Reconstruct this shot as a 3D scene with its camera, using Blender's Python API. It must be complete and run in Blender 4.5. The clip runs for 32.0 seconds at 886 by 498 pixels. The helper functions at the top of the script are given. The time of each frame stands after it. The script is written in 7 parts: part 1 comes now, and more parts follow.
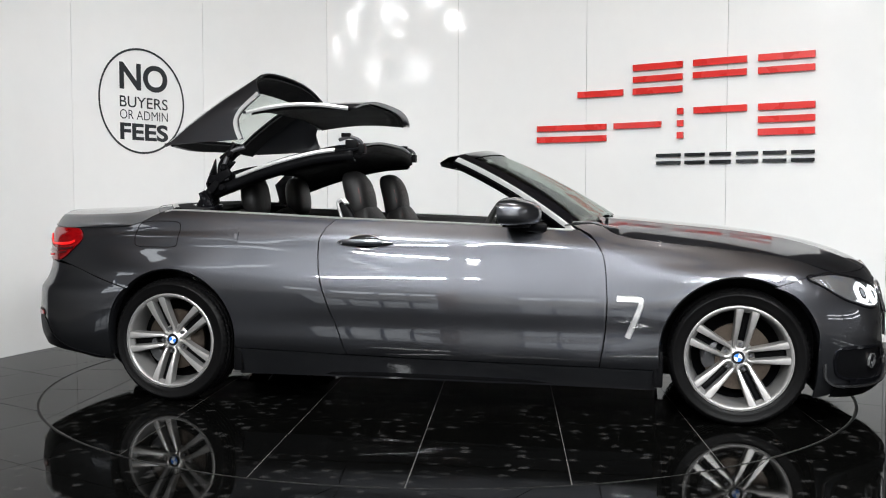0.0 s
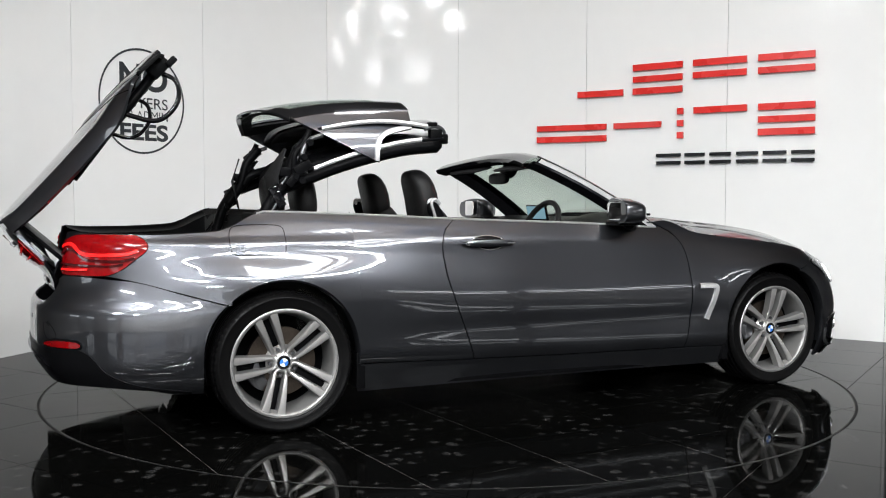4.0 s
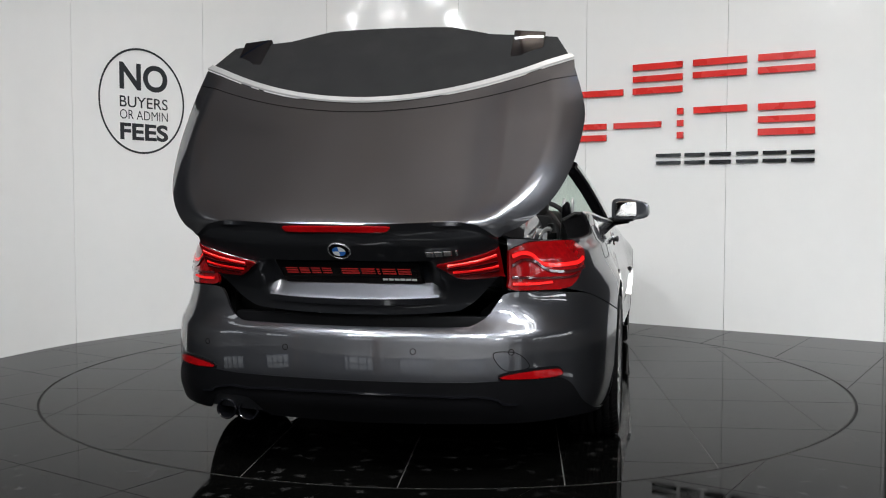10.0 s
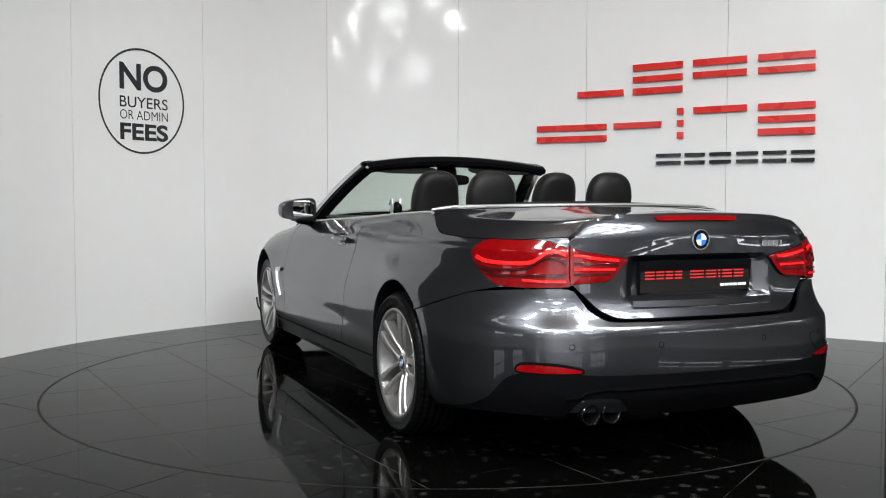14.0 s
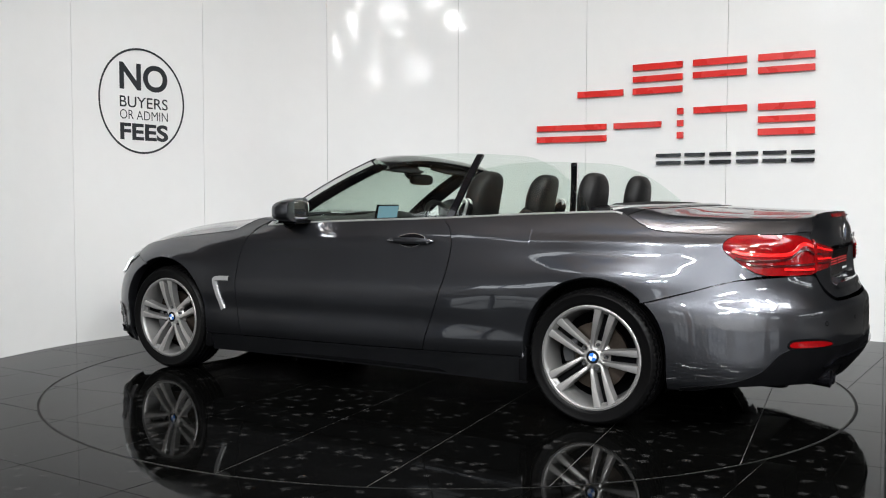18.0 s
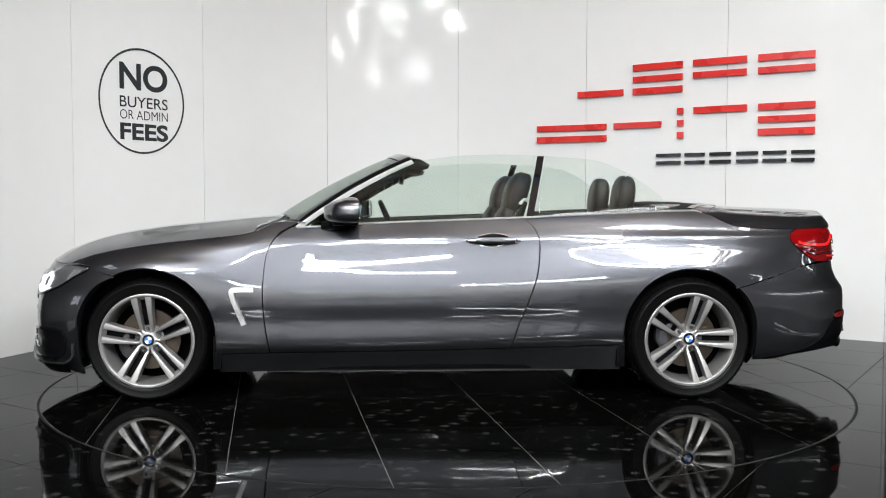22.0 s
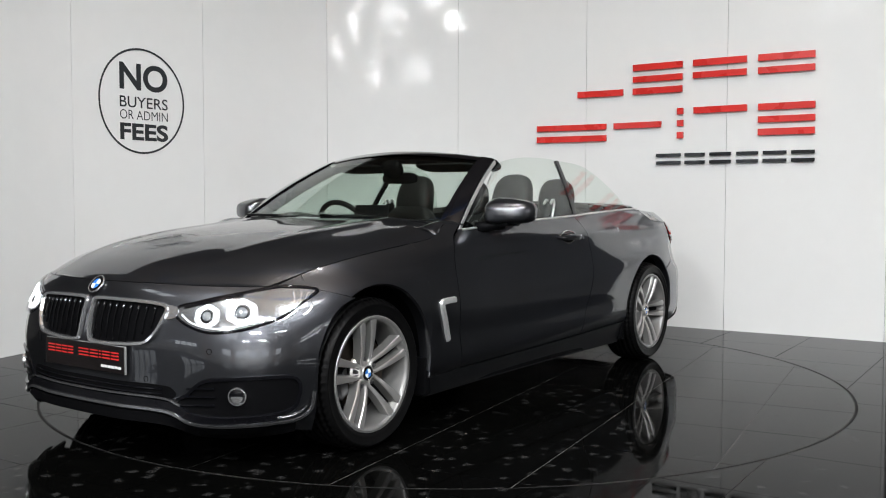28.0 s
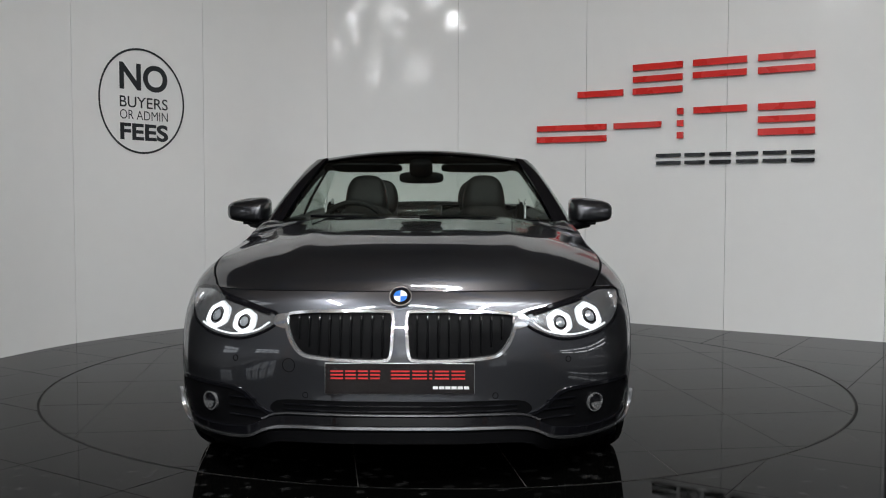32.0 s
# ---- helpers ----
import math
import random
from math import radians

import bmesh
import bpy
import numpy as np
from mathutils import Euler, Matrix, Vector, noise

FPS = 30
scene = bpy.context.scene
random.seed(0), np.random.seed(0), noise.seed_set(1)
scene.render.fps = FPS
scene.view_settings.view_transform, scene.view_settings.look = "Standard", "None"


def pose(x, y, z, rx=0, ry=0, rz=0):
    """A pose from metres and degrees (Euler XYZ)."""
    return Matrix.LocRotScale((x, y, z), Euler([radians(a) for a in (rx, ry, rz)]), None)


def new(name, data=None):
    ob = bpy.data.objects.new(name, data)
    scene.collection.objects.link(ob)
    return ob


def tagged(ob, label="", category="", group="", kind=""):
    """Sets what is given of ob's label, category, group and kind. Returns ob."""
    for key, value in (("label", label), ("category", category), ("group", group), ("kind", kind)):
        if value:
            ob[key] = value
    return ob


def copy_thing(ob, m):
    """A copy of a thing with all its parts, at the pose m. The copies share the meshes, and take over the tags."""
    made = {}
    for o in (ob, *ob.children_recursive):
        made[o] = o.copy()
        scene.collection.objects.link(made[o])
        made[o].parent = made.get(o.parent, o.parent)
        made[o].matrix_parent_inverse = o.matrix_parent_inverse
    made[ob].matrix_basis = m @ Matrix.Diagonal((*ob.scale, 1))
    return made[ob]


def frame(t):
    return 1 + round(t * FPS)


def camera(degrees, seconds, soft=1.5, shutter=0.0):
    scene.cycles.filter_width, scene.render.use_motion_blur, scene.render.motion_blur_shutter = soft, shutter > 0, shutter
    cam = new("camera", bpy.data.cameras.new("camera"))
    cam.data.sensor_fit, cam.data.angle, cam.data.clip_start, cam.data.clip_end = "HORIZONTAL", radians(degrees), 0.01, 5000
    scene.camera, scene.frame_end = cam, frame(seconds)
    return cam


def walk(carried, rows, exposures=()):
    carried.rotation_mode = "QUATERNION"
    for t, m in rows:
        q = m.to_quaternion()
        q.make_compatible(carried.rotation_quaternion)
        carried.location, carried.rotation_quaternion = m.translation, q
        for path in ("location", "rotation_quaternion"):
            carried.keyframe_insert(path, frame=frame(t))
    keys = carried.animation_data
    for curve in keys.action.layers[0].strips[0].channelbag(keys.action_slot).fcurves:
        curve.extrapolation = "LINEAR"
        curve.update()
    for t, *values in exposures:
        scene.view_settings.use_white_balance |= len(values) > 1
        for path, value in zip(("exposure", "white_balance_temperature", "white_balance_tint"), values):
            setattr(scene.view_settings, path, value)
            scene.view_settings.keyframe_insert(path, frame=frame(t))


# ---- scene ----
cam = camera(50.46, 32.0, soft=1.1)

# ---- camera: on a tripod, still ----
CAM = Matrix.Translation((0.0, -5.582, 1.0334)) @ Euler((radians(90 - 2.886), 0, radians(0.2377))).to_matrix().to_4x4() @ pose(0, 0, 0, 0, 0, 0.062)
walk(cam, [(0.0, CAM), (32.0, CAM)], exposures=[(0.0, 0.13), (3.5, 0.08), (6.0, 0.01), (7.0, -0.27), (8.0, -0.15), (9.5, -0.13), (10.0, -0.17), (11.0, 0.05), (12.0, 0.09), (13.0, -0.15), (14.0, -0.15), (17.0, 0.01), (21.0, 0.09), (25.0, -0.07), (29.0, -0.15), (32.0, -0.78)])

# ---- world and lamps ----
world = bpy.data.worlds.new("world")
scene.world = world
world.use_nodes = True
wn = world.node_tree.nodes["Background"]
wn.inputs[0].default_value = (0.55, 0.58, 0.62, 1)
wn.inputs[1].default_value = 0.05


# ---- materials ----
def material(name, colour, rough=0.5, metal=0.0, coat=0.0, bump=0.0, scale=60.0, vary=0.12, stain=4.0, glow=0.0, coat_rough=0.03, rough_vary=0.1, spec=0.5):
    """A surface with grain at one scale and stains at another."""
    m = bpy.data.materials.new(name)
    m.use_nodes = True
    nt = m.node_tree
    b = nt.nodes["Principled BSDF"]
    b.inputs["Roughness"].default_value = rough
    b.inputs["Metallic"].default_value = metal
    b.inputs["Coat Weight"].default_value = coat
    b.inputs["Coat Roughness"].default_value = coat_rough
    b.inputs["Specular IOR Level"].default_value = spec
    tc = nt.nodes.new("ShaderNodeTexCoord")
    n1 = nt.nodes.new("ShaderNodeTexNoise")
    n1.inputs["Scale"].default_value = scale
    n1.inputs["Detail"].default_value = 4
    n2 = nt.nodes.new("ShaderNodeTexNoise")
    n2.inputs["Scale"].default_value = stain
    n2.inputs["Detail"].default_value = 3
    nt.links.new(tc.outputs["Object"], n1.inputs["Vector"])
    nt.links.new(tc.outputs["Object"], n2.inputs["Vector"])
    add = nt.nodes.new("ShaderNodeMath")
    add.operation = "ADD"
    nt.links.new(n1.outputs["Fac"], add.inputs[0])
    nt.links.new(n2.outputs["Fac"], add.inputs[1])
    mr = nt.nodes.new("ShaderNodeMapRange")
    mr.inputs["From Min"].default_value = 0.6
    mr.inputs["From Max"].default_value = 1.4
    mr.inputs["To Min"].default_value = 1 - vary
    mr.inputs["To Max"].default_value = 1 + vary
    nt.links.new(add.outputs[0], mr.inputs["Value"])
    mix = nt.nodes.new("ShaderNodeVectorMath")
    mix.operation = "SCALE"
    mix.inputs[0].default_value = colour[:3]
    nt.links.new(mr.outputs[0], mix.inputs["Scale"])
    nt.links.new(mix.outputs[0], b.inputs["Base Color"])
    if rough_vary:
        rr = nt.nodes.new("ShaderNodeMapRange")
        rr.inputs["From Min"].default_value = 0.3
        rr.inputs["From Max"].default_value = 0.7
        rr.inputs["To Min"].default_value = rough * (1 - rough_vary)
        rr.inputs["To Max"].default_value = rough * (1 + rough_vary)
        nt.links.new(n2.outputs["Fac"], rr.inputs["Value"])
        nt.links.new(rr.outputs[0], b.inputs["Roughness"])
    if bump:
        bp = nt.nodes.new("ShaderNodeBump")
        bp.inputs["Strength"].default_value = bump
        bp.inputs["Distance"].default_value = 0.002
        nt.links.new(n1.outputs["Fac"], bp.inputs["Height"])
        nt.links.new(bp.outputs[0], b.inputs["Normal"])
    if glow:
        b.inputs["Emission Color"].default_value = (*colour[:3], 1)
        b.inputs["Emission Strength"].default_value = glow
    return m


def glass_material(name, colour, rough=0.0, ior=1.45, thin=0.0):
    """Thin tinted glass: it lets light straight through and mirrors a little."""
    m = bpy.data.materials.new(name)
    m.use_nodes = True
    nt = m.node_tree
    out = nt.nodes["Material Output"]
    tr = nt.nodes.new("ShaderNodeBsdfTransparent")
    tr.inputs[0].default_value = (*colour, 1)
    gl = nt.nodes.new("ShaderNodeBsdfGlossy")
    gl.inputs["Roughness"].default_value = rough
    lw = nt.nodes.new("ShaderNodeLayerWeight")
    lw.inputs["Blend"].default_value = 0.5
    pw = nt.nodes.new("ShaderNodeMath")
    pw.operation = "POWER"
    pw.inputs[1].default_value = 4.0
    nt.links.new(lw.outputs["Facing"], pw.inputs[0])
    fr = nt.nodes.new("ShaderNodeMath")
    fr.operation = "MULTIPLY_ADD"
    fr.inputs[1].default_value = 0.55
    fr.inputs[2].default_value = 0.035
    nt.links.new(pw.outputs[0], fr.inputs[0])
    mx = nt.nodes.new("ShaderNodeMixShader")
    nt.links.new(fr.outputs[0], mx.inputs[0])
    nt.links.new(tr.outputs[0], mx.inputs[1])
    nt.links.new(gl.outputs[0], mx.inputs[2])
    nt.links.new(mx.outputs[0], out.inputs[0])
    return m


def glow_material(name, colour, strength):
    m = bpy.data.materials.new(name)
    m.use_nodes = True
    nt = m.node_tree
    e = nt.nodes.new("ShaderNodeEmission")
    e.inputs[0].default_value = (*colour, 1)
    e.inputs[1].default_value = strength
    nt.links.new(e.outputs[0], nt.nodes["Material Output"].inputs[0])
    return m


PAINT = material("grey_metallic_paint", (0.072, 0.0745, 0.083), 0.31, 0.92, 1.0, 0.0, 900, 0.22, 1.5, coat_rough=0.002)
PAINT.node_tree.nodes["Principled BSDF"].inputs["Coat IOR"].default_value = 1.85
PAINT.node_tree.nodes["Principled BSDF"].inputs["Specular Tint"].default_value = (0.30, 0.30, 0.32, 1)
TRIM = material("satin_black_plastic", (0.0030, 0.0030, 0.0034), 0.36, 0, 0, 0.25, 350, 0.2, spec=0.05)
GLOSS = material("gloss_black_plastic", (0.004, 0.004, 0.005), 0.05, 0, 0.12, 0, 200, 0.2, spec=0.3)
CHROME = material("polished_chrome", (0.86, 0.86, 0.87), 0.10, 0.9, 0.3, 0, 80, 0.04)
SATIN = material("satin_aluminium", (0.62, 0.615, 0.61), 0.32, 0.7, 0.2, 0.05, 300, 0.06)
RUBBER = material("tyre_rubber", (0.0034, 0.0033, 0.0034), 0.36, 0, 0, 0.25, 180, 0.25, 9, spec=0.08)
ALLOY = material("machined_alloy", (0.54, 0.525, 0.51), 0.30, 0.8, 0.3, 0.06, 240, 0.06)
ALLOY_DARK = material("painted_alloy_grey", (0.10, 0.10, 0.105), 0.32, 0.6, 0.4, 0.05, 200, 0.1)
# darker copy of the alloy: shade inside the wheel put into the colour
ALLOY_SHADED = material("shaded_alloy", (0.24, 0.235, 0.23), 0.38, 0.6, 0.2, 0.05, 200, 0.1)
DISC = material("brake_disc_steel", (0.085, 0.068, 0.055), 0.42, 1.0, 0, 0.25, 120, 0.25, 12)
LEATHER = material("black_leather", (0.009, 0.0087, 0.0087), 0.45, 0, 0, 0.5, 420, 0.2, 6, spec=0.2)
STITCH = material("red_stitching", (0.17, 0.02, 0.015), 0.6)
FABRIC = material("black_headliner_fabric", (0.007, 0.007, 0.0075), 0.8, 0, 0, 0.5, 800, 0.2, 8, spec=0.2)
CARPET = material("black_carpet", (0.006, 0.006, 0.006), 0.95, 0, 0, 0.6, 700, 0.3, spec=0.15)
RED_LENS = material("red_lamp_lens", (0.17, 0.001, 0.002), 0.08, 0, 0.30, 0, 60, 0.35, 14, glow=0.01)
RED_DARK = material("dark_red_lamp_lens", (0.045, 0.002, 0.003), 0.10, 0, 1.0, 0, 60, 0.15)
RED_GLOW = material("lit_red_light_guide", (0.85, 0.012, 0.012), 0.2, 0, 0.3, 0, 60, 0.1, glow=0.16)
STRIP = material("dull_aluminium", (0.50, 0.50, 0.50), 0.36, 0.7, 0.1, 0.05, 300, 0.06)
BLADE = material("polished_dark_trim", (0.30, 0.30, 0.31), 0.2, 0.9, 0.3, 0, 120, 0.08)
HEAD_GLOW = glow_material("lit_headlamp_ring", (0.96, 0.99, 1.0), 6.0)
HEAD_SOFT = glow_material("lit_headlamp_guide", (0.96, 0.99, 1.0), 2.2)
LAMP_LIT = material("lit_lamp_reflector", (0.80, 0.82, 0.84), 0.22, 0.5, 0.3, 0, 60, 0.05, glow=0.55)
LAMP_SILVER = material("lamp_reflector", (0.46, 0.465, 0.475), 0.14, 0.85, 0.3, 0, 60, 0.05)
GLASS = glass_material("green_tinted_car_glass", (0.935, 0.97, 0.948), 0.0, 1.35)
SCREEN = glass_material("clear_windscreen_glass", (0.84, 0.90, 0.86), 0.0, 1.35)
CLEAR = glass_material("clear_lamp_cover", (0.93, 0.94, 0.95), 0.0, 1.35)
PROJECTOR = material("projector_lens_glass", (0.42, 0.44, 0.47), 0.05, 0.6, 1.0)
BLUE = material("blue_enamel", (0.03, 0.16, 0.55), 0.2, 0, 0.6)
WHITE_EN = material("white_enamel", (0.75, 0.76, 0.78), 0.2, 0, 0.6)
MIRROR = material("mirror_glass", (0.9, 0.9, 0.9), 0.01, 1.0)
RED_PRINT = material("red_print", (0.55, 0.02, 0.02), 0.4)
WHITE_PRINT = material("white_print", (0.75, 0.75, 0.75), 0.4)
PLATE = material("black_plate_acrylic", (0.010, 0.008, 0.008), 0.12, 0, 0.5, 0, 90, 0.3)
SIGN_RED = material("red_acrylic_sign", (0.62, 0.022, 0.016), 0.28, 0, 0.3, 0, 60, 0.06)
SIGN_BLACK = material("black_acrylic_sign", (0.008, 0.009, 0.010), 0.22, 0, 0.3)
VINYL = material("black_vinyl_lettering", (0.012, 0.016, 0.019), 0.35)


# ---- mesh helpers ----
def part(name, bm, mat, parent=None, label="", angle=32, smooth=True):
    """Links a bmesh as one mesh object under a thing or a part."""
    for f in bm.faces:
        f.smooth = smooth
    for e in bm.edges:
        if len(e.link_faces) == 2 and e.calc_face_angle(0) > radians(angle):
            e.smooth = False
    me = bpy.data.meshes.new(name)
    bm.to_mesh(me)
    bm.free()
    me.materials.append(mat)
    ob = new(name, me)
    if parent:
        ob.parent = parent
    if label:
        tagged(ob, label=label)
    return ob


def hermite(pts):
    """A smooth function through (t, value) pairs without overshoot."""
    xs = [float(p[0]) for p in pts]
    ys = [float(p[1]) for p in pts]
    n = len(xs)
    d = [(ys[i + 1] - ys[i]) / (xs[i + 1] - xs[i]) for i in range(n - 1)]
    m = [d[0]] + [0 if d[i - 1] * d[i] <= 0 else 2 * d[i - 1] * d[i] / (d[i - 1] + d[i]) for i in range(1, n - 1)] + [d[-1]]

    def f(x):
        if x <= xs[0]:
            return ys[0] + m[0] * (x - xs[0])
        if x >= xs[-1]:
            return ys[-1] + m[-1] * (x - xs[-1])
        i = 0
        while x > xs[i + 1]:
            i += 1
        h = xs[i + 1] - xs[i]
        t = (x - xs[i]) / h
        return ((2 * t ** 3 - 3 * t * t + 1) * ys[i] + (t ** 3 - 2 * t * t + t) * h * m[i]
                + (-2 * t ** 3 + 3 * t * t) * ys[i + 1] + (t ** 3 - t * t) * h * m[i + 1])
    return f


def spline(pts, per=12, closed=False):
    """Points along a Catmull-Rom curve through pts."""
    P = [Vector(p) for p in pts]
    n = len(P)
    out = []
    for i in range(n if closed else n - 1):
        b, c = P[i], P[(i + 1) % n]
        a = P[i - 1] if (closed or i) else 2 * b - c
        d = P[(i + 2) % n] if (closed or i < n - 2) else 2 * c - b
        for k in range(per):
            t = k / per
            out.append(0.5 * (2 * b + (c - a) * t + (2 * a - 5 * b + 4 * c - d) * t * t + (3 * b - a - 3 * c + d) * t ** 3))
    if not closed:
        out.append(P[-1].copy())
    return out


def grid(rows, fold=0.0, thick=0.0, flip=False):
    """A sheet from rows of points; fold turns its rim inwards, thick gives it a back."""
    bm = bmesh.new()
    V = [[bm.verts.new(p) for p in r] for r in rows]
    for i in range(len(V) - 1):
        for j in range(len(V[0]) - 1):
            q = [V[i][j], V[i + 1][j], V[i + 1][j + 1], V[i][j + 1]]
            if flip:
                q.reverse()
            if len({tuple(round(c, 6) for c in v.co) for v in q}) < 4:
                q2 = []
                for v in q:
                    if all((v.co - w.co).length > 1e-6 for w in q2):
                        q2.append(v)
                q = q2
            if len(q) >= 3:
                bm.faces.new(q)
    bmesh.ops.remove_doubles(bm, verts=bm.verts, dist=1e-6)
    bm.normal_update()
    d = fold or thick
    if d:
        rim = [e for e in bm.edges if len(e.link_faces) == 1]
        vs = {v for e in rim for v in e.verts}
        low = {v: bm.verts.new(v.co - v.normal * d) for v in vs}
        if thick:
            for v in [v for v in bm.verts if v not in vs and v not in low.values()]:
                low[v] = bm.verts.new(v.co - v.normal * d)
            for f in [f for f in bm.faces]:
                bm.faces.new([low[v] for v in reversed(f.verts)])
        for e in rim:
            f = e.link_faces[0]
            a, b = e.verts
            for lp in f.loops:
                if lp.vert == a and lp.link_loop_next.vert == b:
                    a, b = b, a
                    break
            bm.faces.new([a, b, low[b], low[a]])
            e.smooth = False
    bm.faces.ensure_lookup_table()
    return bm


def mirrored(bm):
    o = bm.copy()
    for v in o.verts:
        v.co.y = -v.co.y
    bmesh.ops.reverse_faces(o, faces=o.faces)
    return o


def box(bm, size, at=(0, 0, 0), rot=None, bevel=0.0, seg=2):
    m = Matrix.Translation(at) @ (rot.to_4x4() if rot else Matrix()) @ Matrix.Diagonal((*size, 1))
    g = bmesh.ops.create_cube(bm, size=1, matrix=m)
    if bevel:
        es = list({e for v in g["verts"] for e in v.link_edges})
        bmesh.ops.bevel(bm, geom=es, offset=bevel, segments=seg, affect="EDGES", profile=0.6)
    return bm


def tube(bm, pts, r, seg=8, caps=True):
    """A round bar along pts; r is a radius or a list of radii."""
    P = [Vector(p) for p in pts]
    rings = []
    up = None
    for i, p in enumerate(P):
        t = (P[min(i + 1, len(P) - 1)] - P[max(i - 1, 0)]).normalized()
        if up is None:
            up = t.orthogonal().normalized()
        up = (up - t * up.dot(t)).normalized()
        s = t.cross(up)
        rad = r[i] if isinstance(r, (list, tuple)) else r
        rings.append([bm.verts.new(p + (up * math.cos(a) + s * math.sin(a)) * rad) for a in [2 * math.pi * k / seg for k in range(seg)]])
    for a, b in zip(rings, rings[1:]):
        for k in range(seg):
            bm.faces.new([a[k], a[(k + 1) % seg], b[(k + 1) % seg], b[k]])
    if caps:
        bm.faces.new(list(reversed(rings[0])))
        bm.faces.new(rings[-1])
    return bm


def lathe(bm, prof, seg=48, axis="Y"):
    """Turns a profile of (radius, along) about the axis."""
    rings = []
    for r, h in prof:
        ring = []
        for k in range(seg):
            a = 2 * math.pi * k / seg
            c, s = r * math.cos(a), r * math.sin(a)
            ring.append(bm.verts.new({"Y": (c, h, s), "Z": (c, s, h), "X": (h, c, s)}[axis]))
        rings.append(ring)
    for a, b in zip(rings, rings[1:]):
        for k in range(seg):
            bm.faces.new([a[k], a[(k + 1) % seg], b[(k + 1) % seg], b[k]])
    return bm


# ---- the room ----
WALL = [(-3.65, -1.1), (-3.10, 0.08), (-2.70, 1.21), (-2.01, 2.18), (-1.09, 3.0), (0.09, 3.08), (1.20, 2.62), (2.24, 1.955), (3.25, 1.315), (4.2, 0.6), (5.0, -0.3)]
WALL_LINE = spline([(x, y, 0) for x, y in WALL], 24)
WALL_H = 2.90
_cum = [0.0]
for _a, _b in zip(WALL_LINE, WALL_LINE[1:]):
    _cum.append(_cum[-1] + (_b - _a).length)
WALL_START = _cum[24]


def wall_at(w, z, out=0.0):
    """A place on the wall: w metres along it, z up, out in front of it; and the way into the room."""
    w = w + WALL_START
    i = max(0, min(len(_cum) - 2, next((k for k in range(len(_cum) - 1) if _cum[k + 1] >= w), len(_cum) - 2)))
    t = (w - _cum[i]) / (_cum[i + 1] - _cum[i])
    p = WALL_LINE[i].lerp(WALL_LINE[i + 1], t)
    d = (WALL_LINE[min(i + 2, len(_cum) - 1)] - WALL_LINE[max(i - 1, 0)]).normalized()
    n = Vector((d.y, -d.x, 0))
    return p + n * out + Vector((0, 0, z)), n, d


def room_material_wall():
    m = material("gloss_white_wall_panel", (0.74, 0.74, 0.73), 0.09, 0, 0.0, 0.0, 8, 0.015, 1.3, rough_vary=0.3, spec=0.19)
    nt = m.node_tree
    b = nt.nodes["Principled BSDF"]
    tc = nt.nodes["Texture Coordinate"]
    n = nt.nodes.new("ShaderNodeTexNoise")
    n.inputs["Scale"].default_value = 2.2
    n.inputs["Detail"].default_value = 2
    bp = nt.nodes.new("ShaderNodeBump")
    bp.inputs["Strength"].default_value = 0.12
    bp.inputs["Distance"].default_value = 0.05
    nt.links.new(tc.outputs["Object"], n.inputs["Vector"])
    nt.links.new(n.outputs["Fac"], bp.inputs["Height"])
    nt.links.new(bp.outputs[0], b.inputs["Normal"])
    return m


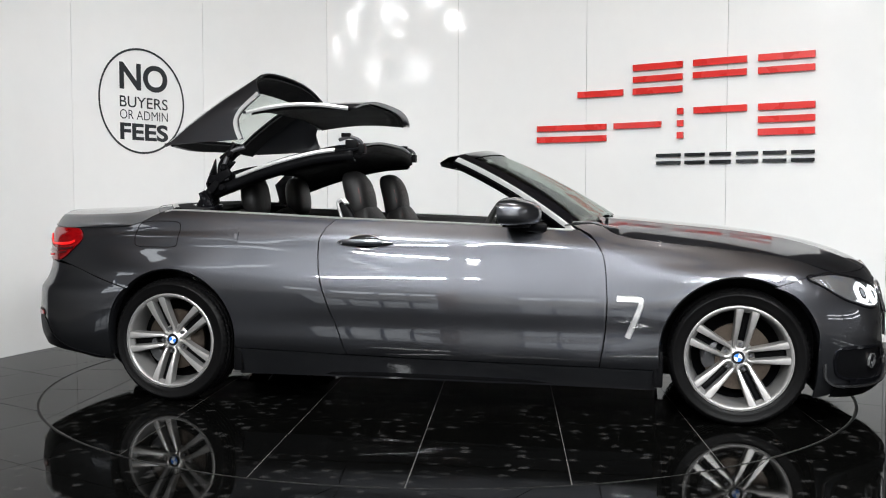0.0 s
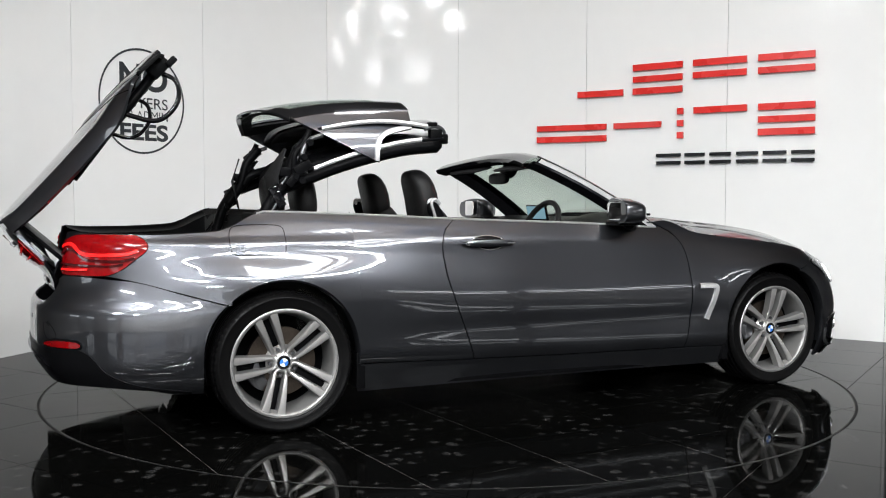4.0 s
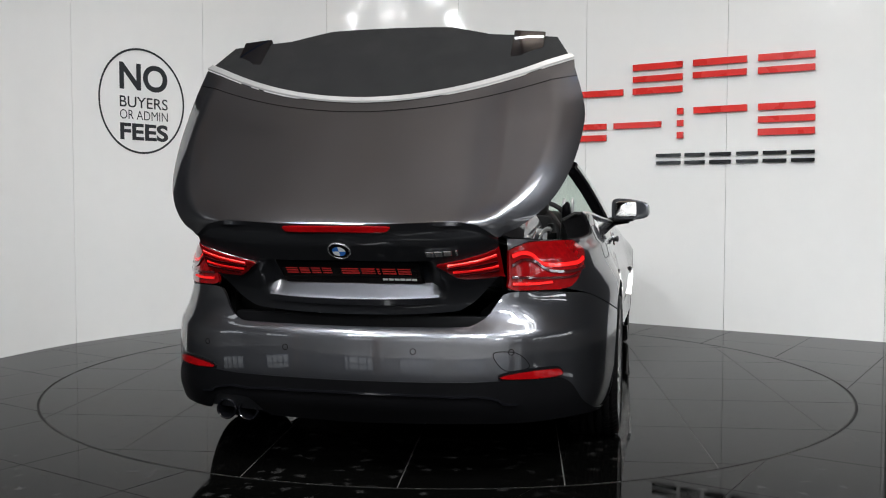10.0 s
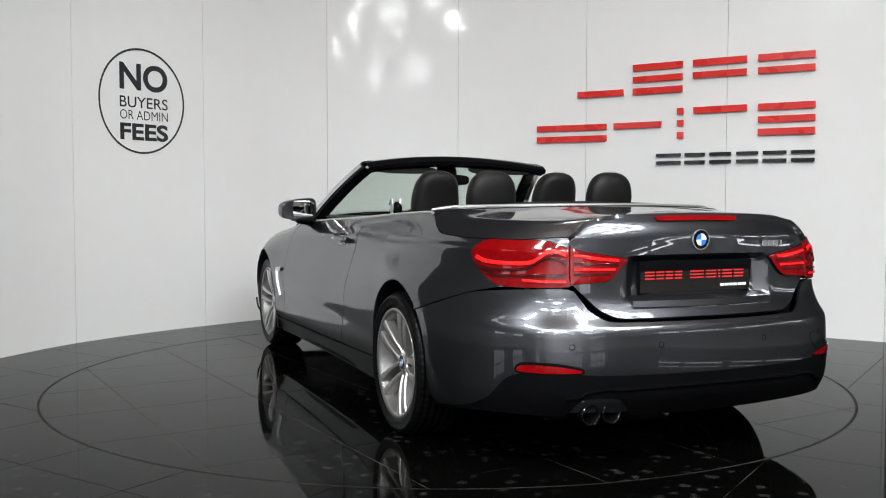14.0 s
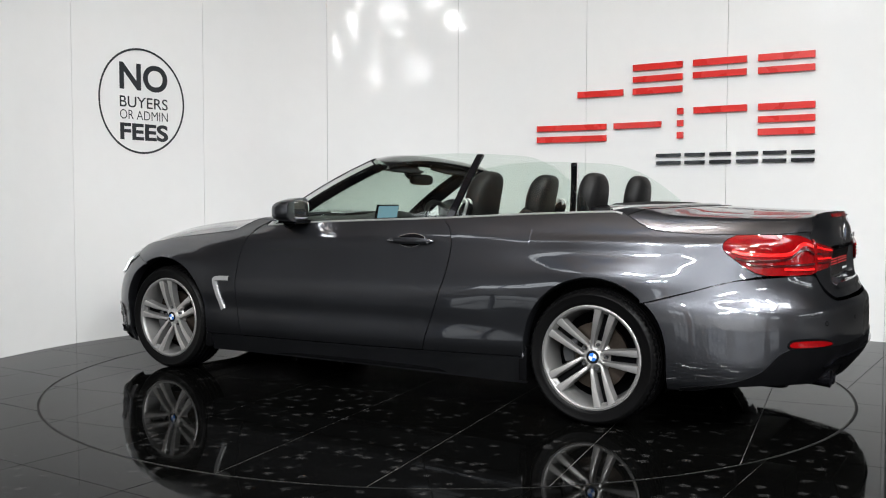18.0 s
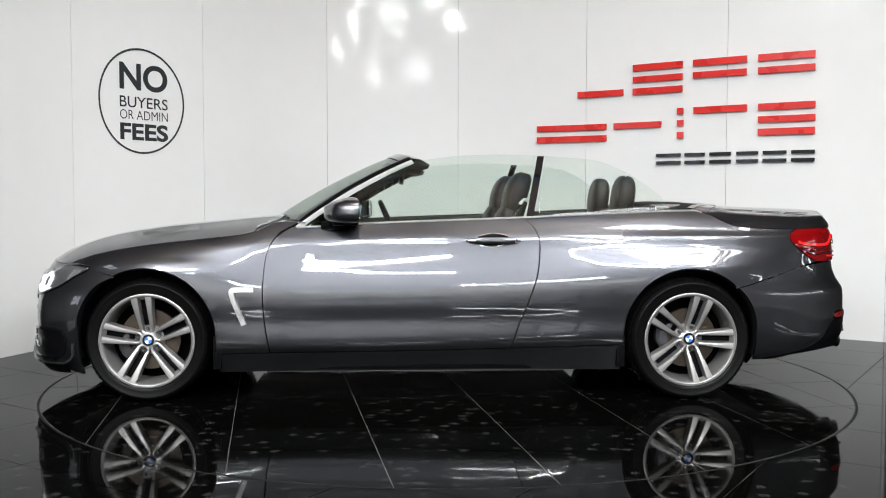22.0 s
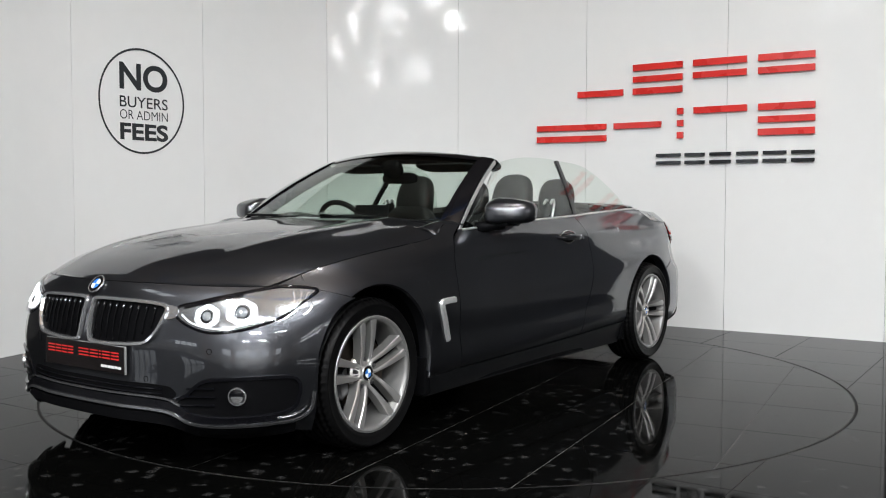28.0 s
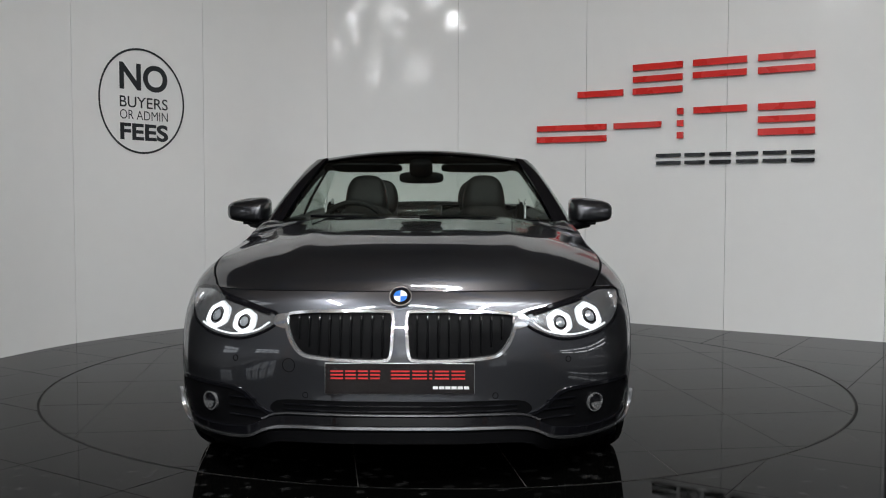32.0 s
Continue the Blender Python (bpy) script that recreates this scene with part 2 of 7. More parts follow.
def floor_material():
    """Polished black tile with dust, dull smears and bright specks."""
    m = material("polished_black_tile", (0.0013, 0.0013, 0.0012), 0.05, 0, 0.0, 0.0, 30, 0.3, 1.7, spec=0.035)
    nt = m.node_tree
    b = nt.nodes["Principled BSDF"]
    tc = nt.nodes["Texture Coordinate"]
    n = nt.nodes.new("ShaderNodeTexNoise")
    n.inputs["Scale"].default_value = 5.0
    n.inputs["Detail"].default_value = 8
    n.inputs["Roughness"].default_value = 0.7
    nt.links.new(tc.outputs["Object"], n.inputs["Vector"])
    r = nt.nodes.new("ShaderNodeMapRange")
    r.inputs["From Min"].default_value = 0.42
    r.inputs["From Max"].default_value = 0.72
    r.inputs["To Min"].default_value = 0.02
    r.inputs["To Max"].default_value = 0.11
    nt.links.new(n.outputs["Fac"], r.inputs["Value"])
    nt.links.new(r.outputs[0], b.inputs["Roughness"])
    # specks of dust and dried drops, thick in some places and thin in others
    vo = nt.nodes.new("ShaderNodeTexVoronoi")
    vo.inputs["Scale"].default_value = 15.0
    nt.links.new(tc.outputs["Object"], vo.inputs["Vector"])
    patch = nt.nodes.new("ShaderNodeMapRange")
    patch.inputs["From Min"].default_value = 0.40
    patch.inputs["From Max"].default_value = 0.75
    patch.inputs["To Min"].default_value = 0.006
    patch.inputs["To Max"].default_value = 0.020
    nt.links.new(n.outputs["Fac"], patch.inputs["Value"])
    less = nt.nodes.new("ShaderNodeMath")
    less.operation = "LESS_THAN"
    nt.links.new(vo.outputs["Distance"], less.inputs[0])
    nt.links.new(patch.outputs[0], less.inputs[1])
    old = b.inputs["Base Color"].links[0].from_socket
    mix = nt.nodes.new("ShaderNodeMix")
    mix.data_type = "RGBA"
    nt.links.new(less.outputs[0], mix.inputs["Factor"])
    nt.links.new(old, mix.inputs[6])
    mix.inputs[7].default_value = (0.60, 0.59, 0.57, 1)
    # flat dull marks left by drops, on parts of the floor
    warp = nt.nodes.new("ShaderNodeTexNoise")
    warp.inputs["Scale"].default_value = 40.0
    nt.links.new(tc.outputs["Object"], warp.inputs["Vector"])
    v2 = nt.nodes.new("ShaderNodeTexVoronoi")
    v2.inputs["Scale"].default_value = 12.0
    nt.links.new(tc.outputs["Object"], v2.inputs["Vector"])
    add = nt.nodes.new("ShaderNodeMath")
    add.operation = "MULTIPLY_ADD"
    add.inputs[1].default_value = 0.55
    nt.links.new(warp.outputs["Fac"], add.inputs[0])
    nt.links.new(v2.outputs["Distance"], add.inputs[2])
    drop = nt.nodes.new("ShaderNodeMapRange")
    drop.inputs["From Min"].default_value = 0.43
    drop.inputs["From Max"].default_value = 0.56
    drop.inputs["To Min"].default_value = 1.0
    drop.inputs["To Max"].default_value = 0.0
    nt.links.new(add.outputs[0], drop.inputs["Value"])
    n3 = nt.nodes.new("ShaderNodeTexNoise")
    n3.inputs["Scale"].default_value = 1.4
    nt.links.new(tc.outputs["Object"], n3.inputs["Vector"])
    zone = nt.nodes.new("ShaderNodeMapRange")
    zone.inputs["From Min"].default_value = 0.36
    zone.inputs["From Max"].default_value = 0.52
    nt.links.new(n3.outputs["Fac"], zone.inputs["Value"])
    both_ = nt.nodes.new("ShaderNodeMath")
    both_.operation = "MULTIPLY"
    nt.links.new(drop.outputs[0], both_.inputs[0])
    nt.links.new(zone.outputs[0], both_.inputs[1])
    mix2 = nt.nodes.new("ShaderNodeMix")
    mix2.data_type = "RGBA"
    nt.links.new(both_.outputs[0], mix2.inputs["Factor"])
    nt.links.new(mix.outputs[2], mix2.inputs[6])
    mix2.inputs[7].default_value = (0.019, 0.0185, 0.018, 1)
    nt.links.new(mix2.outputs[2], b.inputs["Base Color"])
    return m


WALL_MAT = room_material_wall()
TILE = floor_material()
GROUT = material("dark_grout", (0.062, 0.060, 0.057), 0.7)
GAP = material("black_gap_fill", (0.004, 0.004, 0.004), 0.6, spec=0.1)
END_TRIM = material("white_painted_trim", (0.80, 0.80, 0.79), 0.35)
JOINT = material("pale_panel_joint", (0.60, 0.60, 0.59), 0.6)
SHOP = material("grey_brown_shop_floor", (0.09, 0.085, 0.08), 0.16, 0, 0, 0.1, 9, 0.15, 0.7)
CEIL = material("shed_ceiling_sheet", (0.30, 0.235, 0.19), 0.7, 0, 0, 0.1, 20, 0.15, 0.8)
STEEL_BROWN = material("brown_painted_steel", (0.26, 0.15, 0.085), 0.5)
STEEL_BLUE = material("blue_painted_steel", (0.03, 0.07, 0.20), 0.5)
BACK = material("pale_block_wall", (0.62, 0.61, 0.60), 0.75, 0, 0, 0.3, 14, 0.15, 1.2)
SIDE = material("dark_unseen_wall", (0.22, 0.215, 0.21), 0.75, 0, 0, 0.3, 14, 0.15, 1.2)
TUBE = glow_material("white_lamp", (1.0, 0.97, 0.92), 16.0)
SKYLIGHT = glow_material("bright_daylight_sheet", (0.93, 0.97, 1.0), 11.5)
# glow of the added panels that streak the car's flank
STREAK_GLOW = glow_material("bright_streak_glow", (0.93, 0.97, 1.0), 8.5)
DAY = glow_material("daylight_rooflight", (0.90, 0.95, 1.0), 2.6)


def wall_panel(i, w0, w1):
    rows = []
    n = 16
    for k in range(n + 1):
        w = w0 + 0.0015 + (w1 - w0 - 0.003) * k / n
        rows.append([wall_at(w, z, 0.0)[0] for z in (0.0, 1.2, 2.4, WALL_H)])
    bm = grid(rows, thick=0.02)
    ob = part("wall_panel", bm, WALL_MAT, None)
    return ob


def build_room():
    joints = [0.0, 1.205, 2.404, 3.638, 4.845, 6.046, 7.262, 8.445]
    wall = new("wall_curved")
    tagged(wall, "curved white gloss panel wall behind the turntable", "wall", kind="structure")
    bm = bmesh.new()
    rows = [[wall_at(w, z, -0.024)[0] for z in (0.0, WALL_H)] for w in np.linspace(0.0, 8.445, 90)]
    ob = part("backing", grid(rows, thick=0.05), JOINT, wall)
    for i, (a, b) in enumerate(zip(joints, joints[1:])):
        p = wall_panel(i, a, b)
        p.parent = wall
    for w in (-0.012, 8.457):
        at, n, d = wall_at(w, WALL_H / 2, -0.035)
        bm = bmesh.new()
        box(bm, (0.022, 0.085, WALL_H), at, Matrix((d, n, (0, 0, 1))).transposed(), bevel=0.004)
        part("end_trim", bm, END_TRIM, wall, "white painted end trim")
    # floor: one sheet of grout with tiles round and on the turntable
    R = 2.245
    bm = bmesh.new()
    bmesh.ops.create_grid(bm, x_segments=1, y_segments=1, size=1, matrix=Matrix.Translation((0, -6, -0.030)) @ Matrix.Diagonal((16, 16, 1, 1)))
    tagged(part("ground", bm, SHOP), "grey brown shop floor round the tiled bay", "floor", kind="structure")
    bm = bmesh.new()
    box(bm, (10.4, 10.4, 0.02), (0, -1.4, -0.0130))
    floor = tagged(part("floor", bm, GROUT), "polished black stone tiled showroom floor", "floor", kind="structure")

    def clip(poly, inside):
        """Keeps a tile's part inside (or outside) the turntable's rim."""
        out = []
        fine = []
        for a, b in zip(poly, poly[1:] + poly[:1]):
            for k in range(16):
                fine.append(a.lerp(b, k / 16))
        keep = [(p.length <= R - 0.006) if inside else (p.length >= R + 0.006) for p in fine]
        if not any(keep):
            return None
        if all(keep):
            return poly
        rr = R - 0.006 if inside else R + 0.006
        n = len(fine)
        ins = []
        for k in range(n):
            p, q = fine[k], fine[(k + 1) % n]
            if keep[k]:
                ins.append((p, 0))
            if keep[k] != keep[(k + 1) % n]:
                lo, hi = p, q
                for _ in range(20):
                    mid = lo.lerp(hi, 0.5)
                    if ((mid.length <= rr) if inside else (mid.length >= rr)) == keep[k]:
                        lo = mid
                    else:
                        hi = mid
                ins.append((lo.lerp(hi, 0.5), 1))
        res = []
        n = len(ins)
        for k in range(n):
            p, f = ins[k]
            q, g = ins[(k + 1) % n]
            res.append(p)
            if f and g and (p - q).length > 0.03:
                a0 = math.atan2(p.y, p.x)
                a1 = math.atan2(q.y, q.x)
                d = (a1 - a0 + math.pi) % (2 * math.pi) - math.pi
                for s in range(1, 12):
                    a = a0 + d * s / 12
                    res.append(Vector((rr * math.cos(a), rr * math.sin(a), 0)))
        return res

    def trim(poly):
        """Keeps a tile's part inside the floor's straight edges."""
        for ax, lim, sgn in ((0, 5.17, 1), (0, -5.17, -1), (1, 3.77, 1), (1, -6.57, -1)):
            out = []
            for a, b in zip(poly, poly[1:] + poly[:1]):
                da, db = (lim - a[ax]) * sgn, (lim - b[ax]) * sgn
                if da >= 0:
                    out.append(a)
                if da * db < 0:
                    out.append(a.lerp(b, da / (da - db)))
            poly = out
            if len(poly) < 3:
                return []
        return poly

    def tile(poly, parent, turn, z=0.0):
        bm = bmesh.new()
        c = sum(poly, Vector()) / len(poly)
        pts = [p + (c - p).normalized() * 0.0026 for p in poly]
        top = [bm.verts.new((p.x, p.y, z)) for p in pts]
        low = [bm.verts.new((p.x + (p - c).normalized().x * 0.001, p.y + (p - c).normalized().y * 0.001, z - 0.010)) for p in pts]
        try:
            f = bm.faces.new(top)
            if f.normal.z < 0 or sum((top[k].co.x * top[(k + 1) % len(top)].co.y - top[(k + 1) % len(top)].co.x * top[k].co.y) for k in range(len(top))) < 0:
                f.normal_flip()
        except ValueError:
            pass
        for k in range(len(top)):
            bm.faces.new([top[k], low[k], low[(k + 1) % len(top)], top[(k + 1) % len(top)]])
        bmesh.ops.recalc_face_normals(bm, faces=bm.faces)
        ob = part("tile", bm, TILE, parent, smooth=False)
        return ob

    # flat black ring standing in for the darkness of the open rim gap
    bm = bmesh.new()
    lathe(bm, [(R + 0.010, -0.0004), (R - 0.0035, -0.0004)], 160, "Z")
    bmesh.ops.reverse_faces(bm, faces=bm.faces)
    part("rim_gap_dark", bm, GAP, floor)
    turntable = new("turntable")
    tagged(turntable, "round black tiled vehicle turntable set flush in the floor", "turntable")
    bm = bmesh.new()
    bmesh.ops.create_circle(bm, cap_ends=True, radius=R - 0.004, segments=128, matrix=Matrix.Translation((0, 0, -0.0012)))
    part("deck", bm, GROUT, turntable)
    S = 0.606
    for turn, inside, par in ((8.0, True, turntable), (57.0, False, floor)):
        rot = Matrix.Rotation(radians(turn), 3, "Z")
        for i in range(-9 if inside else -15, 9 if inside else 15):
            for j in range(-9 if inside else -16, 9 if inside else 12):
                x0, y0 = (i * S, j * S) if inside else (i * S + 0.49, j * S + 0.34)
                poly = [rot @ Vector(p) for p in ((x0, y0, 0), (x0 + S, y0, 0), (x0 + S, y0 + S, 0), (x0, y0 + S, 0))]
                if inside and all(p.length > R for p in poly) and (sum(poly, Vector()) / 4).length > R:
                    continue
                c = sum(poly, Vector()) / 4
                if not inside:
                    poly = trim(poly)
                    if len(poly) < 3:
                        continue
                    c = sum(poly, Vector()) / len(poly)
                    if c.y > 3.2 or (c.y > 0.6 and abs(c.x) > 4.4 - 0.5 * c.y):
                        continue
                    if all(p.length < R for p in poly):
                        continue
                q = clip(poly, inside)
                if q and len(q) > 2:
                    tile(q, par, turn)
    return turntable


def wall_text(word, w0, w1, z0, z1, mat, weight=0.0):
    """Flat lettering on the wall between w0 and w1 along it, from z0 to z1."""
    cu = bpy.data.curves.new("lettering", "FONT")
    cu.body = word
    cu.offset = weight
    cu.extrude = 0.0
    cu.resolution_u = 6
    tmp = new("lettering_tmp", cu)
    dg = bpy.context.evaluated_depsgraph_get()
    dg.update()
    me = bpy.data.meshes.new_from_object(tmp.evaluated_get(dg))
    bpy.data.objects.remove(tmp)
    xs = [v.co.x for v in me.vertices]
    ys = [v.co.y for v in me.vertices]
    x0, x1, y0, y1 = min(xs), max(xs), min(ys), max(ys)
    for v in me.vertices:
        w = w0 + (v.co.x - x0) / (x1 - x0) * (w1 - w0)
        z = z0 + (v.co.y - y0) / (y1 - y0) * (z1 - z0)
        v.co = wall_at(w, z, 0.003)[0]
    me.materials.append(mat)
    return new("lettering", me)


def wall_bar(w0, w1, z0, z1, mat, depth, parent, stand=0.012):
    n = 6
    rows = [[wall_at(w0 + (w1 - w0) * k / n, z, depth + stand)[0] for z in (z0, z1)] for k in range(n + 1)]
    return part("bar", grid(rows, thick=depth), mat, parent)


def build_signs():
    ring = new("round_notice")
    tagged(ring, "black vinyl round notice about fees on the white wall", "sign")
    rows = []
    for k in range(97):
        a = 2 * math.pi * k / 96
        rows.append([wall_at(1.828 + r * 0.388 / 0.402 * math.cos(a), 1.806 + r * math.sin(a), 0.003)[0] for r in (0.390, 0.406)])
    part("ring", grid(rows), VINYL, ring)
    for word, z0, z1, k in (("NO", 1.885, 2.094, 0.028), ("BUYERS", 1.752, 1.838, 0.008), ("OR ADMIN", 1.662, 1.733, -0.003), ("FEES", 1.503, 1.634, 0.032)):
        t = wall_text(word, 1.628, 2.066, z0, z1, VINYL, k)
        t.parent = ring
    # the showroom's own name: plain red and black bars in place of its letters
    sign = new("wall_sign")
    tagged(sign, "raised red and black plain bar sign fixed to the white wall", "sign")
    upper = [(5.976, 6.388, (0,)), (6.474, 6.904, (0, 1, 2)), (6.990, 7.419, (1, 2)), (7.506, 7.927, (1, 2))]
    lower = [(5.60, 6.24, (0, 1)), (6.306, 6.726, (1,)), (6.862, 6.915, (0, 1, 2)), (7.0, 7.426, (2,)), (7.512, 7.934, (0, 1, 2))]
    for cells, z0, z1 in ((upper, 1.930, 2.180), (lower, 1.552, 1.799)):
        for a, b, rows_ in cells:
            for k in rows_:
                h = z1 - z0
                wall_bar(a, b, z0 + h * (0.0, 0.40, 0.79)[k], z0 + h * (0.21, 0.60, 1.0)[k], SIGN_RED, 0.018, sign)
    for a, b in [(6.686, 6.896), (6.929, 7.097), (7.135, 7.307), (7.347, 7.517), (7.552, 7.730), (7.764, 7.936)]:
        for k in range(2):
            wall_bar(a, b, 1.342 + 0.062 * k, 1.342 + 0.062 * k + 0.027, SIGN_BLACK, 0.015, sign)


def lamp_tube(at, length, turn=0.0, r=0.03, name="strip_lamp", tilt=0.0, watts=70.0, up=0.0):
    e = new(name)
    tagged(e, "white fluorescent strip lamp hung under the shed roof", "lamp", group="strip lamps")
    e.matrix_basis = pose(*at, tilt, 0, turn)
    bm = bmesh.new()
    box(bm, (length, 0.16, 0.05), (0, 0, 0.05), bevel=0.008)
    part("housing", bm, WHITE_EN, e)
    for s in (-0.04, 0.04):
        bm = bmesh.new()
        tube(bm, [(-length / 2 + 0.03, s, 0), (length / 2 - 0.03, s, 0)], r, 8)
        part("tube", bm, TUBE, e)
    bm = bmesh.new()
    for s in (-0.4, 0.4):
        tube(bm, [(s * length, 0, 0.07), (s * length, 0, 6.985 - at[2])], 0.006, 6)
    part("drop_rod", bm, STEEL_BROWN, e)
    la = bpy.data.lights.new("strip_light", "AREA")
    la.shape, la.size, la.size_y, la.energy = "RECTANGLE", length, 0.14, watts
    la.color = (0.945, 0.98, 1.0)
    lo = new("strip_light", la)
    lo.matrix_basis = pose(at[0], at[1], at[2] - 0.035, 0, 0, turn) @ pose(0, 0, 0, tilt, 0, 0)
    # extra light above the housing, added to brighten the roof that the lid mirrors
    if up:
        la = la.copy()
        la.energy = up
        lo = new("added_uplight", la)
        lo.matrix_basis = pose(at[0], at[1], at[2] + 0.09, 0, 0, turn) @ pose(0, 0, 0, 180 + tilt, 0, 0)
    return e


def build_shed():
    H = 7.0
    bm = bmesh.new()
    box(bm, (32, 32, 0.1), (0, -6, H + 0.06))
    tagged(part("ceiling", bm, CEIL), "brownish profiled metal shed roof", "ceiling", kind="structure")
    # unseen walls: sides kept dark and back pale to give the paint contrast
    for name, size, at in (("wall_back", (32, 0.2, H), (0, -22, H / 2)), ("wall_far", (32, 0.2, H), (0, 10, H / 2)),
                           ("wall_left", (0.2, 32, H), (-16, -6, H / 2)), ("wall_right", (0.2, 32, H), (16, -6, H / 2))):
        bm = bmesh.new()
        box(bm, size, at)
        tagged(part(name, bm, BACK if name == "wall_back" else SIDE), "plain unseen wall closing the shed, toned for the car's reflections", "wall", kind="structure")
    for k, x in enumerate((-10, -5, 0, 5, 10)):
        b = new("roof_truss")
        tagged(b, "brown painted steel roof truss with diagonal lattice bars", "truss", group="roof trusses")
        b.matrix_basis = pose(x, 0, 0)
        for z in (6.0, 6.75):
            bm = bmesh.new()
            box(bm, (0.14, 30, 0.14), (0, -6, z))
            part("chord", bm, STEEL_BROWN, b)
        for j in range(15):
            bm = bmesh.new()
            y = -20 + j * 2
            tube(bm, [(0, y, 6.0), (0, y + 1, 6.75), (0, y + 2, 6.0)], 0.04, 6)
            part("lattice_bar", bm, STEEL_BROWN, b)
    for k, y in enumerate((-14, -9, -4, 1)):
        bm = bmesh.new()
        box(bm, (30, 0.25, 0.18), (0, y, 6.86))
        tagged(part("purlin", bm, STEEL_BLUE), "blue painted steel roof beam", "beam", group="roof beams")
    for x, y, turn, long_, wide, mat in ((-7.5, -15, 0, 2.4, 1.0, DAY), (-7.5, -9.5, 0, 2.4, 1.0, DAY), (-7.5, -4, 0, 2.4, 1.0, DAY), (7.5, -15, 0, 2.4, 1.0, DAY), (7.5, -9.5, 0, 2.4, 1.0, DAY), (4.6, -6.1, -63, 4.6, 1.7, SKYLIGHT)):
        e = new("rooflight")
        tagged(e, "translucent rooflight sheet in the shed roof", "rooflight", group="rooflights")
        e.matrix_basis = pose(x, y, H - 0.02, 0, 0, turn)
        bm = bmesh.new()
        box(bm, (wide, long_, 0.03))
        part("sheet", bm, mat, e)
        bm = bmesh.new()
        for sx in (-0.5, 0.5):
            box(bm, (0.1, long_ + 0.2, 0.06), (sx * (wide + 0.1), 0, 0))
        part("kerb", bm, BACK, e)
    for x, y, z, l, tn in ((-2.5, -4.9, 4.4, 1.5, 90), (3.4, -4.6, 3.9, 1.5, 90), (2.4, -5.8, 4.4, 1.5, 90),
                           (-2.4, -8.5, 5.6, 1.5, 0), (0, -8.5, 5.6, 1.5, 0), (2.4, -8.5, 5.6, 1.5, 0), (0.5, -0.7, 5.9, 1.5, 0),
                           (-6, -13, 5.9, 2.4, 0), (0, -13, 5.9, 2.4, 0), (6, -13, 5.9, 2.4, 0), (-3, -18, 5.4, 2.4, 0), (3, -18, 5.4, 2.4, 0)):
        watts = 80.0 if y > -1 else 95.0 if x > 3 else 245.0 if l < 2 else 800.0
        lamp_tube((x, y, z), l, tn, watts=watts, up=190.0 if y > -6 else 0.0)
    for x in (-10, -5, 5, 10):
        e = new("steel_column")
        tagged(e, "brown painted steel column under the roof truss", "column", group="steel columns")
        e.matrix_basis = pose(x, -12.5, 0)
        bm = bmesh.new()
        box(bm, (0.24, 0.02, 5.95), (0, 0.12, 2.96))
        box(bm, (0.24, 0.02, 5.95), (0, -0.12, 2.96))
        part("flange", bm, STEEL_BROWN, e)
        bm = bmesh.new()
        box(bm, (0.016, 0.22, 5.95), (0, 0, 2.96))
        part("web", bm, STEEL_BROWN, e)
        bm = bmesh.new()
        box(bm, (0.40, 0.40, 0.03), (0, 0, -0.013))
        part("base_plate", bm, STEEL_BROWN, e)
    # back windows mirror in the bumper; the left-wall pair is added to brighten the flank
    for x, y, turn in ((-11, -21.88, 0), (-5.5, -21.88, 0), (0, -21.88, 0), (5.5, -21.88, 0), (11, -21.88, 0), (-15.88, -16, -90), (-15.88, -10, -90)):
        e = new("window_shop")
        tagged(e, "tall daylit shop window out of view, put there for car reflections", "window", kind="structure")
        e.matrix_basis = pose(x, y, 2.7, 0, 0, turn)
        bm = bmesh.new()
        box(bm, (3.2, 0.02, 1.6))
        part("pane", bm, DAY, e)
        bm = bmesh.new()
        for q in (-1.65, -0.82, 0, 0.82, 1.65):
            box(bm, (0.10, 0.06, 1.8), (q, 0.02, 0))
        for q in (-0.85, 0.0, 0.85):
            box(bm, (3.4, 0.06, 0.10), (0, 0.022, q))
        part("window_frame", bm, STEEL_BLUE, e)
    # glowing panels added along the right-hand wall, to mirror as streaks on the car's flank
    for y, long_ in ((-14.6, 2.7), (-11.0, 3.6), (-7.1, 2.7), (-3.2, 4.1)):
        for z in (2.75, 3.6):
            e = new("streak_panel")
            tagged(e, "long glowing panel added out of view for streaks on the car", "window", kind="structure")
            e.matrix_basis = pose(15.88, y, z, 0, 0, 90)
            bm = bmesh.new()
            box(bm, (long_, 0.02, 0.20))
            part("pane", bm, STREAK_GLOW, e)
            bm = bmesh.new()
            for q in (-0.5, 0.5):
                box(bm, (0.06, 0.06, 0.32), (q * (long_ + 0.06), 0.02, 0))
            for q in (-0.13, 0.13):
                box(bm, (long_, 0.06, 0.06), (0, 0.022, q))
            part("window_frame", bm, STEEL_BLUE, e)


build_signs()
TURNTABLE = build_room()
build_shed()


# ---- the car: its own space has x forwards, y to its left, z up, and the middle of the wheelbase on the ground ----
CAR = new("convertible_car")
tagged(CAR, "dark grey metallic convertible car with folding hardtop on the turntable", "car")

OUTLINE = [(2.185, -0.25), (2.20, 0.0), (2.185, 0.25), (2.115, 0.50), (2.012, 0.703), (1.880, 0.821), (1.69, 0.893), (1.42, 0.914), (1.0, 0.910), (0.4, 0.900), (-0.4, 0.900),
           (-1.0, 0.912), (-1.40, 0.925), (-1.75, 0.914), (-2.05, 0.853), (-2.245, 0.742), (-2.363, 0.59), (-2.425, 0.32), (-2.445, 0.0), (-2.425, -0.32)]
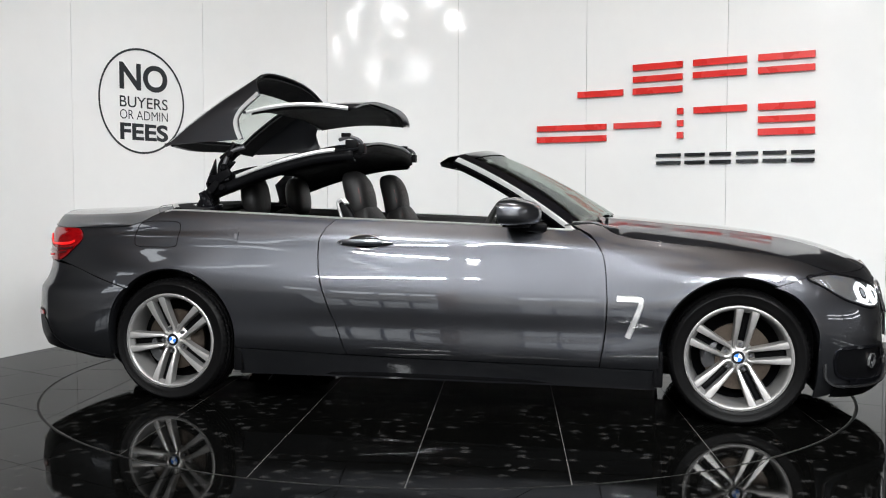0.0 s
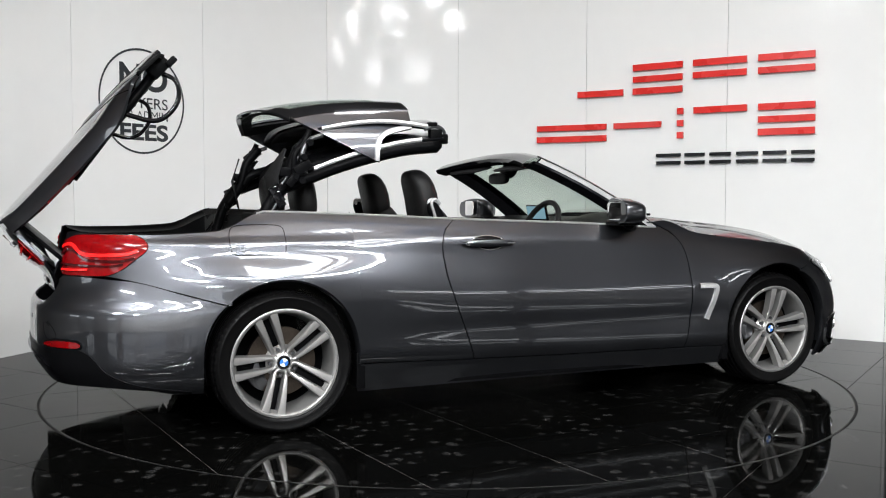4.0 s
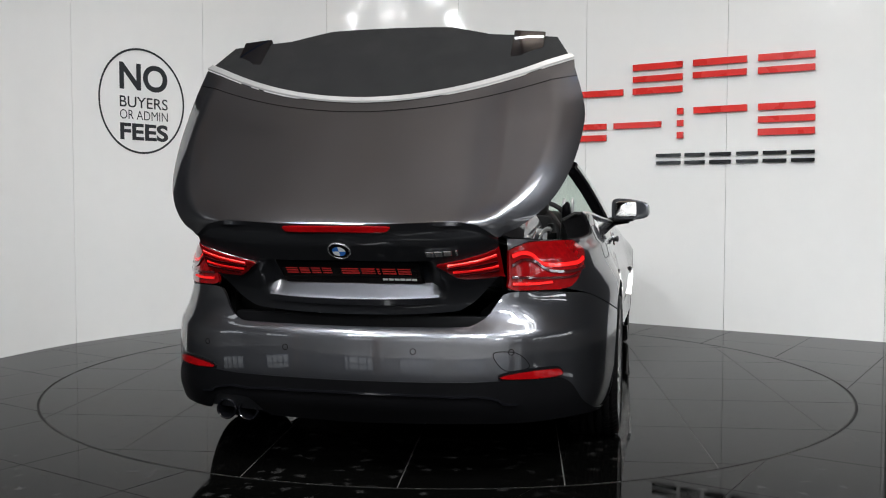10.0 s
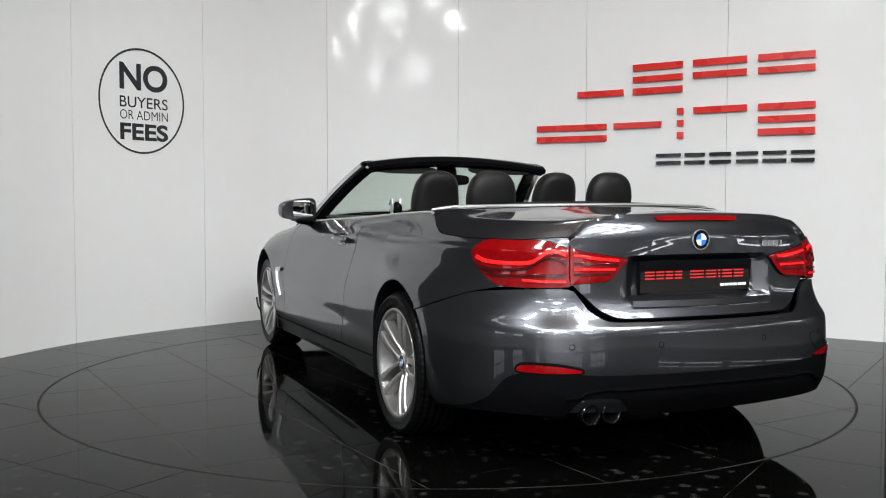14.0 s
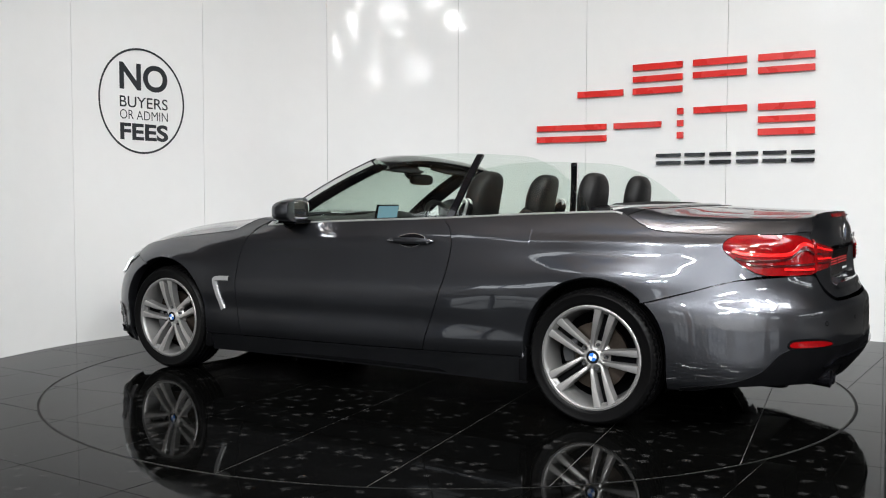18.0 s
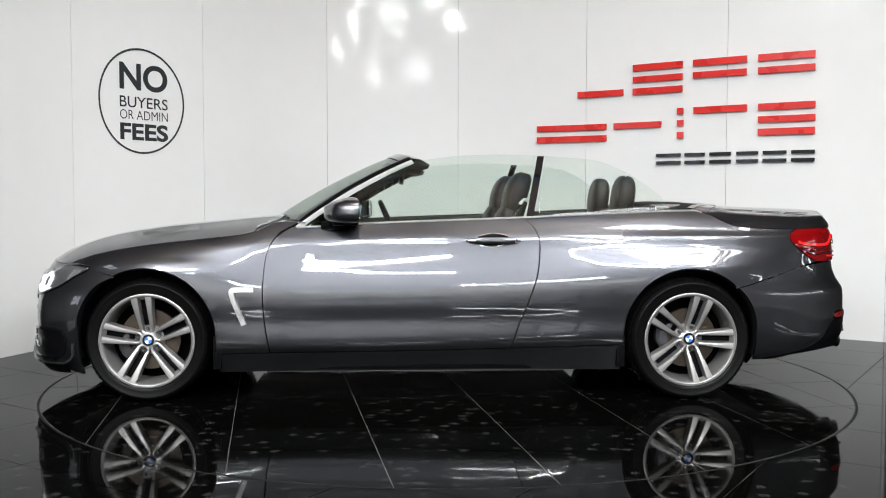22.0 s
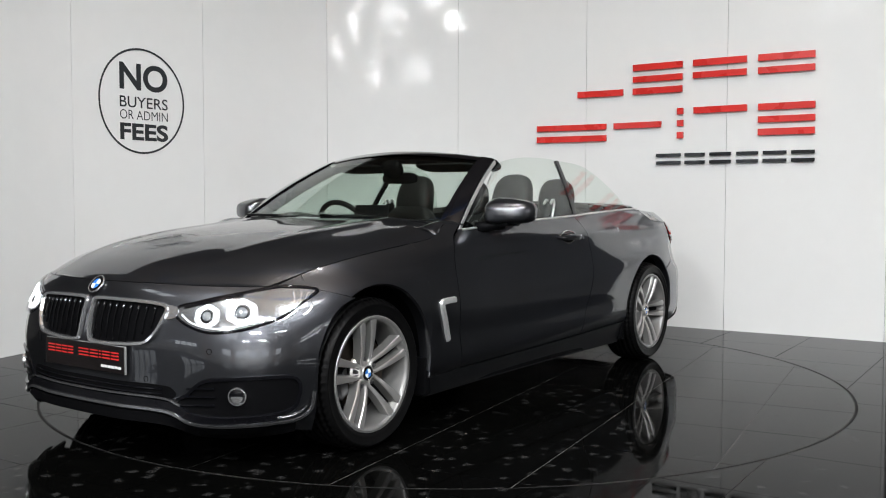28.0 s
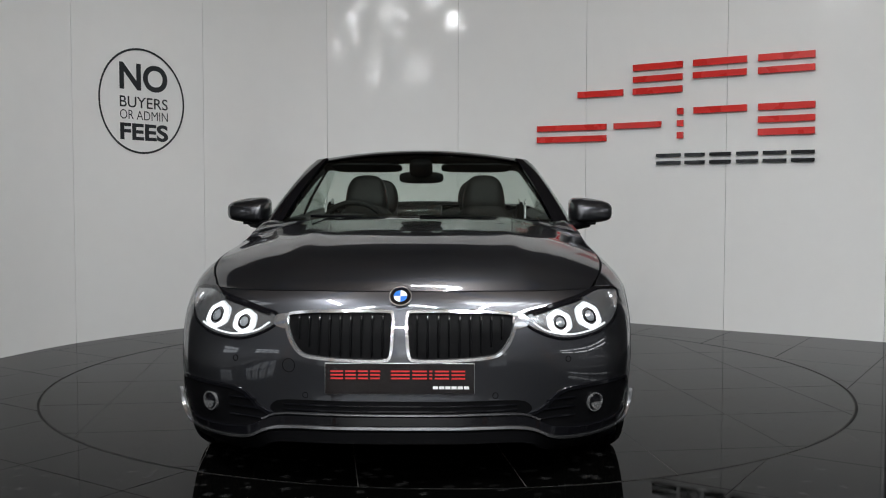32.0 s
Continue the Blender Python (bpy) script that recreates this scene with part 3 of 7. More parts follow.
_line = spline([(x, y, 0) for x, y in OUTLINE], 40)[40:-40]
_s = [0.0]
for _a, _b in zip(_line, _line[1:]):
    _s.append(_s[-1] + (_b - _a).length)
S_END = _s[-1]
_sx = np.array(_s)
_lx = np.array([p.x for p in _line])
_ly = np.array([p.y for p in _line])
_mid = int(np.argmin(np.abs(_lx)))


def s_of_x(x):
    """The place along the outline at x on the car's flank."""
    return float(np.interp(-x, -_lx, _sx))


def s_front(y):
    """The place along the outline at y on the car's nose."""
    k = int(np.argmin(np.abs(_lx - 1.5)))
    return float(np.interp(y, _ly[:k], _sx[:k]))


def s_rear(y):
    """The place along the outline at y on the car's tail."""
    k = int(np.argmin(np.abs(_lx + 1.6)))
    return float(np.interp(-y, -_ly[k:], _sx[k:]))


# how far the skin lies inside the outline at each height, at stations along it
STATIONS = []
STATIONS.append((0.0, [(0.10, 0.12), (0.15, 0.05), (0.20, 0.02), (0.28, 0.03), (0.36, 0.038), (0.47, 0.036), (0.56, 0.048), (0.63, 0.068), (0.68, 0.085), (0.72, 0.11)]))
STATIONS.append((s_front(0.45), [(0.10, 0.12), (0.15, 0.05), (0.20, 0.02), (0.28, 0.03), (0.36, 0.03), (0.47, 0.03), (0.56, 0.045), (0.63, 0.07), (0.68, 0.095), (0.72, 0.13)]))
STATIONS.append((s_of_x(1.93), [(0.10, 0.12), (0.15, 0.07), (0.22, 0.02), (0.30, 0.008), (0.42, 0.0), (0.50, 0.010), (0.58, 0.034), (0.65, 0.07), (0.70, 0.115), (0.74, 0.16)]))
STATIONS.append((s_of_x(1.66), [(0.10, 0.06), (0.2, 0.03), (0.30, 0.01), (0.45, 0.0), (0.56, 0.006), (0.63, 0.022), (0.69, 0.050), (0.74, 0.088), (0.77, 0.12), (0.80, 0.16)]))
STATIONS.append((s_of_x(1.40), [(0.15, 0.05), (0.25, 0.02), (0.4, 0.0), (0.60, 0.0), (0.67, 0.004), (0.71, 0.020), (0.76, 0.060), (0.80, 0.105), (0.82, 0.135), (0.84, 0.17)]))
STATIONS.append((s_of_x(0.80), [(0.15, 0.075), (0.25, 0.034), (0.29, 0.014), (0.34, 0.012), (0.42, 0.014), (0.50, 0.006), (0.56, 0.006), (0.63, 0.018), (0.70, 0.034), (0.77, 0.052), (0.826, 0.070), (0.839, 0.081), (0.87, 0.100), (0.90, 0.125), (0.95, 0.18)]))
STATIONS.append((s_of_x(0.40), [(0.15, 0.075), (0.25, 0.034), (0.29, 0.014), (0.34, 0.011), (0.42, 0.013), (0.50, 0.004), (0.56, 0.004), (0.63, 0.016), (0.71, 0.035), (0.79, 0.053), (0.843, 0.063), (0.855, 0.072), (0.87, 0.081), (0.92, 0.108), (0.96, 0.135)]))
STATIONS.append((s_of_x(-0.45), [(0.15, 0.075), (0.26, 0.036), (0.30, 0.016), (0.35, 0.012), (0.42, 0.013), (0.50, 0.004), (0.57, 0.003), (0.64, 0.014), (0.72, 0.034), (0.80, 0.053), (0.855, 0.063), (0.866, 0.072), (0.88, 0.079), (0.93, 0.104), (0.97, 0.13)]))
STATIONS.append((s_of_x(-1.0), [(0.15, 0.075), (0.28, 0.032), (0.33, 0.014), (0.40, 0.012), (0.50, 0.005), (0.60, 0.0), (0.67, 0.010), (0.74, 0.032), (0.81, 0.058), (0.857, 0.070), (0.869, 0.082), (0.90, 0.095), (0.95, 0.120), (1.0, 0.155)]))
STATIONS.append((s_of_x(-1.45), [(0.15, 0.075), (0.26, 0.03), (0.40, 0.005), (0.55, 0.0), (0.65, 0.0), (0.69, 0.006), (0.74, 0.028), (0.80, 0.058), (0.858, 0.076), (0.871, 0.090), (0.90, 0.105), (0.95, 0.132), (1.0, 0.17)]))
STATIONS.append((s_of_x(-2.05), [(0.18, 0.07), (0.24, 0.02), (0.34, 0.0), (0.48, 0.0), (0.545, 0.004), (0.575, 0.011), (0.60, 0.024), (0.68, 0.047), (0.78, 0.066), (0.855, 0.083), (0.868, 0.095), (0.90, 0.110), (0.95, 0.15), (1.0, 0.21)]))
STATIONS.append((s_rear(0.55), [(0.18, 0.10), (0.24, 0.05), (0.33, 0.008), (0.43, 0.0), (0.545, 0.003), (0.57, 0.009), (0.586, 0.022), (0.63, 0.048), (0.68, 0.064), (0.75, 0.070), (0.83, 0.076), (0.90, 0.088), (0.96, 0.12)]))
STATIONS.append((S_END, [(0.18, 0.12), (0.24, 0.07), (0.33, 0.010), (0.43, 0.0), (0.545, 0.004), (0.57, 0.011), (0.586, 0.028), (0.60, 0.042), (0.68, 0.080), (0.75, 0.098), (0.83, 0.102), (0.90, 0.106), (0.96, 0.13)]))
_prof = [hermite(t) for _, t in STATIONS]
_stn = [q for q, _ in STATIONS]


def offset_table():
    """How far the skin lies inside the outline, on a fine net of stations and heights, eased along the car."""
    ss = np.arange(0.0, S_END + 0.01, 0.02)
    zs = np.arange(0.05, 1.10, 0.002)
    rows = []
    for z in zs:
        d = [f(z) for f in _prof]
        row = []
        for s in ss:
            i = 0
            while i < len(_stn) - 2 and s > _stn[i + 1]:
                i += 1
            a, b = max(0, i - 1), min(len(_stn), i + 3)
            row.append(hermite(list(zip(_stn[a:b], d[a:b])))(s))
        rows.append(row)
    t = np.array(rows)
    k = np.exp(-(np.arange(-12, 13) / 5.0) ** 2)
    k /= k.sum()
    wide = np.pad(t, ((0, 0), (12, 12)), mode="reflect")
    t = np.stack([np.convolve(r, k, mode="valid") for r in wide])
    k = np.exp(-(np.arange(-4, 5) / 2.0) ** 2)
    k /= k.sum()
    tall = np.pad(t, ((4, 4), (0, 0)), mode="edge")
    return np.stack([np.convolve(c, k, mode="valid") for c in tall.T]).T


OFFSETS = offset_table()


def skin(s, z, out=0.0):
    """A place on the car's skin, left half: s metres along the outline from the nose, z up, out in front of it."""
    sg = 1.0
    if s < 0:
        s, sg = -s, -1.0
    x = float(np.interp(s, _sx, _lx))
    y = float(np.interp(s, _sx, _ly))
    e = 0.02
    tx = float(np.interp(s + e, _sx, _lx) - np.interp(s - e, _sx, _lx))
    ty = float(np.interp(s + e, _sx, _ly) - np.interp(s - e, _sx, _ly))
    if s < e:
        tx, ty = 0, 1
    if s > S_END - e:
        tx, ty = 0, -1
    h = math.hypot(tx, ty)
    nx, ny = ty / h, -tx / h
    u = min(max(s / 0.02, 0.0), OFFSETS.shape[1] - 1.001)
    v = min(max((z - 0.05) / 0.002, 0.0), OFFSETS.shape[0] - 1.001)
    i, j = int(u), int(v)
    fu, fv = u - i, v - j
    off = float((OFFSETS[j, i] * (1 - fu) + OFFSETS[j, i + 1] * fu) * (1 - fv) + (OFFSETS[j + 1, i] * (1 - fu) + OFFSETS[j + 1, i + 1] * fu) * fv) - out
    return Vector((x + nx * -off, sg * (y + ny * -off), z))


def s_at(z, x=None, y=None, rear=False):
    """The place along the outline where the skin at height z reaches x on the flank, or y on the nose or tail."""
    lo, hi = (S_END * 0.6, S_END) if (rear or (x is not None and x < 0)) else (0.0, S_END * 0.45)
    for _ in range(30):
        m = (lo + hi) / 2
        p = skin(m, z)
        if x is not None:
            big = p.x > x
        else:
            big = (p.y > y) if rear else (p.y < y)
        lo, hi = (m, hi) if big else (lo, m)
    return lo


def lerp(a, b, t):
    return a + (b - a) * t


belt = hermite([(-1.70, 1.004), (-1.32, 0.989), (-1.0, 0.977), (-0.54, 0.955), (0.25, 0.925), (0.66, 0.902), (0.80, 0.90)])
hood_z = hermite([(0.60, 0.950), (0.76, 0.925), (0.84, 0.885), (0.92, 0.862), (1.10, 0.841), (1.38, 0.812), (1.65, 0.773), (1.78, 0.742), (1.91, 0.708)])
door_front = hermite([(0.26, 0.775), (0.29, 0.781), (0.46, 0.805), (0.575, 0.810), (0.687, 0.804), (0.772, 0.792), (0.856, 0.742), (0.90, 0.672)])
door_rear = hermite([(0.27, -0.458), (0.29, -0.466), (0.417, -0.512), (0.55, -0.567), (0.70, -0.612), (0.818, -0.621), (0.892, -0.596), (0.955, -0.530)])
sill_top = hermite([(-1.1, 0.290), (0.0, 0.260), (1.1, 0.250)])
deck_side = hermite([(-2.40, 0.905), (-2.15, 0.890), (-2.0, 0.890), (-1.70, 0.902), (-1.62, 0.925), (-1.54, 0.965), (-1.46, 0.992), (-1.32, 0.989)])
seam_rear = hermite([(-2.45, 0.715), (-2.20, 0.712), (-2.07, 0.694), (-1.81, 0.627), (-1.675, 0.589), (-1.60, 0.57)])
WHEELS = {"F": (1.405, 0.335, 0.358), "R": (-1.405, 0.335, 0.352)}


def x_at(s):
    return float(np.interp(s, _sx, _lx))


def arch(x, key):
    cx, cz, r = WHEELS[key]
    return cz + math.sqrt(max(0, r * r - (x - cx) ** 2))


def nose_top(s):
    """Height of the line where the bumper meets the bonnet."""
    x = x_at(s)
    a = hermite([(0.0, 0.715), (s_front(0.3), 0.714), (s_front(0.55), 0.709), (s_of_x(1.91), 0.707), (s_of_x(1.78), 0.742)])
    return a(s)


def both(name, bm, mat, parent, label=""):
    """The part and its twin on the car's other side."""
    a = part(name, bm.copy(), mat, parent, label)
    b = part(name, mirrored(bm), mat, parent, label)
    bm.free()
    return a, b


def sheet(ss, zb, zt, nv=26, out=0.0, gap=0.002, fold=0.012):
    """A panel of the skin: stations ss as functions or numbers of v, between heights zb(s) and zt(s)."""
    rows = []
    for f in ss:
        row = []
        for j in range(nv + 1):
            v = j / nv
            s = f(v) if callable(f) else f
            row.append(skin(s, lerp(zb(s) + gap, zt(s) - gap, v), out))
        rows.append(row)
    return grid(rows, fold=fold)


def spread(a, b, n):
    return [lerp(a, b, k / n) for k in range(n + 1)]


def arch_lip(key, x0, x1):
    cx, cz, r = WHEELS[key]
    rows = []
    for k in range(49):
        a = lerp(x0, x1, k / 48)
        x, z = cx + r * math.cos(a), cz + r * math.sin(a)
        p = skin(s_of_x(x), z, 0.0)
        q = Vector((cx + (r - 0.006) * math.cos(a), p.y - 0.008, cz + (r - 0.006) * math.sin(a)))
        rows.append([p + Vector((0, 0.0015, 0)), q, q + Vector((0, -0.05, 0))])
    return grid(rows)


def build_body():
    body = new("body")
    body.parent = CAR
    # front wing
    xf, zf, rf = WHEELS["F"]
    seam_x = 1.575

    def wing_bottom(s):
        x = x_at(s)
        if x > seam_x:
            return lerp(0.655, 0.690, min(1, (x - seam_x) / 0.14))
        if x > xf - rf + 0.0004:
            return arch(x, "F")
        return sill_top(x)

    def wing_top(s):
        x = x_at(s)
        return hood_z(x) if x > 0.72 else hood_z(0.72) - 0.10 * (0.72 - x)
    xs = spread(1.755, seam_x + 0.0005, 8) + [seam_x - 0.0005] + [xf + rf * math.cos(a) for a in spread(math.acos((1.56 - xf) / rf), math.pi - 0.02, 40)] + [xf - rf + 0.0003, xf - rf - 0.0003] + spread(1.02, 0.86, 5)
    ss = [s_of_x(x) for x in xs]
    ss += [(lambda v, k=k: s_of_x(lerp(0.86, max(0.612, door_front(lerp(0.262, 0.922, v))) + 0.003, k))) for k in (0.3, 0.6, 0.85, 1.0)]
    both("front_wing", sheet(ss, wing_bottom, wing_top), PAINT, CAR)
    # door
    ss = [(lambda v, k=k: s_of_x(lerp(door_front(lerp(0.262, 0.902, v)) - 0.003, door_rear(lerp(0.29, 0.953, v)) + 0.003, k / 36))) for k in range(37)]
    doors = both("door", sheet(ss, lambda s: sill_top(x_at(s)) + 0.002, lambda s: belt(x_at(s))), PAINT, CAR)
    # rear quarter
    xr, zr, rr = WHEELS["R"]

    def quarter_bottom(s):
        x = x_at(s)
        if s > s_of_x(xr - rr * 0.66):
            return seam_rear(x) + 0.002
        if x < xr + rr - 0.0004:
            return arch(x, "R")
        return sill_top(x)

    def quarter_top(s):
        x = x_at(s)
        return belt(x) if x > -1.35 else deck_side(x)
    ss = [(lambda v, k=k: s_of_x(lerp(door_rear(lerp(0.29, 0.955, v)) - 0.003, -0.80, k))) for k in (0, 0.2, 0.5, 0.8, 1.0)]
    xs = spread(-0.86, xr + rr + 0.006, 5) + [xr + rr + 0.0003, xr + rr - 0.0003] + [xr + rr * math.cos(a) for a in spread(0.02, math.acos(-0.66), 40)]
    ss += [s_of_x(x) for x in xs] + spread(s_of_x(xr - rr * 0.66) + 0.001, s_rear(0.585), 36)
    both("rear_quarter", sheet(ss, quarter_bottom, quarter_top), PAINT, CAR)
    # sill
    ss = [s_of_x(x) for x in spread(1.035, -1.045, 30)]
    both("sill", sheet(ss, lambda s: 0.150, lambda s: sill_top(x_at(s)) - 0.004, nv=10, out=0.004), PAINT, CAR)
    # front bumper
    def nose_bottom(s):
        return hermite([(0, 0.195), (s_front(0.40), 0.19), (s_front(0.62), 0.165), (s_of_x(1.93), 0.165), (s_of_x(1.75), 0.14)])(s)

    def bumper_top(s):
        x = x_at(s)
        if s < s_of_x(1.78):
            return nose_top(s)
        return hermite([(s_of_x(1.78), 0.742), (s_of_x(1.755), 0.7475), (s_of_x(1.752), 0.694), (s_of_x(1.70), 0.688), (s_of_x(seam_x), 0.655)])(s)
    xe = xf + rf
    ss = spread(-0.0, s_of_x(1.80), 44) + [s_of_x(1.7765), s_of_x(1.7575), s_of_x(1.7515)]

    def tail_edge(k):
        def f(v):
            z = lerp(0.15, 0.66, v)
            xa = xf + math.sqrt(max(0, rf * rf - max(0, z - zf) ** 2)) if z > zf else xe
            return s_of_x(lerp(1.7515, min(xa + 0.001, 1.7515 - 1e-4), k))
        return f
    bm = sheet(ss + [tail_edge(k) for k in (0.25, 0.5, 0.75, 1.0)], nose_bottom, bumper_top, nv=34)
    bm2 = mirrored(bm)
    me = bpy.data.meshes.new("tmp")
    bm2.to_mesh(me)
    bm.from_mesh(me)
    bm2.free()
    bmesh.ops.remove_doubles(bm, verts=[v for v in bm.verts if abs(v.co.y) < 0.002], dist=0.0005)
    for f in [f for f in bm.faces if all(abs(v.co.y) < 0.0004 for v in f.verts)]:
        bm.faces.remove(f)
    part("front_bumper", bm, PAINT, CAR)
    # rear bumper
    def tail_bottom(s):
        return hermite([(s_of_x(-1.70), 0.20), (s_of_x(-1.85), 0.20), (s_of_x(-2.10), 0.255), (s_rear(0.60), 0.255), (S_END, 0.235)])(s)

    def tail_top(s):
        return hermite([(s_of_x(-1.60), 0.572), (s_of_x(-1.675), 0.589), (s_of_x(-1.81), 0.627), (s_of_x(-2.07), 0.694), (s_rear(0.62), 0.713), (s_rear(0.575), 0.708), (s_rear(0.50), 0.625), (s_rear(0.42), 0.592), (S_END, 0.588)])(s)

    def head_edge(k):
        def f(v):
            z = lerp(0.20, 0.58, v)
            xa = xr - math.sqrt(max(0, rr * rr - max(0, z - zr) ** 2)) if z > zr else xr - rr
            return s_of_x(lerp(-1.775, max(xa - 0.001, -1.774), 1 - k))
        return f
    bm = sheet([head_edge(k) for k in (0, 0.33, 0.66)] + spread(s_of_x(-1.776), S_END, 50), tail_bottom, tail_top, nv=28)
    bm2 = mirrored(bm)
    bm2.to_mesh(me)
    bm.from_mesh(me)
    bm2.free()
    bmesh.ops.remove_doubles(bm, verts=[v for v in bm.verts if abs(v.co.y) < 0.002], dist=0.0005)
    for f in [f for f in bm.faces if all(abs(v.co.y) < 0.0004 for v in f.verts)]:
        bm.faces.remove(f)
    part("rear_bumper", bm, PAINT, CAR)
    bpy.data.meshes.remove(me)
    # wheel arches: lips and dark liners
    for key, a0, a1 in (("F", -0.45, math.pi + 0.30), ("R", -0.30, math.pi + 0.45)):
        cx, cz, r = WHEELS[key]
        both("arch_lip", arch_lip(key, a0 + 0.15, a1 - 0.15), PAINT, CAR)
        rows = []
        for k in range(33):
            a = lerp(a0, a1, k / 32)
            x, z = cx + (r + 0.01) * math.cos(a), max(0.13, cz + (r + 0.01) * math.sin(a))
            yo = skin(s_of_x(x), z).y - 0.012
            rows.append([Vector((x, y, z)) for y in (yo, 0.60)] + [Vector((cx, 0.55, cz))])
        both("arch_liner", grid(rows), TRIM, CAR)
    # bonnet
    sc = s_of_x(1.91)

    def edge(u):
        s = lerp(sc, s_of_x(0.80), u)
        return skin(s, (nose_top(s) if x_at(s) > 1.78 else hood_z(x_at(s))) + 0.001)
    cx = hermite([(0, skin(0, 0.715).x), (0.1, 2.03), (0.3, 1.80), (0.6, 1.36), (1.0, 0.72)])
    cz = hermite([(0.72, 0.958), (0.882, 0.950), (1.11, 0.929), (1.41, 0.902), (1.56, 0.884), (1.72, 0.860), (1.88, 0.822), (2.0, 0.776), (skin(0, 0.715).x, 0.717)])
    rows = []
    nu, nv = 44, 40
    for i in range(nu + 1):
        u = i / nu
        e = edge(u)
        x = cx(u)
        c = Vector((x, 0, cz(x)))
        row = []
        for j in range(nv + 1):
            v = j / nv
            h = 1 - (1 - v) ** 2
            p = Vector((lerp(e.x, c.x, h), e.y * (1 - v), lerp(e.z, c.z, 1 - (1 - v) ** 3.2)))
            bul = math.exp(-((p.y - 0.44) / 0.055) ** 2) * 0.007 * min(1, u * 3)
            p.z += bul * (1 if v < 1 else 1)
            w = (1 - u) ** 6
            s = sc * (1 - v)
            q = skin(s, nose_top(s) + 0.001)
            row.append(p.lerp(q, w))
        rows.append(row + [Vector((p.x, -p.y, p.z)) for p in reversed(row[:-1])])
    part("bonnet", grid(rows, fold=0.010), PAINT, CAR)
    # scuttle between bonnet and windscreen
    rows = []
    for k in range(25):
        y = lerp(0.76, -0.76, k / 24)
        f = 1 - (y / 0.76) ** 2
        rows.append([Vector((lerp(0.70, 0.80, f), y, lerp(0.905, 0.935, f))), Vector((lerp(0.60, 0.72, f), y, lerp(0.900, 0.940, f)))])
    part("scuttle", grid(rows, flip=False, thick=0.02), TRIM, CAR)
    # wing corners between bonnet and windscreen pillar
    rows = []
    for k in range(13):
        x = lerp(0.86, 0.600, k / 12)
        s = s_of_x(x)
        p = skin(s, wing_top(s) - 0.003)
        q = Vector((x - 0.015, 0.655, lerp(0.912, 0.934, k / 12)))
        rows.append([p, p.lerp(q, 0.3) + Vector((0, 0, 0.010)), p.lerp(q, 0.65) + Vector((0, 0, 0.008)), q])
    both("wing_corner", grid(rows, thick=0.004, flip=True), PAINT, CAR)
    # floor pan and inner tub
    bm = bmesh.new()
    box(bm, (3.9, 1.30, 0.10), (-0.05, 0, 0.24), bevel=0.03)
    box(bm, (2.10, 1.68, 0.13), (0.0, 0, 0.222), bevel=0.02)
    part("floor_pan", bm, TRIM, CAR)
    for x in (1.045, -1.045):
        bm = bmesh.new()
        box(bm, (0.045, 0.30, 0.17), (x, 0.735, 0.255), bevel=0.01)
        both("arch_flap", bm, TRIM, CAR)
    return doors


DOORS = build_body()


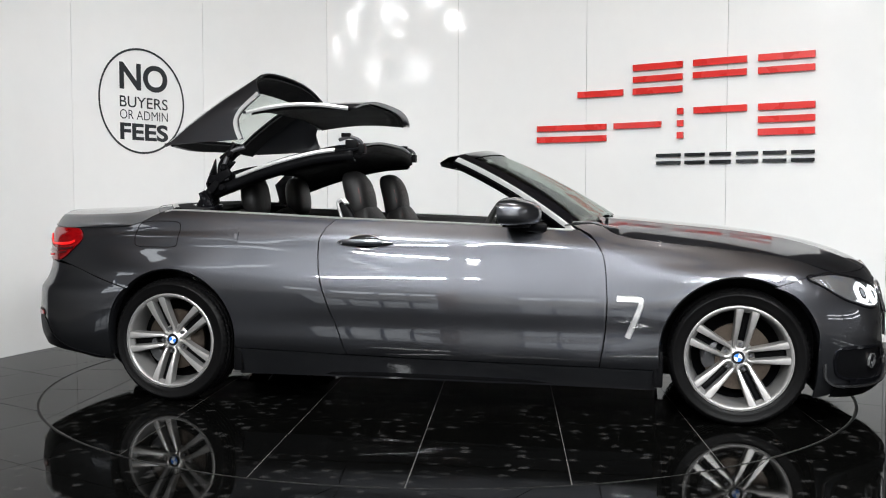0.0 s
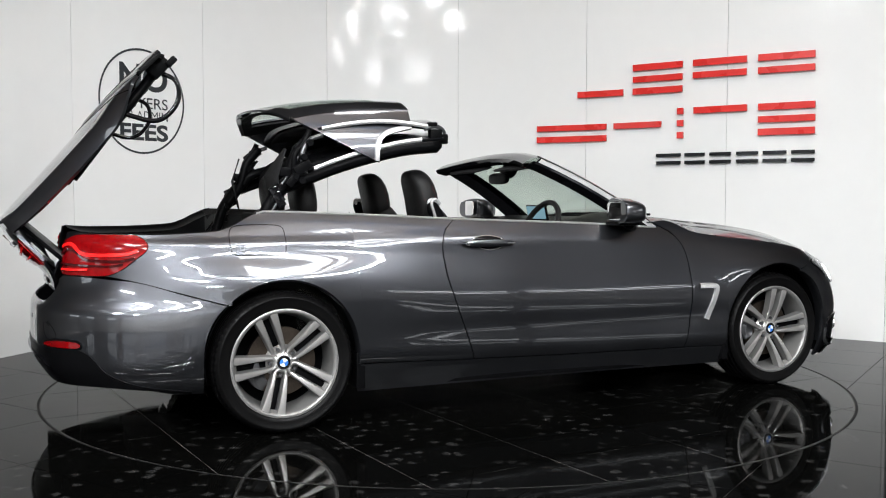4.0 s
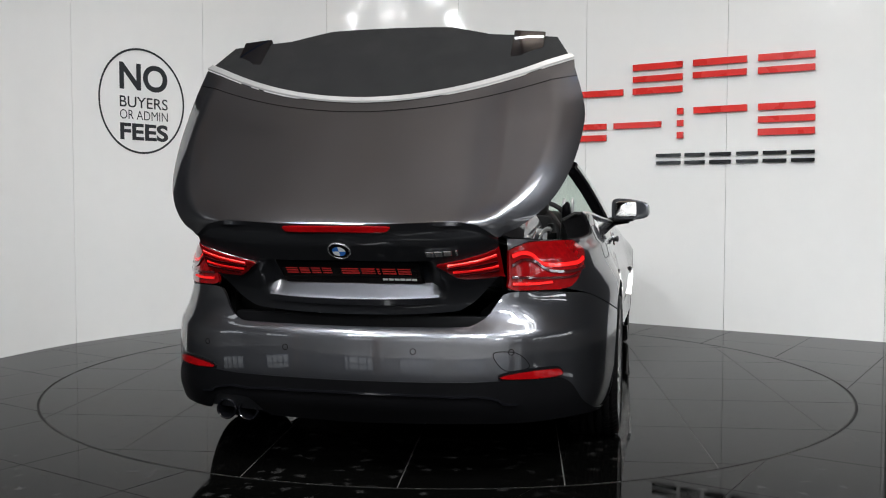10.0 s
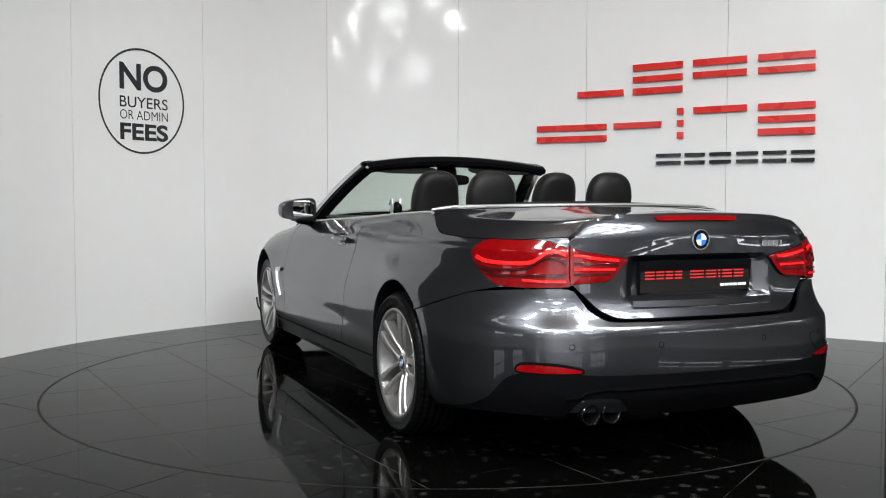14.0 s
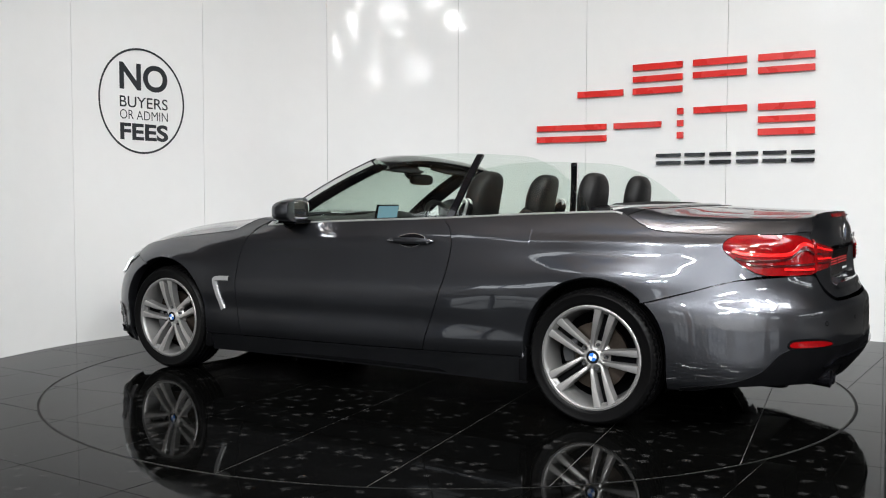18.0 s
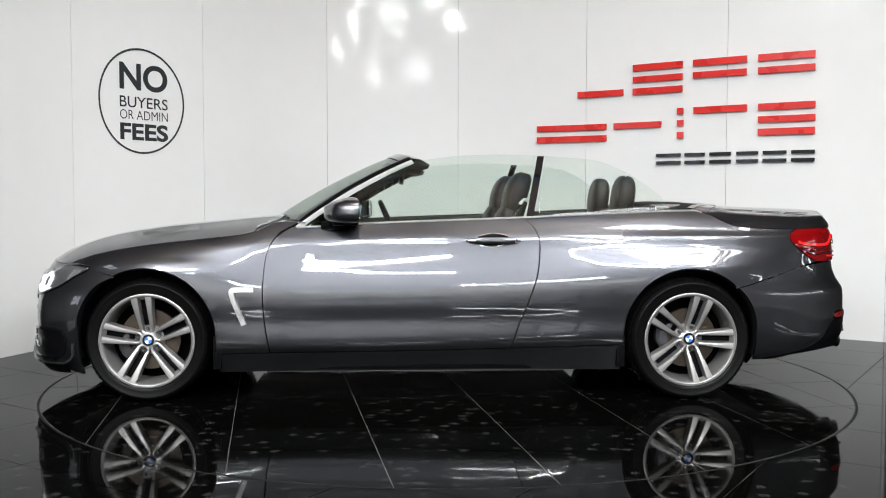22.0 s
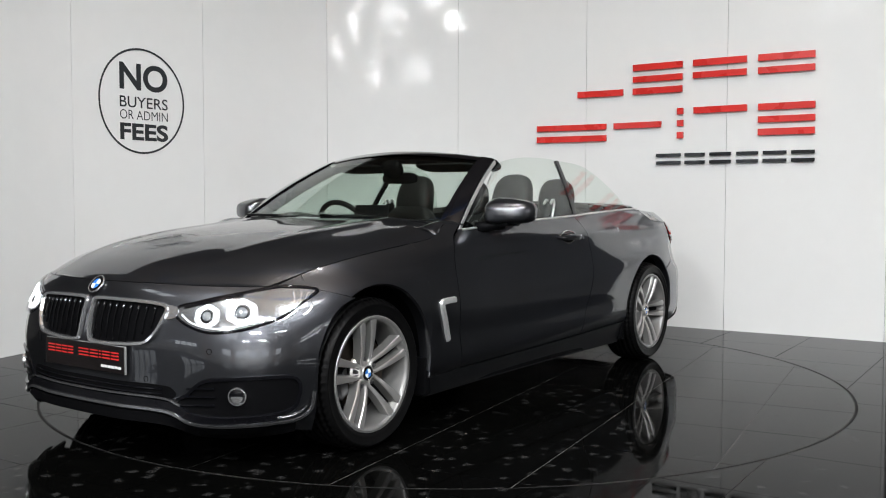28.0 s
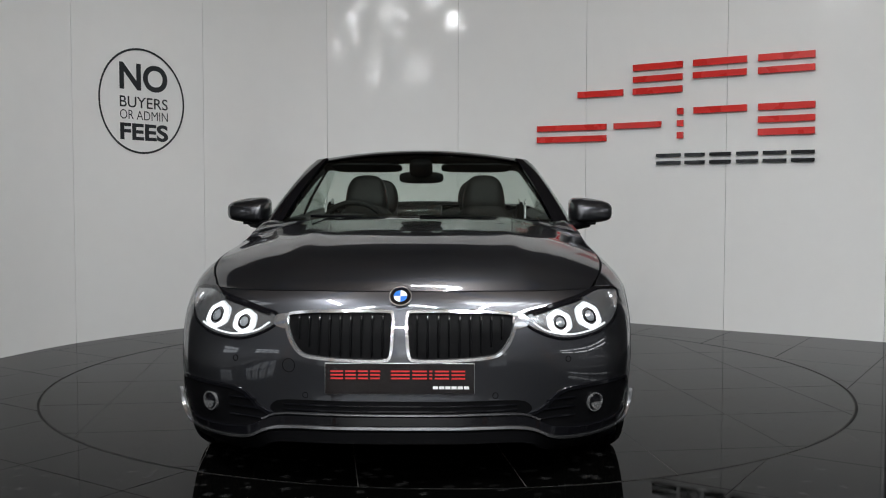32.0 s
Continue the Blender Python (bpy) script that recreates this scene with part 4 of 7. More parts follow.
# ---- wheels ----
def build_wheel():
    """A wheel whose outer face looks along +y, its middle at the origin."""
    R, W = 0.318, 0.112
    bm = bmesh.new()
    lathe(bm, [(0.236, W - 0.020), (0.244, W - 0.010), (0.240, W - 0.002), (0.228, W - 0.006), (0.222, W - 0.020), (0.214, 0.02), (0.205, -0.02), (0.214, -0.09), (0.240, -W)], 72)
    wheel = part("wheel", bm, ALLOY_SHADED, None)
    bm = bmesh.new()
    lathe(bm, [(0.2365, W - 0.013), (0.2380, W - 0.004), (0.2415, W - 0.001), (0.2445, W - 0.008), (0.240, W - 0.016)], 72)
    part("rim_flange", bm, ALLOY, wheel)
    bm = bmesh.new()
    lathe(bm, [(0.217, W - 0.075), (0.222, W - 0.040), (0.2275, W - 0.016), (0.2325, W - 0.0125)], 72)
    part("rim_barrel", bm, ALLOY, wheel)
    prof = [(0.238, -W + 0.004), (0.262, -W - 0.004), (0.290, -W), (0.309, -W + 0.018)]
    for k, y in enumerate((-0.080, -0.046, -0.012, 0.022, 0.056, 0.086)):
        prof += [(R, y), (R, y + 0.022), (R - 0.007, y + 0.024), (R - 0.007, y + 0.031)] if k < 5 else [(R - 0.003, y)]
    prof += [(0.309, W - 0.016), (0.296, W + 0.001), (0.289, W + 0.0035), (0.286, W + 0.001), (0.262, W + 0.002), (0.250, W - 0.002), (0.240, W - 0.010)]
    bm = bmesh.new()
    lathe(bm, prof, 192)
    for i, v in enumerate(bm.verts):
        r = math.hypot(v.co.x, v.co.z)
        if r > 0.3085 and abs(v.co.y) > 0.05 and (i % 192) % 3 == 0:
            k = (r - 0.005) / r
            v.co.x *= k
            v.co.z *= k
    part("tyre", bm, RUBBER, wheel, angle=14)
    for k in range(5):
        ang = 2 * math.pi * k / 5 + math.pi / 2
        a = ang - math.pi / 2
        for side in (-1, 1):
            path = [Vector((0.026 * math.cos(q), 0.060 + 0.026 * math.sin(q), 0)) for q in spread(-math.pi / 2, -0.25, 6)]
            path += [Vector((lerp(0.0262, 0.0375, t), lerp(0.062, 0.2375, t), 0)) for t in spread(0, 1, 12)]
            rows = []
            for i, p in enumerate(path):
                d = (path[min(i + 1, len(path) - 1)] - path[max(i - 1, 0)]).normalized()
                n = Vector((d.y, -d.x, 0))
                t = max(0.0, (p.y - 0.055) / 0.1825)
                half = lerp(0.0082, 0.0190, t ** 1.15)
                y = lerp(0.072, 0.106, t ** 0.7) + 0.004 * math.sin(math.pi * t)
                pr = []
                for e, h in ((-half - 0.004, -0.045), (-half, -0.006), (-half + 0.003, -0.0005), (0.0, 0.001), (half - 0.003, -0.0005), (half, -0.006), (half + 0.004, -0.045)):
                    q = p + n * e
                    x, z = side * q.x, q.y
                    pr.append(Vector((x * math.cos(a) - z * math.sin(a), y + h, x * math.sin(a) + z * math.cos(a))))
                rows.append(pr)
            sp = part("spoke", grid([q[1:6] for q in rows], flip=side > 0), ALLOY, wheel, angle=25)
            # flanks take the darker alloy, so their shade is in the colour
            part("spoke_flank", grid([q[:2] for q in rows], flip=side > 0), ALLOY_SHADED, sp)
            part("spoke_flank", grid([q[5:] for q in rows], flip=side > 0), ALLOY_SHADED, sp)
        rows = []
        for x in (-0.024, -0.008, 0.008, 0.024):
            rows.append([Vector((x * math.cos(a) - r * math.sin(a), h, x * math.sin(a) + r * math.cos(a))) for r, h in ((0.212, 0.080), (0.222, 0.094), (0.234, 0.096))])
        part("spoke_bridge", grid(rows, flip=True), ALLOY_SHADED, wheel)
        rows = []
        for i in range(9):
            t = i / 8
            r = lerp(0.07, 0.228, t)
            half = lerp(0.016, 0.022, t)
            y = lerp(0.030, 0.050, t ** 0.7)
            rows.append([Vector((x * math.cos(a) - r * math.sin(a), y, x * math.sin(a) + r * math.cos(a))) for x in (-half, half)])
        part("spoke_web", grid(rows, flip=True, thick=0.01), TRIM, wheel)
    bm = bmesh.new()
    lathe(bm, [(0.0, 0.074), (0.034, 0.074), (0.037, 0.070), (0.043, 0.069), (0.047, 0.064), (0.050, 0.052), (0.076, 0.046), (0.080, 0.02)], 40)
    part("hub", bm, ALLOY, wheel)
    for k in range(5):
        a = 2 * math.pi * k / 5 + math.pi / 2
        bm = bmesh.new()
        lathe(bm, [(0.0, 0.068), (0.0075, 0.068), (0.0085, 0.064), (0.0085, 0.05)], 10)
        bmesh.ops.translate(bm, verts=bm.verts, vec=(0.060 * math.cos(a), 0.0, 0.060 * math.sin(a)))
        part("wheel_bolt", bm, ALLOY_DARK, wheel)
    roundel(wheel, Matrix.Translation((0, 0.0755, 0)) @ Matrix.Rotation(radians(-90), 4, "X"), 0.033)
    bm = bmesh.new()
    lathe(bm, [(0.06, 0.03), (0.155, 0.03), (0.155, 0.005), (0.06, 0.005)], 48)
    part("brake_disc", bm, DISC, wheel, smooth=False)
    bm = bmesh.new()
    rows = []
    for k in range(13):
        a = radians(-32 + k * 5.3)
        c, s = math.cos(a), math.sin(a)
        e = 0.010 * (abs(k - 6) / 6) ** 3
        rows.append([Vector((r * c, y, r * s)) for r, y in ((0.100 + e, -0.015), (0.100 + e, 0.045 - e), (0.108, 0.054 - e), (0.150, 0.050 - e), (0.166 - e, 0.036), (0.168 - e, -0.015), (0.100 + e, -0.015))])
    bm.free()
    bm = grid(rows)
    bmesh.ops.recalc_face_normals(bm, faces=bm.faces)
    part("brake_caliper", bm, ALLOY_DARK, wheel)
    bm = bmesh.new()
    lathe(bm, [(0.0, -0.05), (0.20, -0.05), (0.205, -0.02)], 32)
    part("inner_shield", bm, TRIM, wheel)
    return wheel


def roundel(parent, m, r):
    """A round badge: dark ring and blue and white quarters, facing +z of m."""
    bm = bmesh.new()
    lathe(bm, [(r, -0.004), (r, 0.0005), (r * 0.97, 0.002), (r * 0.90, 0.002), (r * 0.88, 0.001)], 32, "Z")
    bmesh.ops.transform(bm, matrix=m, verts=bm.verts)
    ob = part("badge_rim", bm, CHROME, parent)
    bm = bmesh.new()
    lathe(bm, [(r * 0.90, 0.001), (r * 0.60, 0.0014), (0.0001, 0.0014)], 32, "Z")
    bmesh.ops.transform(bm, matrix=m, verts=bm.verts)
    part("badge_ring", bm, GLOSS, parent)
    for k in range(4):
        bm = bmesh.new()
        vs = [bm.verts.new((0, 0, 0.0022))] + [bm.verts.new((r * 0.58 * math.cos(a), r * 0.58 * math.sin(a), 0.0022)) for a in [math.pi / 2 * (k + j / 8) for j in range(9)]]
        bm.faces.new(vs)
        bmesh.ops.transform(bm, matrix=m, verts=bm.verts)
        part("badge_quarter", bm, BLUE if k % 2 else WHITE_EN, parent)
    return ob


_wheel = build_wheel()
for k, (x, y) in enumerate(((1.405, 0.760), (-1.405, 0.808), (1.405, -0.760), (-1.405, -0.808))):
    m = pose(x, y, 0.3175, 0, (7, -18, -10, 22)[k], 0 if y > 0 else 180)
    w = _wheel if k == 0 else copy_thing(_wheel, m)
    w.matrix_basis = m
    w.parent = CAR


# ---- lamps, trim and fittings of the body ----
def decal(poly, out=0.004, rings=7, depth=0.010, fn=None, dome=0.0, per=6):
    """A closed patch lying on the skin inside an outline of (s, z) points."""
    fn = fn or skin
    pts = spline([(a, b, 0) for a, b in poly], per, closed=True)
    c = sum(pts, Vector()) / len(pts)
    rows = []
    for p in pts + pts[:1]:
        rows.append([fn(*(lerp(p.x, c.x, k / rings), lerp(p.y, c.y, k / rings)), out + dome * (1 - (1 - k / rings) ** 2)) for k in range(rings + 1)])
    bm = grid(rows)
    bm.normal_update()
    mid = fn(c.x, c.y, out)
    far = fn(c.x, c.y, out + 0.05)
    if bm.faces[0].normal.dot(far - mid) < 0:
        bmesh.ops.reverse_faces(bm, faces=bm.faces)
        bm.normal_update()
    if depth:
        rim = [e for e in bm.edges if len(e.link_faces) == 1]
        vs = {v for e in rim for v in e.verts}
        inn = (mid - far).normalized()
        low = {v: bm.verts.new(v.co + inn * depth) for v in vs}
        for e in rim:
            a, b = e.verts
            if any(lp.vert == a and lp.link_loop_next.vert == b for lp in e.link_faces[0].loops):
                a, b = b, a
            bm.faces.new([a, b, low[b], low[a]])
            e.smooth = False
    return bm


def band(poly, width, out=0.006, fn=None, per=6, closed=True, height=0.004):
    """A raised strip that follows an outline on the skin."""
    fn = fn or skin
    pts = spline([(a, b, 0) for a, b in poly], per, closed=closed)
    n = len(pts)
    rows = []
    for i in range(n + (1 if closed else 0)):
        p = pts[i % n]
        a, b = (pts[i - 1], pts[(i + 1) % n]) if closed else (pts[max(i - 1, 0)], pts[min(i + 1, n - 1)])
        t = (b - a).normalized()
        q = Vector((-t.y, t.x, 0))
        rows.append([fn(*(p + q * w)[:2], out + h) for w, h in ((-width / 2, -height), (-width / 2.6, 0), (width / 2.6, 0), (width / 2, -height))])
    bm = grid(rows)
    mid = rows[0][1]
    bm.normal_update()
    p = pts[0]
    if bm.faces[1].normal.dot(fn(p.x, p.y, out + 0.05) - fn(p.x, p.y, out)) < 0:
        bmesh.ops.reverse_faces(bm, faces=bm.faces)
    return bm


def disc(s, z, r, out, fn=None, n=24, wide=1.0):
    return [(s + r * wide * math.cos(a), z + r * math.sin(a)) for a in [2 * math.pi * k / n for k in range(n)]]


def build_nose():
    sf, sx = s_front, s_of_x
    # kidney grilles
    def yz(*pts):
        return [(sg * s_at(z, y=y), z) for y, z in pts]

    def xz(*pts):
        return [(sg * s_at(z, x=x), z) for x, z in pts]
    for sg in (1, -1):
        k = yz((0.024, 0.600), (0.026, 0.636), (0.050, 0.650), (0.22, 0.649), (0.34, 0.643), (0.400, 0.630), (0.400, 0.590), (0.378, 0.535), (0.340, 0.497), (0.28, 0.486), (0.15, 0.480), (0.06, 0.481), (0.032, 0.500))
        g = part("kidney_grille", decal(k, 0.003), TRIM, CAR, "black slatted grille with chrome surround")
        part("grille_frame", band(k, 0.013, 0.016, height=0.013), CHROME, g, "chrome grille surround")
        for i in range(9):
            y = 0.060 + i * 0.037
            top = 0.640 - 0.010 * (y / 0.36) ** 2
            low = 0.492 + (0.0 if y < 0.27 else (y - 0.27) * 0.65)
            bm = bmesh.new()
            pts = [skin(sg * s_at(lerp(top, low, j / 6), y=y), lerp(top, low, j / 6), 0.012 - 0.006 * (j / 6)) for j in range(7)]
            tube(bm, pts, 0.0036, 6)
            part("grille_slat", bm, TRIM, g)
            bm = bmesh.new()
            tube(bm, [pts[0] + Vector((0.003, 0, -0.006)), pts[0].lerp(pts[1], 0.75) + Vector((0.003, 0, 0))], 0.0032, 6)
            part("slat_tip", bm, BLADE, g)
        # headlamp
        h = yz((0.445, 0.605), (0.450, 0.632), (0.50, 0.645), (0.60, 0.672), (0.70, 0.697)) + xz((1.80, 0.705), (1.70, 0.692), (1.775, 0.648), (1.862, 0.596)) + yz((0.750, 0.570), (0.69, 0.550), (0.60, 0.540), (0.53, 0.553), (0.465, 0.583))
        lamp = part("headlamp", decal(h, 0.001, depth=0.0), GLOSS, CAR, "lit headlamp with white light rings")
        part("lamp_rim", band(h, 0.013, 0.004, height=0.004), GLOSS, lamp)
        c0, c1 = sg * s_at(0.61, y=0.64), 0.612
        part("reflector", decal([(lerp(a, c0, 0.03), lerp(b, c1, 0.07)) for a, b in h], 0.003, depth=0.0), LAMP_SILVER, lamp)
        # dark outer end with bright fins
        o = xz((1.842, 0.640), (1.80, 0.690), (1.725, 0.685), (1.785, 0.645), (1.835, 0.618))
        part("lamp_recess", decal(o, 0.0045, depth=0.0), LAMP_SILVER, lamp)
        for i in range(3):
            x = 1.815 - 0.026 * i
            part("lamp_fin", band(xz((x, 0.632 + 0.013 * i), (x - 0.018, 0.662 + 0.008 * i), (x - 0.030, 0.684)), 0.006, 0.009, closed=False, height=0.004), CHROME, lamp)
        for cy, cz2, r, wd in ((0.568, 0.600, 0.034, 1.10), (0.682, 0.616, 0.038, 1.25)):
            s0 = sg * s_at(cz2, y=cy)
            hexa = [(s0 + r * wd * math.cos(q) * (1 - 0.04 * math.cos(6 * q)), cz2 + r * math.sin(q) * (1 - 0.04 * math.cos(6 * q))) for q in [2 * math.pi * k2 / 36 + 0.26 for k2 in range(36)]]
            part("bezel", decal([(s0 + (u - s0) * 1.46, cz2 + (w - cz2) * 1.26) for u, w in hexa[::2]], 0.005, 3, 0.003, per=2), LAMP_LIT, lamp)
            part("light_ring", band(hexa, 0.0100, 0.012, height=0.005, per=2), HEAD_GLOW, lamp)
            part("projector_bezel", decal(disc(s0, cz2, r * 0.78, 0, wide=wd), 0.007, 3, 0.004, per=2), LAMP_SILVER, lamp)
            part("projector_ring", band(disc(s0, cz2, r * 0.58, 0, wide=wd), 0.004, 0.011, height=0.003, per=2), GLOSS, lamp)
            part("projector_lens", decal(disc(s0, cz2, r * 0.50, 0, wide=wd), 0.009, 4, 0.003, dome=0.007, per=2), PROJECTOR, lamp)
        gl = yz((0.470, 0.603), (0.52, 0.572), (0.60, 0.556), (0.68, 0.564), (0.745, 0.586))
        part("daylight_bar", band(gl, 0.0055, 0.007, closed=False, height=0.003), HEAD_SOFT, lamp)
        top = yz((0.470, 0.628), (0.56, 0.652), (0.66, 0.677))
        part("lamp_brow", band(top, 0.010, 0.006, closed=False, height=0.003), GLOSS, lamp)
        cov = part("lamp_cover", decal([(lerp(a, c0, 0.01), lerp(b, c1, 0.01)) for a, b in h], 0.014, depth=0.012), CLEAR, lamp)
        cov.visible_shadow = False
        br = yz((0.398, 0.632), (0.440, 0.630), (0.452, 0.612), (0.446, 0.592), (0.402, 0.586))
        part("chrome_link", decal(br, 0.006), CHROME, g)
        # side air intake with fog lamp
        a = [(sg * sf(0.455), 0.262), (sg * sf(0.52), 0.300), (sg * sf(0.58), 0.352), (sg * sf(0.66), 0.368), (sg * sx(1.90), 0.375), (sg * sx(1.835), 0.360), (sg * sx(1.825), 0.30), (sg * sx(1.87), 0.238), (sg * sf(0.66), 0.216), (sg * sf(0.55), 0.224)]
        intake = part("air_intake", decal(a, 0.002), TRIM, CAR, "black lower air intake with fog lamp")
        part("intake_frame", band(a, 0.016, 0.008, height=0.008), GLOSS, intake)
        for i in range(3):
            z = 0.262 + i * 0.032
            bm = band([(sg * sf(0.50 + 0.012 * i), z), (sg * sf(0.57), z + 0.004), (sg * sf(0.63), z + 0.006)], 0.007, 0.010, closed=False)
            part("intake_slat", bm, GLOSS, intake)
        s0 = sg * sf(0.705)
        part("fog_rim", band(disc(s0, 0.305, 0.032, 0), 0.006, 0.014, height=0.010, per=2), CHROME, intake)
        part("fog_lamp", decal(disc(s0, 0.305, 0.029, 0), 0.008, 4, 0.004, dome=0.004, per=2), GLOSS, intake)
        part("fog_reflector", decal([(s0 - 0.022, 0.304), (s0, 0.307), (s0 + 0.022, 0.304), (s0 + 0.014, 0.286), (s0, 0.281), (s0 - 0.014, 0.286)], 0.019, 3, 0.002), CHROME, intake)
    # lower centre opening and splitter
    c = [(-sf(0.47), 0.290), (-sf(0.46), 0.322), (-sf(0.40), 0.334), (-sf(0.2), 0.336), (0.0, 0.337), (sf(0.2), 0.336), (sf(0.40), 0.334), (sf(0.46), 0.322), (sf(0.47), 0.290), (sf(0.38), 0.268), (0.0, 0.266), (-sf(0.38), 0.268)]
    low = part("lower_grille", decal(c, 0.002), TRIM, CAR)
    for i in range(2):
        part("grille_bar", band([(-sf(0.42), 0.300 + 0.018 * i), (0.0, 0.302 + 0.018 * i), (sf(0.42), 0.300 + 0.018 * i)], 0.007, 0.006, closed=False, per=16), GLOSS, low)
    sp = [(sg * q, z) for sg, q, z in [(-1, sx(1.772), 0.310), (-1, sx(1.782), 0.240), (-1, sx(1.83), 0.205), (-1, sx(1.90), 0.196), (-1, sf(0.66), 0.186), (-1, sf(0.55), 0.196), (-1, sf(0.44), 0.238), (-1, sf(0.2), 0.246), (1, 0.0, 0.247), (1, sf(0.2), 0.246), (1, sf(0.44), 0.238), (1, sf(0.55), 0.196), (1, sf(0.66), 0.186), (1, sx(1.90), 0.196), (1, sx(1.83), 0.205), (1, sx(1.782), 0.240), (1, sx(1.772), 0.310)]]
    part("splitter", band(sp, 0.012, 0.022, closed=False, height=0.012, per=10), BLADE, CAR, "polished dark bumper blade")
    part("splitter_edge", band([(-sf(0.50), 0.262), (-sf(0.40), 0.288), (0.0, 0.291), (sf(0.40), 0.288), (sf(0.50), 0.262)], 0.007, 0.020, closed=False, height=0.010, per=10), BLADE, CAR)
    part("splitter_frame", band([(a, b + 0.022) for a, b in sp[3:-3]], 0.036, 0.014, closed=False, height=0.012, per=10), GLOSS, CAR)
    lowp = [(a, b - 0.035) for a, b in sp[2:-2]]
    part("front_lip", band(lowp, 0.050, 0.012, closed=False, height=0.012, per=10), TRIM, CAR)
    for y, z in ((0.335, 0.352), (-0.335, 0.352), (0.60, 0.470), (-0.60, 0.470)):
        part("parking_sensor", band(disc(math.copysign(s_at(z, y=abs(y)), y), z, 0.010, 0), 0.003, 0.001, height=0.001, per=2), TRIM, CAR)
    # tow-eye cover
    part("tow_cover", band(disc(-sf(0.405), 0.455, 0.024, 0), 0.0025, 0.0012, height=0.001, per=2), TRIM, CAR)
    # number plate with a dealer's strip
    bm = bmesh.new()
    box(bm, (0.008, 0.522, 0.110), (skin(0, 0.42).x + 0.004, 0, 0.418), bevel=0.003)
    plate = part("front_plate", bm, SATIN, CAR, "black show plate with plain red bars")
    plate_face(plate, skin(0, 0.42).x + 0.0115, 0.418, 1)
    # badge
    roundel(CAR, Matrix.Translation((2.112, 0, 0.700)) @ Matrix.Rotation(radians(52), 4, "Y") @ Matrix.Rotation(radians(90), 4, "Z"), 0.041)


def plate_face(parent, x, z, sg):
    bm = bmesh.new()
    box(bm, (0.003, 0.518, 0.106), (x, 0, z), bevel=0.001, seg=1)
    part("plate_face", bm, PLATE, parent)
    cells = [(0.240, 0.196), (0.188, 0.152), (0.144, 0.110), (0.102, 0.068), (0.030, -0.035), (-0.045, -0.095), (-0.104, -0.114), (-0.123, -0.172), (-0.181, -0.228)]
    for a, b in cells:
        bm = bmesh.new()
        for k in (0, 1, 2):
            box(bm, (0.002, abs(a - b), 0.0055), (x + sg * 0.0016, -sg * (a + b) / -2 * -1, z + 0.002 + 0.0125 * k))
        part("red_bar", bm, RED_PRINT, parent)
    bm = bmesh.new()
    for k in range(6):
        box(bm, (0.002, 0.018, 0.010), (x + sg * 0.0016, sg * (0.125 + 0.0215 * k), z - 0.030))
    part("white_bar", bm, WHITE_PRINT, parent)


